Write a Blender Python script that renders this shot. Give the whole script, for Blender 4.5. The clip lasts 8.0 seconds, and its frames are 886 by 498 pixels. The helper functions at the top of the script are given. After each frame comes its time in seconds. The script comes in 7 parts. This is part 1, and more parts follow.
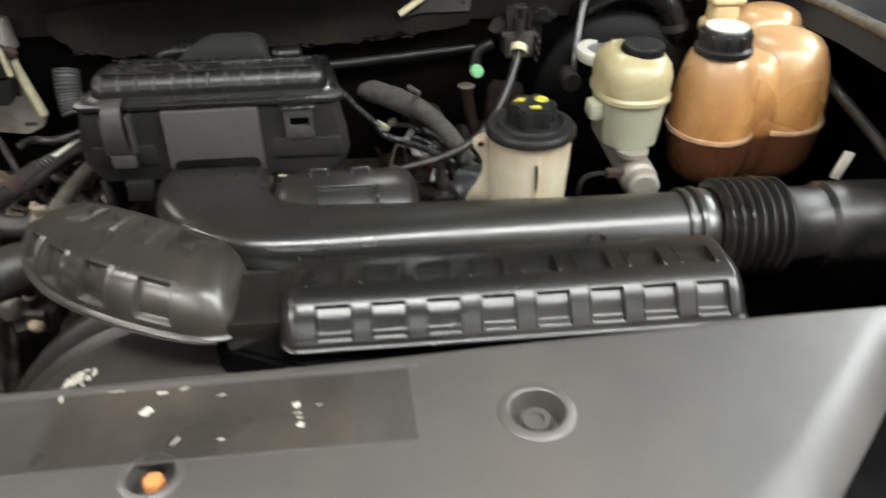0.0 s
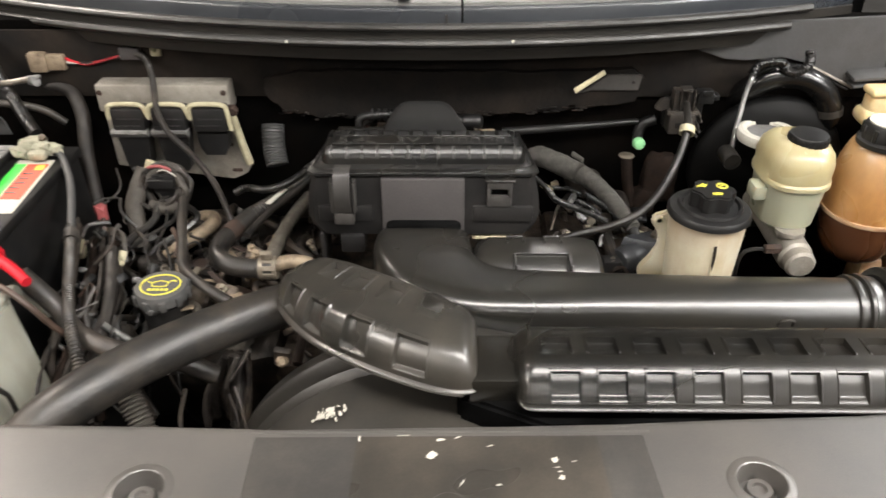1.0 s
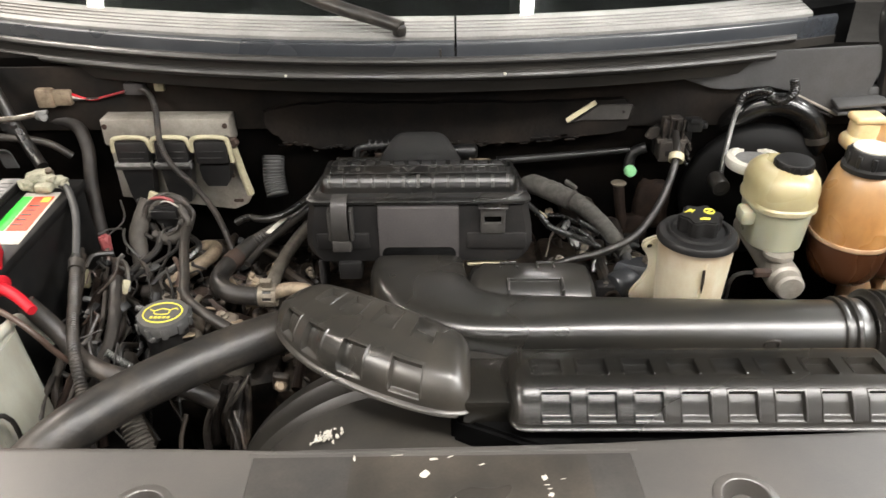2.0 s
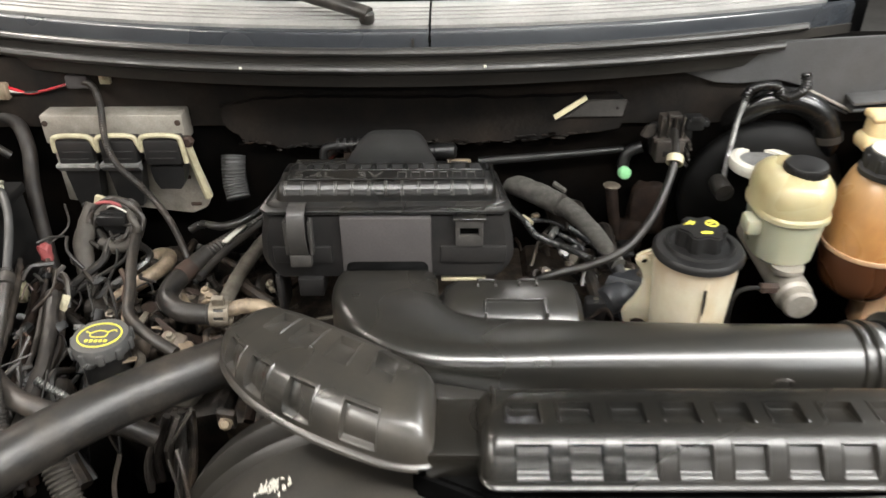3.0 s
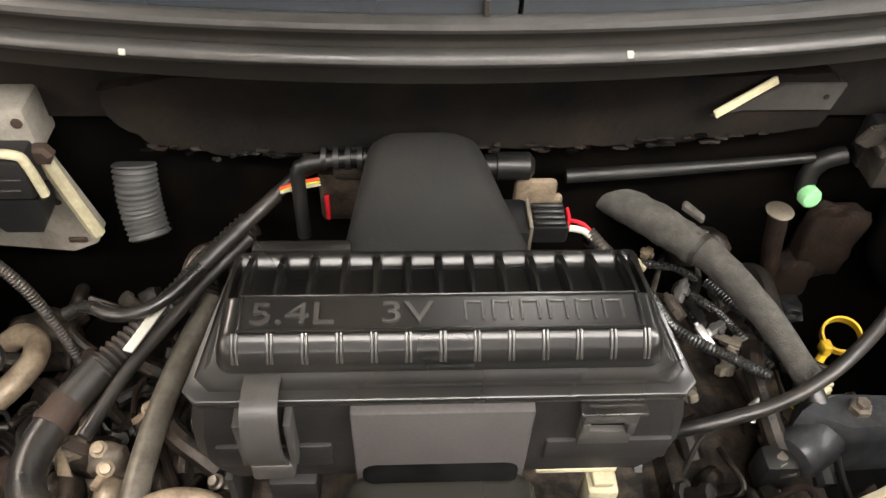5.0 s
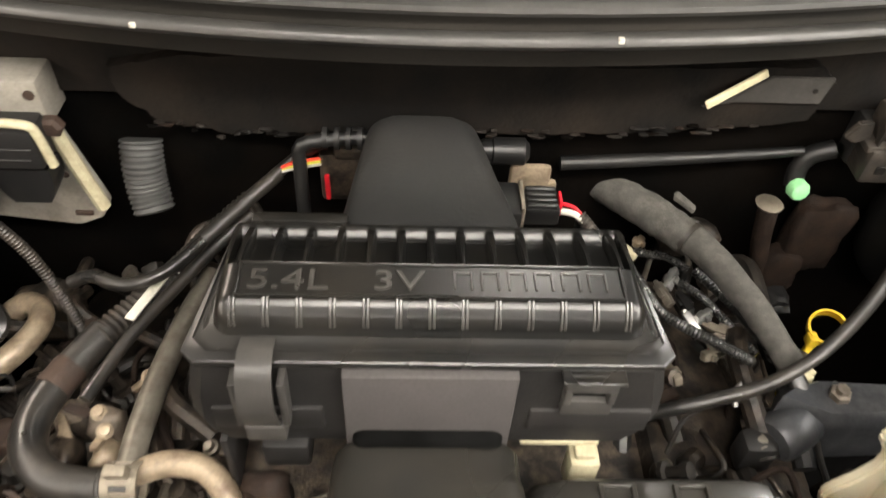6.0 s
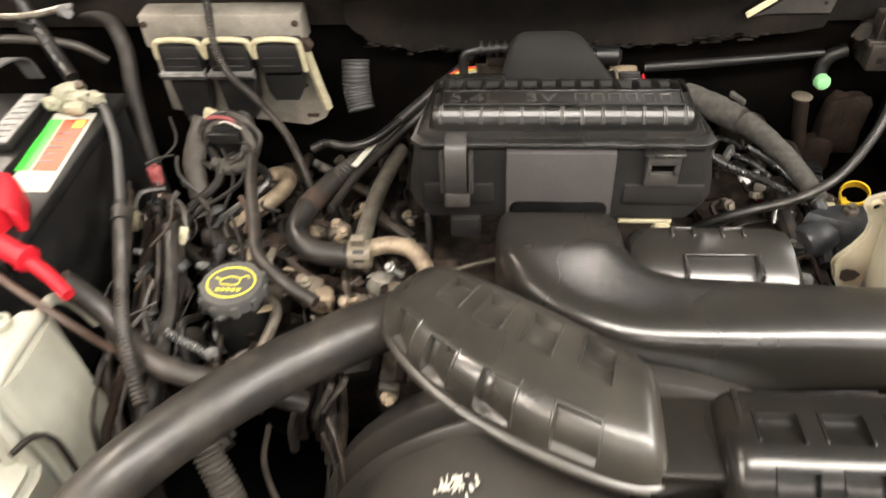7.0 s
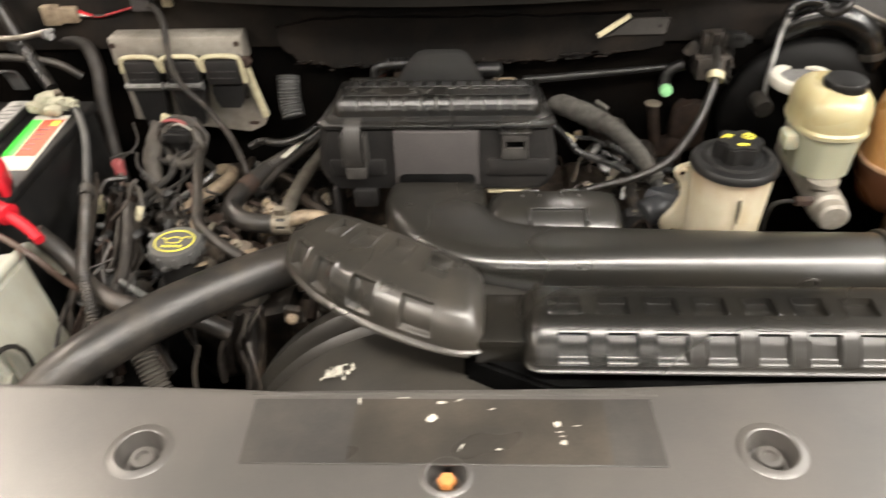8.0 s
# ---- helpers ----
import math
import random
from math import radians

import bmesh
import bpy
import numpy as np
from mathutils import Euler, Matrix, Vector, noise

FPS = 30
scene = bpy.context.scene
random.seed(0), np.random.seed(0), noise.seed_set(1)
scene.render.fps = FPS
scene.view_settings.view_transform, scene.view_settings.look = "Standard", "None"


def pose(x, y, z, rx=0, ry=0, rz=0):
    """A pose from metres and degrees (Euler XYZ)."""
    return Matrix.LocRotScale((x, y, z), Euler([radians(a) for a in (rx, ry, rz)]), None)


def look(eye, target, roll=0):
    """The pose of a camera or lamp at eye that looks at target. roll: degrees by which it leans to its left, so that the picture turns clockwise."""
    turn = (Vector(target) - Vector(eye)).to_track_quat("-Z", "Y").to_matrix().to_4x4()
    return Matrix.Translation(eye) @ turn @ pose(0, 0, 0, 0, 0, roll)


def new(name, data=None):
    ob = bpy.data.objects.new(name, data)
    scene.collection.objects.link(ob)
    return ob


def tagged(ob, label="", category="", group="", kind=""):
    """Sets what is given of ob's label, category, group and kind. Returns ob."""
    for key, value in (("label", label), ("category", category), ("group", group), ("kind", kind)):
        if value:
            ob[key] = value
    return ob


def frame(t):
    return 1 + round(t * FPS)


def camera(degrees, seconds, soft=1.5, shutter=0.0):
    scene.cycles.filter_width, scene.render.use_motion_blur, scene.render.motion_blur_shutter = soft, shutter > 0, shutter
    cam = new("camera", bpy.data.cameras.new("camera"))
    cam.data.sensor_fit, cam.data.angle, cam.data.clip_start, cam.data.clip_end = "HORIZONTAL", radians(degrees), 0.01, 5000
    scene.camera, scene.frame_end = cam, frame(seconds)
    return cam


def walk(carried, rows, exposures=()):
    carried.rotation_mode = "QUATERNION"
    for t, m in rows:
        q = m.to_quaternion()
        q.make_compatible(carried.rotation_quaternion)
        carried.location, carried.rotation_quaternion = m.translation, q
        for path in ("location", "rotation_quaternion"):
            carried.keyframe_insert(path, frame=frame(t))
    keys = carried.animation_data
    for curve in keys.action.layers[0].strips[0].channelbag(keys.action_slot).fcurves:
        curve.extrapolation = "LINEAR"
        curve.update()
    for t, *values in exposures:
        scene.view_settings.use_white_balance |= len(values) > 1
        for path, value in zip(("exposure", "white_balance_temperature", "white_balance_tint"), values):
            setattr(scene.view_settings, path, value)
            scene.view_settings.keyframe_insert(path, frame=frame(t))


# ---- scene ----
cam = camera(60.0, 8.0, shutter=0.4)
PATH = [
    (0, (0.18, -0.759, 1.422), (0.316, 0.879, 0.283), -0.8),
    (0.2, (0.159, -0.747, 1.461), (0.223, 0.88, 0.299), -1.4),
    (0.5, (0.1, -0.767, 1.493), (0.118, 0.867, 0.339), -0.6),
    (1, (0.034, -0.809, 1.521), (0.013, 0.862, 0.421), -0.2),
    (1.2, (0.018, -0.831, 1.526), (-0.022, 0.855, 0.452), -0.3),
    (2.3, (0.077, -0.829, 1.529), (0.052, 0.884, 0.497), -1.0),
    (2.5, (0.097, -0.817, 1.529), (0.088, 0.893, 0.491), -0.5),
    (3, (0.073, -0.726, 1.505), (0.049, 0.966, 0.438), -0.7),
    (3.2, (0.053, -0.659, 1.495), (0.003, 1.027, 0.419), -1.9),
    (3.5, (0.001, -0.53, 1.495), (-0.005, 1.105, 0.343), -1.5),
    (3.7, (-0.012, -0.455, 1.48), (-0.02, 1.123, 0.252), -0.95),
    (4, (-0.017, -0.346, 1.443), (0.023, 1.162, 0.13), 0.8),
    (4.2, (-0.019, -0.296, 1.435), (0.033, 1.157, 0.062), 1.1),
    (4.5, (-0.026, -0.248, 1.444), (0.052, 1.156, 0.022), 1.4),
    (4.7, (-0.021, -0.222, 1.447), (0.063, 1.164, 0.008), 1.7),
    (5.8, (-0.015, -0.219, 1.444), (0.084, 1.133, -0.027), 3.9),
    (6, (-0.012, -0.244, 1.447), (0.07, 1.128, -0.005), 3.5),
    (6.2, (-0.014, -0.282, 1.464), (0.053, 1.081, 0.006), 3.0),
    (6.5, (-0.016, -0.386, 1.483), (-0.02, 1.033, 0.073), 0.5),
    (7, (-0.051, -0.58, 1.496), (-0.209, 0.892, 0.152), -3.3),
    (7.3, (-0.036, -0.676, 1.505), (-0.255, 0.825, 0.202), -3.9),
    (7.5, (-0.016, -0.729, 1.507), (-0.243, 0.795, 0.232), -3.8),
    (7.8, (0.030, -0.776, 1.514), (-0.165, 0.787, 0.282), -3.3),
    (8, (0.064, -0.786, 1.518), (-0.06, 0.8, 0.306), -2.6),
]
walk(cam, [(t, look(eye, target, roll)) for t, eye, target, roll in PATH], [(0.0, -0.11, 5900, 6), (0.5, 0.04, 6150, 10), (1.0, 0.08, 6200, 11), (2.5, 0.10, 6100, 10), (3.0, 0.21, 6050, 9), (3.5, 0.29, 6200, 10), (4.0, 0.33, 6350, 14), (4.5, 0.44, 6350, 13), (6.0, 0.59, 6550, 10), (6.5, 0.58, 6600, 11), (7.0, 0.48, 6550, 11), (7.5, 0.15, 6650, 12), (8.0, 0.21, 6500, 11)])

# ---------------------------------------------------------------- light
world = bpy.data.worlds.new("world")
scene.world = world
world.use_nodes = True
world.node_tree.nodes["Background"].inputs[0].default_value = (0.55, 0.55, 0.6, 1)
world.node_tree.nodes["Background"].inputs[1].default_value = 0.003
scene.view_settings.exposure = 0.0
# lamps under the ceiling: place, half length along x and y, watts, colour
WARM, PLAIN, COOL = (1.0, 0.88, 0.74), (1.0, 0.935, 0.84), (1.0, 0.97, 0.90)
# First three fit windscreen and cover reflections; the rest are added for highlights.
LAMPS = [(-1.67, 0.9, 0.05, 1.0, 118.0, WARM), (0.40, 0.95, 0.03, 0.9, 32.0, PLAIN), (2.47, 0.9, 0.05, 1.0, 105.0, COOL), (-2.5, -2.1, 0.10, 1.2, 72.0, WARM), (2.7, -2.1, 0.10, 1.2, 96.0, COOL),
         (0.75, -0.98, 1.35, 0.14, 96.0, PLAIN), (2.3, -1.1, 0.5, 0.3, 55.0, PLAIN), (-2.2, -1.1, 0.5, 0.3, 36.0, PLAIN), (0.1, -3.2, 1.7, 0.16, 60.0, PLAIN)]
for lx, ly, hx, hy, watts, tint in LAMPS:
    lamp = bpy.data.lights.new("tube_lamp", "AREA")
    lamp.shape, lamp.size, lamp.size_y, lamp.energy = "RECTANGLE", 2 * hx, 2 * hy, watts
    lamp.color = tint
    new("tube_lamp", lamp).matrix_basis = pose(lx, ly, 2.68)


# ---------------------------------------------------------------- materials
def material(name, colour, rough=0.5, metal=0.0, second=None, amount=0.5, scale=12.0, fine=400.0, bump=0.15,
             rough2=None, spec=0.5, sss=0.0, random_tone=0.0, coat=0.0, speckle=0.35, streak=1.0):
    """A surface with grain, blotches of a second colour (drawn out upright where streak is below 1) and fine relief."""
    m = bpy.data.materials.new(name)
    m.use_nodes = True
    n, k = m.node_tree.nodes, m.node_tree.links
    b = n["Principled BSDF"]
    co = n.new("ShaderNodeTexCoord")
    big = n.new("ShaderNodeTexNoise")
    big.inputs["Scale"].default_value, big.inputs["Detail"].default_value = scale, 8
    big.inputs["Roughness"].default_value = 0.65
    small = n.new("ShaderNodeTexNoise")
    small.inputs["Scale"].default_value, small.inputs["Detail"].default_value = fine, 3
    drawn = n.new("ShaderNodeVectorMath")
    drawn.operation = "MULTIPLY"
    drawn.inputs[1].default_value = (1, 1, streak)
    k.new(co.outputs["Object"], drawn.inputs[0])
    k.new(drawn.outputs[0], big.inputs["Vector"])
    k.new(co.outputs["Object"], small.inputs["Vector"])
    ramp = n.new("ShaderNodeMapRange")
    ramp.inputs[1].default_value, ramp.inputs[2].default_value = 0.42, 0.68
    ramp.inputs[3].default_value, ramp.inputs[4].default_value = 0.0, amount
    k.new(big.outputs[0], ramp.inputs[0])
    mix = n.new("ShaderNodeMix")
    mix.data_type = "RGBA"
    second = second or tuple(min(1, c * 1.6 + 0.01) for c in colour)
    mix.inputs[6].default_value, mix.inputs[7].default_value = (*colour, 1), (*second, 1)
    k.new(ramp.outputs[0], mix.inputs[0])
    last = mix.outputs[2]
    grain = n.new("ShaderNodeMix")
    grain.data_type, grain.blend_type = "RGBA", "MULTIPLY"
    grain.inputs[0].default_value = speckle
    k.new(last, grain.inputs[6])
    k.new(small.outputs[0], grain.inputs[7])
    bright = n.new("ShaderNodeMix")
    bright.data_type, bright.blend_type = "RGBA", "MULTIPLY"
    bright.inputs[0].default_value = 1.0
    bright.inputs[7].default_value = (1.2, 1.2, 1.2, 1)
    k.new(grain.outputs[2], bright.inputs[6])
    last = bright.outputs[2]
    if random_tone:
        info = n.new("ShaderNodeObjectInfo")
        tone = n.new("ShaderNodeMapRange")
        tone.inputs[3].default_value, tone.inputs[4].default_value = 1 - random_tone, 1 + random_tone
        k.new(info.outputs["Random"], tone.inputs[0])
        vary = n.new("ShaderNodeVectorMath")
        vary.operation = "SCALE"
        k.new(last, vary.inputs[0])
        k.new(tone.outputs[0], vary.inputs["Scale"])
        last = vary.outputs[0]
    k.new(last, b.inputs["Base Color"])
    b.inputs["Metallic"].default_value = metal
    b.inputs["Specular IOR Level"].default_value = spec
    b.inputs["Coat Weight"].default_value = coat
    rr = n.new("ShaderNodeMapRange")
    rr.inputs[1].default_value, rr.inputs[2].default_value = 0.35, 0.7
    rr.inputs[3].default_value, rr.inputs[4].default_value = rough, rough2 if rough2 is not None else min(1, rough + 0.2)
    wide = n.new("ShaderNodeTexNoise")
    wide.inputs["Scale"].default_value, wide.inputs["Detail"].default_value = scale * 0.7, 1.5
    k.new(co.outputs["Object"], wide.inputs["Vector"])
    k.new(wide.outputs[0], rr.inputs[0])
    k.new(rr.outputs[0], b.inputs["Roughness"])
    if sss:
        b.inputs["Subsurface Weight"].default_value = sss
        b.inputs["Subsurface Radius"].default_value = (0.02, 0.012, 0.006)
        b.inputs["Subsurface Scale"].default_value = 0.6
    if not bump:
        return m
    bm_ = n.new("ShaderNodeBump")
    bm_.inputs["Strength"].default_value, bm_.inputs["Distance"].default_value = bump, 0.001
    k.new(small.outputs[0], bm_.inputs["Height"])
    k.new(bm_.outputs[0], b.inputs["Normal"])
    return m


def graded(m, low, high, colour, amount=1.0, soft=True):
    """Tints a material towards colour with height in the thing's own metres: fill, stains and a paler top."""
    n, k = m.node_tree.nodes, m.node_tree.links
    b = n["Principled BSDF"]
    source = b.inputs["Base Color"].links[0].from_socket
    co = n.new("ShaderNodeTexCoord")
    sep = n.new("ShaderNodeSeparateXYZ")
    k.new(co.outputs["Object"], sep.inputs[0])
    r = n.new("ShaderNodeMapRange")
    r.inputs[1].default_value, r.inputs[2].default_value = low, high
    r.inputs[3].default_value, r.inputs[4].default_value = amount, 0
    k.new(sep.outputs[2], r.inputs[0])
    mix = n.new("ShaderNodeMix")
    mix.data_type = "RGBA"
    mix.inputs[7].default_value = (*colour, 1)
    k.new(r.outputs[0], mix.inputs[0])
    k.new(source, mix.inputs[6])
    k.new(mix.outputs[2], b.inputs["Base Color"])
    return m


DUCT = material("moulded_black_plastic", (0.0145, 0.0138, 0.0122), 0.26, second=(0.033, 0.0285, 0.0212), amount=0.5, scale=9, bump=0.0, rough2=0.33, spec=0.95)
BOX = material("dusty_black_plastic", (0.0105, 0.0101, 0.0101), 0.42, second=(0.027, 0.0248, 0.0236), amount=0.6, scale=14, bump=0.2, spec=0.3)
LID = material("black_lid_plastic", (0.006, 0.006, 0.0058), 0.27, second=(0.026, 0.022, 0.017), amount=0.5, scale=14, bump=0.0, spec=0.5, rough2=0.31)
COVER = material("grained_grey_black_plastic", (0.060, 0.0565, 0.053), 0.32, second=(0.100, 0.090, 0.080), amount=0.65, scale=6, fine=900, bump=0.2, spec=0.95, rough2=0.46)
STRIP = material("smooth_black_strip", (0.036, 0.034, 0.032), 0.34, second=(0.065, 0.059, 0.052), amount=0.8, scale=16, rough2=0.5, bump=0.0)
LABEL = material("faded_grey_label", (0.053, 0.049, 0.0485), 0.6, second=(0.067, 0.061, 0.060), amount=0.5, scale=25, spec=0.3, bump=0.0)
RUBBER = material("black_rubber", (0.0085, 0.0083, 0.0080), 0.26, second=(0.043, 0.036, 0.029), amount=0.55, scale=32, fine=260, bump=0.3, rough2=0.5)
HOSE = material("dusty_hose_rubber", (0.0155, 0.0144, 0.013), 0.36, second=(0.07, 0.058, 0.046), amount=0.65, scale=22, fine=260, bump=0.3)
FOAM = material("grey_foam_sleeve", (0.06, 0.057, 0.05), 0.85, second=(0.13, 0.122, 0.108), amount=0.7, scale=110, fine=900, bump=1.0, speckle=0.6)
LOOM = material("split_loom_plastic", (0.018, 0.0162, 0.0145), 0.36, second=(0.066, 0.053, 0.042), amount=0.65, scale=45, bump=0.3, rough2=0.6)
WIRE = material("black_wire", (0.006, 0.0055, 0.005), 0.45, second=(0.03, 0.023, 0.017), amount=0.5, scale=60, spec=0.3)
CREAM = graded(material("cream_plastic", (0.46, 0.425, 0.325), 0.3, second=(0.34, 0.25, 0.14), amount=0.65, scale=22, sss=0.15, bump=0.0, speckle=0.1, streak=0.4), 0.134, 0.104, (0.27, 0.15, 0.08), 0.45)
BRAKE = graded(material("yellowed_plastic", (0.315, 0.275, 0.155), 0.27, second=(0.235, 0.19, 0.09), amount=0.6, scale=18, sss=0.2, bump=0.0, speckle=0.08, streak=0.6), 0.064, 0.076, (0.335, 0.345, 0.265), 0.85)
# Dark brown below the seam, paler towards the top.
DEGAS = graded(graded(material("amber_plastic", (0.36, 0.185, 0.062), 0.22, second=(0.20, 0.082, 0.025), amount=0.9, scale=20, sss=0.08, bump=0.0, speckle=0.06, spec=0.9, streak=0.6), 0.172, 0.125, (0.43, 0.30, 0.16), 0.5), 0.073, 0.080, (0.058, 0.021, 0.010), 0.95)
SEAM = material("pale_weld_seam", (0.42, 0.28, 0.17), 0.4, second=(0.25, 0.13, 0.06), amount=0.7, scale=40, sss=0.2, speckle=0.1)
NECK = material("pale_neck_plastic", (0.52, 0.41, 0.23), 0.35, second=(0.38, 0.25, 0.11), amount=0.7, scale=30, sss=0.2, speckle=0.1)
ALU = material("dull_aluminium", (0.30, 0.278, 0.243), 0.5, metal=0.35, second=(0.155, 0.135, 0.11), amount=0.75, scale=26, rough2=0.7)
STEEL = material("grimy_steel", (0.2, 0.18, 0.152), 0.38, metal=0.8, second=(0.075, 0.056, 0.041), amount=0.8, scale=45, random_tone=0.4)
GRIME = material("oily_cast_metal", (0.011, 0.0092, 0.0078), 0.36, metal=0.4, second=(0.09, 0.068, 0.05), amount=0.8, scale=60, random_tone=0.7, bump=0.6)
CAST = material("stained_tan_casting", (0.115, 0.092, 0.070), 0.5, second=(0.035, 0.026, 0.019), amount=0.85, scale=55, bump=0.5)
RUST = material("rusty_metal", (0.034, 0.018, 0.011), 0.7, second=(0.012, 0.009, 0.008), amount=0.8, scale=50, bump=0.5)
TAN = material("heat_stained_pipe", (0.27, 0.215, 0.15), 0.4, metal=0.25, second=(0.085, 0.055, 0.036), amount=0.9, scale=55, bump=0.4)
LATCH = material("cream_latch", (0.42, 0.385, 0.26), 0.45, second=(0.22, 0.185, 0.115), amount=0.6, scale=55)
CLAMP = material("dull_spring_steel", (0.22, 0.195, 0.155), 0.42, metal=0.5, second=(0.11, 0.085, 0.06), amount=0.7, scale=60)
# Soot, with the shade of the hood put into a near-black base.
FIREWALL = material("sooty_shaded_firewall", (0.0014, 0.0013, 0.0012), 0.8, spec=0.02, second=(0.008, 0.0055, 0.004), amount=0.4, scale=9, bump=0.6, fine=120)
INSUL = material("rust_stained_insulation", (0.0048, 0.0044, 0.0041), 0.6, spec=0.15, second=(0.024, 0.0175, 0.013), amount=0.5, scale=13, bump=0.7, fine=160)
SHROUD = material("dusty_shroud_plastic", (0.028, 0.026, 0.023), 0.34, second=(0.06, 0.052, 0.042), amount=0.6, scale=10, bump=0.1, spec=0.8)
CONDUIT = material("grey_conduit_plastic", (0.052, 0.052, 0.0515), 0.42, second=(0.024, 0.0235, 0.0228), amount=0.6, scale=30)
SHEET = material("black_insulation_sheet", (0.010, 0.010, 0.0098), 0.5, spec=0.4, second=(0.02, 0.018, 0.016), amount=0.5, scale=12, bump=0.3, fine=260)
# Near black: bay metal, and the shade put into gaps and cavities.
DARK = material("near_black_metal_and_shade", (0.0015, 0.0015, 0.0015), 0.8, spec=0.02)
COWL = material("weathered_grey_cowl", (0.165, 0.162, 0.155), 0.5, second=(0.25, 0.243, 0.232), amount=0.7, scale=14)
PAINT = material("dark_body_paint", (0.022, 0.025, 0.03), 0.22, second=(0.04, 0.045, 0.05), amount=0.5, scale=10, coat=0.5, bump=0.0)
APRON = material("grey_apron_paint", (0.066, 0.066, 0.0675), 0.4, second=(0.036, 0.0345, 0.033), amount=0.6, scale=16)
DUSTY = material("dusty_brown_black_lid", (0.05, 0.044, 0.04), 0.5, second=(0.1, 0.088, 0.078), amount=0.7, scale=12)
SILVER = material("bright_metal_sleeve", (0.35, 0.35, 0.34), 0.35, metal=0.8, second=(0.12, 0.12, 0.12), amount=0.6, scale=60)
BROWNWIRE = material("grimy_brown_wire", (0.016, 0.013, 0.0105), 0.42, second=(0.045, 0.034, 0.025), amount=0.6, scale=60, random_tone=0.6)
PINK = material("dull_pink_plastic", (0.22, 0.05, 0.05), 0.5)
YELLOW = material("yellow_print", (0.62, 0.57, 0.06), 0.5, second=(0.4, 0.36, 0.06), amount=0.4, scale=120)
DIP = material("yellow_handle", (0.72, 0.46, 0.03), 0.4)
RED = material("red_rubber", (0.5, 0.012, 0.022), 0.48, second=(0.36, 0.008, 0.02), amount=0.5, spec=0.3)
LABEL_RED = material("red_print", (0.72, 0.055, 0.02), 0.4)
LABEL_GREEN = material("green_print", (0.06, 0.6, 0.06), 0.4)
WHITE = material("white_print", (0.5, 0.485, 0.43), 0.5, second=(0.38, 0.35, 0.28), amount=0.5, scale=60)
GREEN = material("mint_green_cap", (0.2, 0.46, 0.22), 0.45)
ORANGE = material("orange_bolt", (0.55, 0.22, 0.06), 0.55, second=(0.3, 0.12, 0.05), amount=0.6, scale=200)
# Pale for dusty letters, and for worn edges and glints on the ribs.
DUSTGLINT = material("dusty_glinting_plastic", (0.034, 0.0315, 0.028), 0.27, second=(0.013, 0.0125, 0.012), amount=0.8, scale=70, spec=0.9)
CRUST = material("greenish_grey_corrosion", (0.34, 0.33, 0.25), 0.75, second=(0.16, 0.15, 0.11), amount=0.8, scale=70, bump=0.7, fine=500)
BLUEGREY = material("speckled_blue_grey_metal", (0.028, 0.030, 0.034), 0.30, metal=0.4, second=(0.075, 0.075, 0.077), amount=0.6, scale=60, bump=0.3)
GREYBAR = material("worn_grey_plastic", (0.15, 0.148, 0.145), 0.45, second=(0.06, 0.058, 0.056), amount=0.6, scale=60)
SHINYLOOM = material("shiny_dark_sleeve", (0.03, 0.03, 0.029), 0.18, metal=0.3, second=(0.015, 0.014, 0.013), amount=0.6, scale=50, spec=0.8)
COPPER = material("dull_copper_wire", (0.07, 0.045, 0.034), 0.35, second=(0.035, 0.025, 0.02), amount=0.6, scale=50)
PIPE = material("dull_grey_pipe", (0.16, 0.145, 0.12), 0.36, metal=0.5, second=(0.06, 0.048, 0.038), amount=0.8, scale=60, bump=0.3)
STRAP = material("grey_webbing", (0.075, 0.075, 0.075), 0.5, second=(0.04, 0.04, 0.04), amount=0.6, scale=80)
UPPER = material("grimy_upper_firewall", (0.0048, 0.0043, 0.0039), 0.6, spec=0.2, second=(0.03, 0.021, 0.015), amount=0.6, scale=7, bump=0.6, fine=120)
CLIPGREY = material("worn_grey_black_plastic", (0.035, 0.033, 0.031), 0.4, second=(0.075, 0.07, 0.064), amount=0.5, scale=40)
PATCH = material("rubbed_strip", (0.033, 0.030, 0.026), 0.26, second=(0.062, 0.053, 0.043), amount=0.9, scale=11, rough2=0.46, bump=0.0)
# Rust darkened in its colour for the shade near the firewall.
RUSTDARK = material("shaded_rusty_metal", (0.008, 0.005, 0.0036), 0.7, second=(0.025, 0.015, 0.01), amount=0.7, scale=70, bump=0.8, spec=0.15)
RIM = material("black_rim_plastic", (0.008, 0.0078, 0.0075), 0.25, second=(0.03, 0.026, 0.021), amount=0.5, scale=18, spec=0.8, bump=0.0)
CHANNEL = material("grey_brown_channel", (0.022, 0.0203, 0.018), 0.5, second=(0.04, 0.035, 0.03), amount=0.6, scale=10, spec=0.3)
FRONTDUCT = material("dull_moulded_plastic", (0.0078, 0.0074, 0.0065), 0.24, second=(0.028, 0.024, 0.018), amount=0.5, scale=11, bump=0.0, rough2=0.32, spec=0.65)
DUSTYDUCT = material("dusty_moulded_plastic", (0.0245, 0.0229, 0.0198), 0.24, second=(0.066, 0.057, 0.046), amount=0.55, scale=16, bump=0.0, rough2=0.37, spec=1.0)
SEALGREY = material("dusty_seal_rubber", (0.027, 0.026, 0.0245), 0.30, second=(0.055, 0.052, 0.048), amount=0.6, scale=18, bump=0.15)
BOOST = material("black_booster_paint", (0.0018, 0.0018, 0.0018), 0.45, second=(0.005, 0.0047, 0.0044), amount=0.5, scale=20, spec=0.12, bump=0.0)
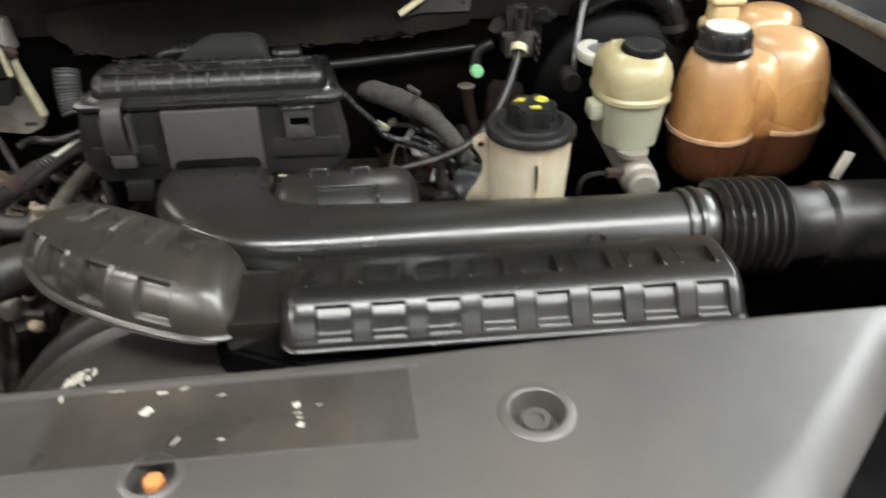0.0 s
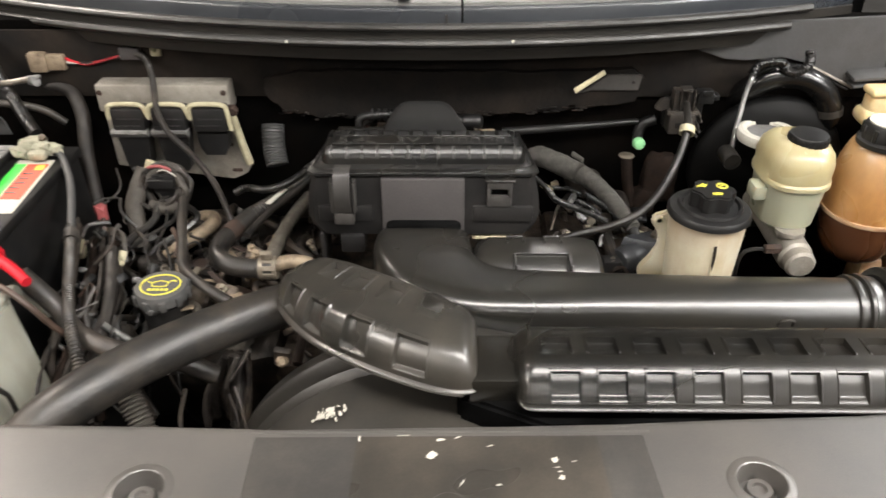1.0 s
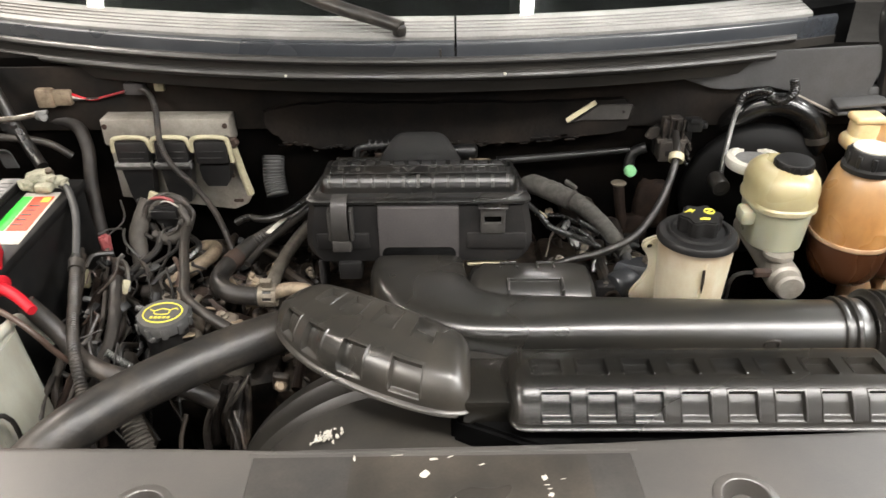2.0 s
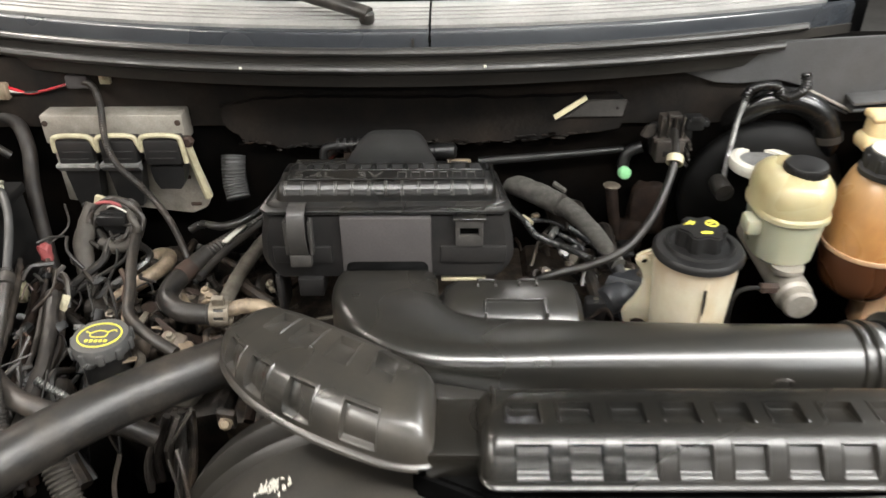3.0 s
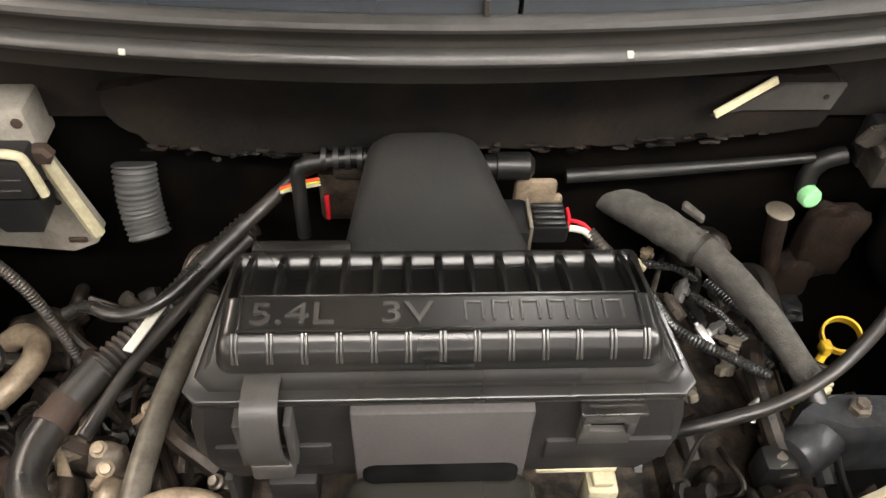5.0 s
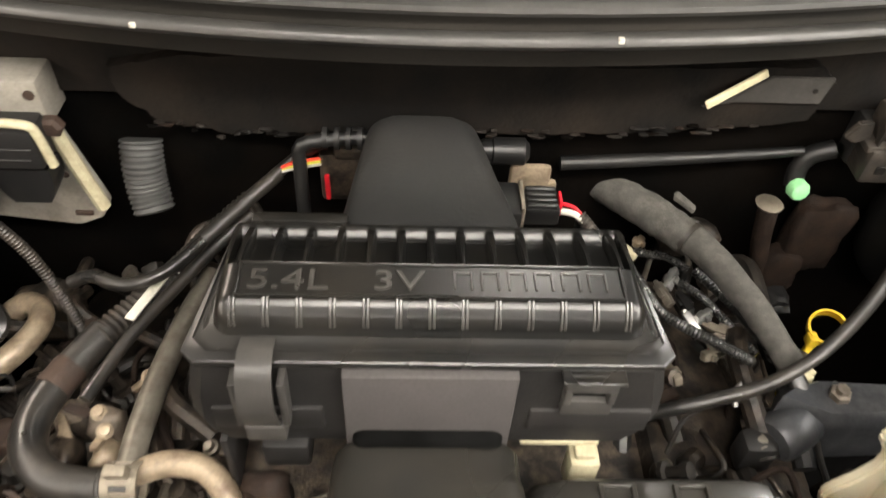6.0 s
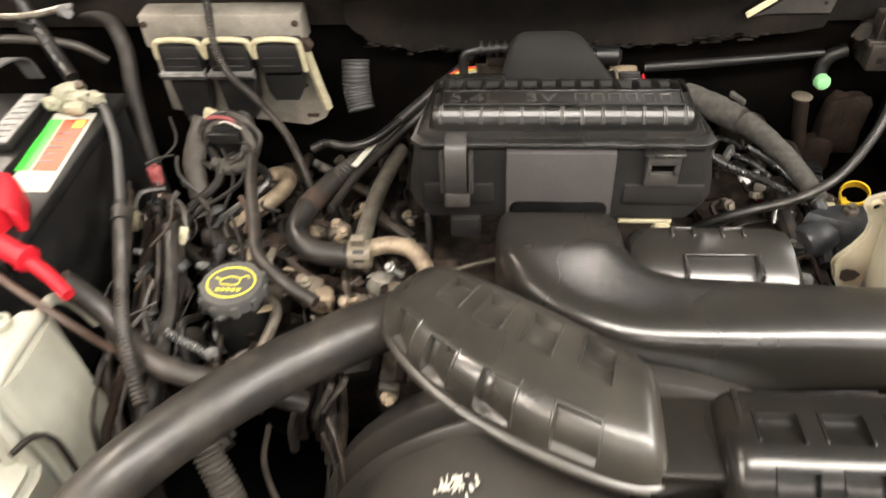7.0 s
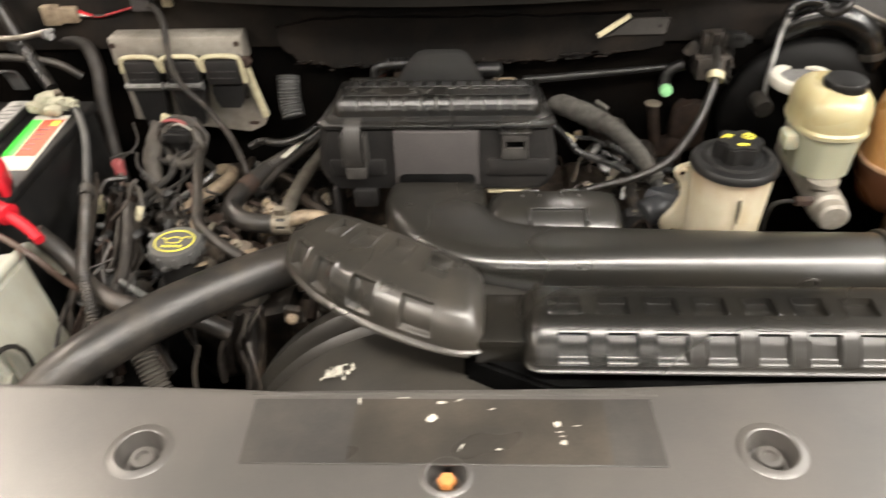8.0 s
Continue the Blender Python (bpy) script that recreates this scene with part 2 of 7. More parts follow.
GLOSSY = material("glossy_black_rubber", (0.0035, 0.0035, 0.0035), 0.2, second=(0.012, 0.011, 0.010), amount=0.5, scale=30, spec=0.5, bump=0.0, rough2=0.32)
PALETANK = material("white_tank_plastic", (0.30, 0.30, 0.255), 0.38, second=(0.215, 0.203, 0.16), amount=0.6, scale=20, sss=0.1, speckle=0.08, bump=0.0, streak=0.5)
BELT = material("dusty_brown_rubber", (0.013, 0.0107, 0.009), 0.5, second=(0.04, 0.032, 0.026), amount=0.7, scale=60, random_tone=0.5)
PRINTGREY = material("worn_pale_print", (0.26, 0.255, 0.245), 0.5, second=(0.1, 0.098, 0.094), amount=0.8, scale=90, speckle=0.5)
BRAID = material("worn_braided_sleeve", (0.055, 0.048, 0.040), 0.6, second=(0.026, 0.022, 0.018), amount=0.7, scale=60, bump=0.5)
STICK = material("pale_tape", (0.6, 0.54, 0.36), 0.6)
CAPBLK = material("black_cap_plastic", (0.0062, 0.0062, 0.0064), 0.34, second=(0.02, 0.0185, 0.017), amount=0.5, scale=30, spec=0.4, bump=0.0)
OILCAP = material("grey_oil_cap", (0.05, 0.05, 0.049), 0.5, second=(0.09, 0.085, 0.08), amount=0.6, scale=40)
CONCRETE = material("concrete", (0.17, 0.165, 0.155), 0.7, second=(0.11, 0.105, 0.1), amount=0.6, scale=3, fine=60)
PALEWALL = material("white_bounce_wall", (0.62, 0.58, 0.53), 0.7, second=(0.52, 0.48, 0.43), amount=0.5, scale=2, fine=80)
PLASTER = material("painted_wall", (0.2, 0.19, 0.18), 0.8, second=(0.15, 0.14, 0.13), amount=0.5, scale=2, fine=80)
GLASS = bpy.data.materials.new("windscreen_glass")
GLASS.use_nodes = True
GLASS.node_tree.nodes["Principled BSDF"].inputs["Transmission Weight"].default_value = 1.0
GLASS.node_tree.nodes["Principled BSDF"].inputs["Roughness"].default_value = 0.02
GLASS.node_tree.nodes["Principled BSDF"].inputs["Base Color"].default_value = (0.75, 0.85, 0.82, 1)

# ---------------------------------------------------------------- mesh helpers
BASE = {}


def sharpen(me, degrees=38):
    """Smooth shading with sharp creases."""
    bm = bmesh.new()
    bm.from_mesh(me)
    lim = radians(degrees)
    for f in bm.faces:
        f.smooth = True
    for e in bm.edges:
        e.smooth = not (len(e.link_faces) == 2 and e.calc_face_angle(0) > lim)
    bm.to_mesh(me)
    bm.free()


def part(name, bm, mat, parent=None, label="", crease=38):
    """Links a bmesh, given in world metres, as one mesh object under a thing or a part."""
    at = BASE[parent] if parent else Vector((0, 0, 0))
    bm.normal_update()
    bmesh.ops.translate(bm, verts=bm.verts, vec=-at)
    me = bpy.data.meshes.new(name)
    bm.to_mesh(me)
    bm.free()
    me.materials.append(mat)
    sharpen(me, crease)
    ob = new(name, me)
    ob.parent = parent
    BASE[ob] = at
    if label:
        ob["label"] = label
    return ob


def thing(name, at, label, category, group="", kind=""):
    """An empty at the base of a thing, which parents its parts."""
    ob = new(name)
    ob.location = at
    BASE[ob] = Vector(at)
    return tagged(ob, label, category, group, kind)


def solo(name, bm, mat, at, label, category, group="", kind="", crease=38):
    """A thing of one mesh, with its origin at its base."""
    bm.normal_update()
    bmesh.ops.translate(bm, verts=bm.verts, vec=-Vector(at))
    me = bpy.data.meshes.new(name)
    bm.to_mesh(me)
    bm.free()
    me.materials.append(mat)
    sharpen(me, crease)
    ob = new(name, me)
    ob.location = at
    BASE[ob] = Vector(at)
    return tagged(ob, label, category, group, kind)


def loft(rings, caps=True, closed=True):
    """Skins rings of equally many points."""
    bm = bmesh.new()
    vs = [[bm.verts.new(p) for p in r] for r in rings]
    n = len(rings[0])
    for a, b in zip(vs, vs[1:]):
        for i in range(n if closed else n - 1):
            j = (i + 1) % n
            bm.faces.new((a[i], a[j], b[j], b[i]))
    if caps:
        bm.faces.new(vs[0][::-1])
        bm.faces.new(vs[-1])
    bmesh.ops.recalc_face_normals(bm, faces=bm.faces)
    return bm


def spline(points, step=0.006):
    """A smooth line through points, at even steps."""
    p = [Vector(q) for q in points]
    p = [p[0] * 2 - p[1]] + p + [p[-1] * 2 - p[-2]]
    out = []
    for a, b, c, d in zip(p, p[1:], p[2:], p[3:]):
        n = max(2, int((c - b).length / step))
        for i in range(n):
            t = i / n
            out.append(0.5 * ((2 * b) + (c - a) * t + (2 * a - 5 * b + 4 * c - d) * t * t + (3 * b - a - 3 * c + d) * t ** 3))
    out.append(p[-2])
    return out


def frames(line):
    """Directions across a line, carried along without twist."""
    t0 = (line[1] - line[0]).normalized()
    side = t0.cross(Vector((0, 0, 1)))
    if side.length < 0.1:
        side = t0.cross(Vector((0, 1, 0)))
    side.normalize()
    out = []
    for i, p in enumerate(line):
        t = (line[min(i + 1, len(line) - 1)] - line[max(i - 1, 0)]).normalized()
        side = (side - t * side.dot(t)).normalized()
        out.append((p, side, side.cross(t).normalized()))
    return out


def ring_at(f, rx, ry, seg, power=2.0):
    p, a, b = f
    out = []
    for i in range(seg):
        w = 2 * math.pi * i / seg
        c, s = math.cos(w), math.sin(w)
        c = math.copysign(abs(c) ** (2 / power), c)
        s = math.copysign(abs(s) ** (2 / power), s)
        out.append(p + a * (c * rx) + b * (s * ry))
    return out


def tube(points, r, seg=12, step=0.006, end=None):
    """A round tube along a smooth line; end: its radius at the far end."""
    line = spline(points, step)
    fr = frames(line)
    n = len(fr) - 1
    return loft([ring_at(f, *(2 * [r + ((end if end is not None else r) - r) * i / n]), seg) for i, f in enumerate(fr)])


def ribbed(points, r, pitch=0.005, depth=0.0012, seg=12, end=None):
    """A corrugated tube."""
    line = spline(points, pitch / 3)
    fr = frames(line)
    rings, n, run = [], len(fr) - 1, 0.0
    for i, f in enumerate(fr):
        if i:
            run += (line[i] - line[i - 1]).length
        rr = r + ((end if end is not None else r) - r) * i / n
        rr += depth * math.copysign(abs(math.sin(math.pi * 2 * run / pitch)) ** 0.5, math.sin(math.pi * 2 * run / pitch))
        rings.append(ring_at(f, rr, rr, seg))
    return loft(rings)


def rbox(x0, x1, y0, y1, z0, z1, bevel=0.003, seg=2):
    """A box with rounded edges."""
    bm = bmesh.new()
    bmesh.ops.create_cube(bm, size=1)
    for v in bm.verts:
        v.co = Vector(((x0 + x1) / 2 + v.co.x * (x1 - x0), (y0 + y1) / 2 + v.co.y * (y1 - y0), (z0 + z1) / 2 + v.co.z * (z1 - z0)))
    if bevel:
        bmesh.ops.bevel(bm, geom=bm.edges[:], offset=bevel, segments=seg, profile=0.5, affect="EDGES")
    return bm


def turned(bm, at, rx=0, ry=0, rz=0):
    """Turns a bmesh about a place, in degrees."""
    p = Vector(at)
    bm.transform(Matrix.Translation(p) @ pose(0, 0, 0, rx, ry, rz) @ Matrix.Translation(-p))
    return bm


def lathe(profile, at, seg=32, axis=(0, 0, 1), squash=1.0, first=True, last=True):
    """A turned body: (radius, height) pairs about an axis through at."""
    bm = bmesh.new()
    rows = []
    for r, z in profile:
        rows.append([bm.verts.new((r * math.cos(2 * math.pi * i / seg), squash * r * math.sin(2 * math.pi * i / seg), z)) for i in range(seg)])
    for a, b in zip(rows, rows[1:]):
        for i in range(seg):
            j = (i + 1) % seg
            bm.faces.new((a[i], a[j], b[j], b[i]))
    if first:
        bm.faces.new(rows[0][::-1])
    if last:
        bm.faces.new(rows[-1])
    bmesh.ops.remove_doubles(bm, verts=bm.verts, dist=1e-6)
    bmesh.ops.recalc_face_normals(bm, faces=bm.faces)
    q = Vector((0, 0, 1)).rotation_difference(Vector(axis).normalized())
    bm.transform(Matrix.Translation(at) @ q.to_matrix().to_4x4())
    return bm


def prism(outline, z0, z1, bevel=0.0, seg=2):
    """A flat plate with a given outline in plan."""
    bm = bmesh.new()
    vs = [bm.verts.new((x, y, z0)) for x, y in outline]
    f = bm.faces.new(vs)
    up = bmesh.ops.extrude_face_region(bm, geom=[f])
    bmesh.ops.translate(bm, verts=[g for g in up["geom"] if isinstance(g, bmesh.types.BMVert)], vec=(0, 0, z1 - z0))
    bmesh.ops.recalc_face_normals(bm, faces=bm.faces)
    if bevel:
        bmesh.ops.bevel(bm, geom=[e for e in bm.edges if len(e.link_faces) == 2 and e.calc_face_angle(0) > 0.5], offset=bevel, segments=seg, affect="EDGES")
    return bm


def plate(outline, y0, y1, bevel=0.0):
    """An upright plate with a given outline in x and z."""
    bm = prism([(x, z) for x, z in outline], 0, 1, 0)
    for v in bm.verts:
        v.co = Vector((v.co.x, y0 + (y1 - y0) * v.co.z, v.co.y))
    bmesh.ops.recalc_face_normals(bm, faces=bm.faces)
    if bevel:
        bmesh.ops.bevel(bm, geom=[e for e in bm.edges if len(e.link_faces) == 2 and e.calc_face_angle(0) > 0.5], offset=bevel, segments=2, affect="EDGES")
    return bm


def joined(*bms):
    out = bmesh.new()
    for b in bms:
        me = bpy.data.meshes.new("tmp")
        b.to_mesh(me)
        out.from_mesh(me)
        b.free()
        bpy.data.meshes.remove(me)
    return out


def letters(text, size, depth, m):
    """Raised letters as a bmesh, laid out in the plane of m."""
    cu = bpy.data.curves.new("letters", "FONT")
    cu.body, cu.size, cu.extrude = text, size, depth
    tmp = new("letters", cu)
    me = bpy.data.meshes.new_from_object(tmp.evaluated_get(bpy.context.evaluated_depsgraph_get()))
    bm = bmesh.new()
    bm.from_mesh(me)
    bpy.data.objects.remove(tmp)
    bpy.data.curves.remove(cu)
    bpy.data.meshes.remove(me)
    bm.transform(m)
    return bm


def lump(p, sx, sy, sz, seed, rough=0.25, detail=3):
    """An uneven cast lump."""
    bm = bmesh.new()
    bmesh.ops.create_icosphere(bm, subdivisions=detail, radius=1)
    o = Vector((seed * 3.7, seed * 1.3, seed * 2.1))
    for v in bm.verts:
        q = v.co.copy()
        m = max(abs(q.x), abs(q.y), abs(q.z))
        q = q.lerp(q / m * 0.85, 0.6) * (1 + rough * noise.noise(q * 1.6 + o))
        v.co = Vector(p) + Vector((q.x * sx, q.y * sy, q.z * sz))
    return bm


def roughened(bm, amount, size, seed=0):
    """Pushes points along their normals by noise."""
    bm.normal_update()
    for v in bm.verts:
        v.co += v.normal * amount * noise.noise(v.co / size + Vector((seed, seed, 0)))
    return bm


def step(a, b, v):
    """0 below a, 1 above b, smooth between; works on arrays."""
    w = np.clip((v - a) / (b - a), 0, 1)
    return w * w * (3 - 2 * w)


def sunk(rings, depth):
    """A closed shell of rings whose points are pushed inward by depth metres along the surface's normal."""
    p = np.array([[tuple(v) for v in r] for r in rings])
    du = np.gradient(p, axis=0)
    dv = (np.roll(p, -1, 1) - np.roll(p, 1, 1)) / 2
    n = np.cross(du, dv)
    n /= np.linalg.norm(n, axis=2, keepdims=True) + 1e-12
    side = np.sign(((p - p.mean(axis=1, keepdims=True)) * n).sum())
    p = p - side * n * np.asarray(depth)[:, :, None]
    return loft([[Vector(q) for q in r] for r in p])


def relief(xs, ys, heights, floor):
    """A solid whose top is a field of heights over a grid."""
    bm = bmesh.new()
    g = [[bm.verts.new((x, y, heights[i][j])) for j, y in enumerate(ys)] for i, x in enumerate(xs)]
    for i in range(len(xs) - 1):
        for j in range(len(ys) - 1):
            bm.faces.new((g[i][j], g[i + 1][j], g[i + 1][j + 1], g[i][j + 1]))
    rim = [r[0] for r in g] + g[-1][1:] + [r[-1] for r in g[-2::-1]] + g[0][-2:0:-1]
    low = [bm.verts.new((v.co.x, v.co.y, floor)) for v in rim]
    for k in range(len(rim)):
        m = (k + 1) % len(rim)
        bm.faces.new((rim[m], rim[k], low[k], low[m]))
    return bm


# ---------------------------------------------------------------- the garage
def room():
    ground = solo("floor", rbox(-5, 5, -5, 5.5, -0.1, 0, 0), CONCRETE, (0, 0, 0), "grey concrete garage floor", "floor", kind="structure")
    solo("ceiling", rbox(-5, 5, -5, 5.5, 2.8, 2.9, 0), PLASTER, (0, 0, 2.8), "pale painted garage ceiling", "ceiling", kind="structure")
    for nm, b in (("wall_north", (-5, 5, 5.5, 5.6)), ("wall_south", (-5, 5, -5.1, -5)), ("wall_east", (5, 5.1, -5, 5.5)), ("wall_west", (-5.1, -5, -5, 5.5))):
        # The unseen west wall is made white to add reflections from the left.
        solo(nm, rbox(*b, 0, 2.8, 0), PALEWALL if nm == "wall_west" else PLASTER, (0, 0, 0), "unseen garage wall made white to bounce light" if nm == "wall_west" else "plain painted garage wall", "wall", kind="structure")
    for lx, ly, hx, hy, watts, tint in LAMPS:
        t = thing("ceiling_light", (lx, ly, 2.69), "long white ceiling fixture, one over each lamp, added lamps included", "ceiling light", "ceiling lights")
        part("housing", rbox(lx - hx - 0.03, lx + hx + 0.03, ly - hy - 0.03, ly + hy + 0.03, 2.695, 2.799, 0.01), WHITE, t)


room()


# ---------------------------------------------------------------- the bay's walls
def bay():
    solo("firewall", rbox(-0.95, 0.95, 0.262, 0.30, 0.45, 1.20, 0.004), FIREWALL, (0, 0.262, 0.45), "sooty metal firewall behind the engine, colour darkened for shade", "firewall", kind="structure")
    solo("bay_floor", rbox(-0.95, 0.95, -0.75, 0.262, 0.52, 0.55, 0), DARK, (0, 0, 0.52), "near-black floor closing the bay under the engine", "floor", kind="structure")
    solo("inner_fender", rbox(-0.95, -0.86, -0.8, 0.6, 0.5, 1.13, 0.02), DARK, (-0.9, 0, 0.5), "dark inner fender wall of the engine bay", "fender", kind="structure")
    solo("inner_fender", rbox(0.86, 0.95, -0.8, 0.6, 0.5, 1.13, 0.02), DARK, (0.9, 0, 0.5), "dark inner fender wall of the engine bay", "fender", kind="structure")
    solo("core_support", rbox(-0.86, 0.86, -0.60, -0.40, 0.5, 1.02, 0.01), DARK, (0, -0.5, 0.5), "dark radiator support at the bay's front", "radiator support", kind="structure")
    edge = [(-0.24, 1.118), (-0.2, 1.128), (-0.13, 1.132), (0.0, 1.13), (0.15, 1.13), (0.29, 1.134), (0.31, 1.12), (0.30, 1.085), (0.2, 1.072),
            (0.1, 1.066), (-0.02, 1.066), (-0.09, 1.062), (-0.16, 1.06), (-0.21, 1.07), (-0.235, 1.09)]
    # Lighter sheet added over the upper part of the firewall.
    solo("upper_firewall", roughened(rbox(-0.95, 0.95, 0.2562, 0.2618, 1.088, 1.186, 0.001), 0.0, 0.05), UPPER, (0, 0.255, 1.09), "grimy lighter sheet added over the upper firewall", "firewall panel", kind="structure")
    fine = []
    for (xa, za), (xb, zb) in zip(edge, edge[1:] + edge[:1]):
        for q in range(8):
            x, z = xa + (xb - xa) * q / 8, za + (zb - za) * q / 8
            k = noise.noise(Vector((x * 60, z * 60, 2.0))) + 0.6 * noise.noise(Vector((x * 170, z * 170, 5.0)))
            fine.append((x + 0.003 * k, z + 0.0035 * k))
    sheet = thing("insulation_sheet", (0, 0.255, 1.06), "black insulation sheet on the firewall, rusty along its edge", "insulation sheet")
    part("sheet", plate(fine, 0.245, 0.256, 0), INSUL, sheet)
    rnd = random.Random(17)
    for q in range(60):
        x = rnd.uniform(-0.22, 0.28)
        z = np.interp(x, [-0.21, -0.16, -0.02, 0.1, 0.3], [1.068, 1.06, 1.065, 1.066, 1.084])
        part("frayed_tuft", lump((x, 0.243, z + rnd.uniform(-0.004, 0.005)), rnd.uniform(0.002, 0.007), 0.0022, rnd.uniform(0.0007, 0.0019), q, 0.6, 2), rnd.choice((RUSTDARK, INSUL, INSUL, FIREWALL)), sheet)

    cs = thing("cowl_side_plate", (0.5, 0.255, 1.11), "grey painted metal side plate under the cowl", "metal plate", kind="structure")
    part("plate", plate([(0.36, 1.168), (0.42, 1.148), (0.45, 1.146), (0.50, 1.151), (0.532, 1.143), (0.605, 1.108), (0.64, 1.113), (0.668, 1.21), (0.36, 1.195)], 0.2475, 0.2545, 0.001), APRON, cs)
    part("edge", tube([(0.532, 0.245, 1.143), (0.57, 0.245, 1.1255), (0.608, 0.245, 1.1075)], 0.0022, 8, 0.01), ALU, cs)
    part("edge", tube([(0.528, 0.248, 1.1395), (0.566, 0.248, 1.1210), (0.604, 0.248, 1.103)], 0.0016, 8, 0.01), APRON, cs)
    part("ledge", turned(rbox(0.596, 0.668, 0.222, 0.250, 1.128, 1.134, 0.002), (0.63, 0.24, 1.13), 8, -5, 0), APRON, cs)
    part("ledge", turned(rbox(0.600, 0.668, 0.226, 0.250, 1.114, 1.119, 0.002), (0.63, 0.24, 1.115), 0, -3, 0), APRON, cs)
    hood = loft([[Vector((x, y + 0.0, z)) for y, z in ((0.225, 1.345), (0.242, 1.375), (-0.27, 2.33), (-0.31, 2.33), (-0.29, 2.27))] for x in (-0.8, 0.8)])
    solo("hood", hood, SHEET, (0, 0.225, 1.345), "raised dark hood over the engine bay", "hood", kind="structure")


bay()


# ---------------------------------------------------------------- cowl and windscreen
def bow(x):
    return 0.33 * x * x


def swept_cowl(profile, x0, x1, n=40):
    """A profile of (y, z) carried along the bowed line of the cowl."""
    rings = []
    for i in range(n + 1):
        x = x0 + (x1 - x0) * i / n
        rings.append([Vector((x, y + bow(x), z)) for y, z in profile])
    return loft(rings)


def round_profile(y, z, ry, rz, n=10):
    return [(y + ry * math.cos(2 * math.pi * i / n), z + rz * math.sin(2 * math.pi * i / n)) for i in range(n)]


def cowl():
    t = thing("cowl", (0, 0.2, 1.19), "weathered grey plastic cowl with ribs and a black rubber seal", "cowl")
    top = [(0.186, 1.226), (0.186, 1.244)]
    for i in range(5):
        y = 0.190 + i * 0.0125
        z = 1.2465 + 0.0012 * i
        top += [(y, z), (y + 0.008, z + 0.0004), (y + 0.0095, z - 0.0016), (y + 0.0115, z - 0.0014)]
    top += [(0.262, 1.252), (0.262, 1.226)]
    part("cowl_panel", swept_cowl(top, -0.85, 0.046, 30), COWL, t)
    part("cowl_panel", swept_cowl(top, 0.049, 0.56, 20), COWL, t)
    face = [(0.176, 1.212), (0.176, 1.236), (0.1775, 1.2385), (0.1855, 1.2400), (0.1855, 1.212)]
    part("cowl_front", swept_cowl(face, -0.85, 0.046, 30), PAINT, t, "dark painted front edge of the cowl")
    part("cowl_front", swept_cowl(face, 0.049, 0.60, 20), PAINT, t, "dark painted front edge of the cowl")
    part("rubber_seal", swept_cowl(round_profile(0.170, 1.217, 0.007, 0.005), -0.85, 0.53, 44), SEALGREY, t)
    part("rubber_seal", swept_cowl(round_profile(0.166, 1.197, 0.0068, 0.0056), -0.85, 0.50, 44), SEALGREY, t)
    part("seal_channel", swept_cowl([(0.172, 1.193), (0.172, 1.212), (0.186, 1.212), (0.186, 1.17), (0.18, 1.17)], -0.85, 0.6, 40), CHANNEL, t)
    glass = thing("windscreen", (0, 0.26, 1.25), "dark sloping windscreen with reflections of ceiling lights", "windscreen")
    part("pane", swept_cowl([(0.258, 1.251), (0.80, 1.62), (0.803, 1.616), (0.261, 1.247)], -0.8, 0.62, 30), GLASS, glass).visible_shadow = False
    part("dashboard", swept_cowl([(0.29, 1.15), (0.29, 1.22), (1.1, 1.30), (1.1, 1.15)], -0.8, 0.7, 20), DARK, glass, "dark dashboard behind the glass")
    w = thing("wiper", (-0.03, 0.26, 1.265), "dusty brown-black wiper arm lying over the cowl", "wiper")
    part("arm", tube([(-0.024, 0.184, 1.258), (-0.032, 0.188, 1.260), (-0.065, 0.205, 1.266), (-0.112, 0.226, 1.275), (-0.18, 0.258, 1.294), (-0.27, 0.305, 1.325)], 0.0085, 12, end=0.012), HOSE, w)
    part("pivot_cap", lathe([(0.0085, 0.0), (0.0095, 0.003), (0.0095, 0.010), (0.007, 0.013), (0.001, 0.0135)], (-0.027, 0.187, 1.2475), 16), HOSE, w)
    for x, z, y in ((-0.181, 1.2005, 0.1585), (0.113, 1.2025, 0.1595)):
        part("paint_fleck", rbox(x - 0.002, x + 0.002, y + bow(x), y + bow(x) + 0.004, z - 0.004, z - 0.0005, 0.0005, 1), WHITE, t, "tiny speck of white paint")
    part("clip_pin", rbox(0.026, 0.029, 0.170, 0.176, 1.218, 1.232, 0.0005, 1), HOSE, t)


cowl()


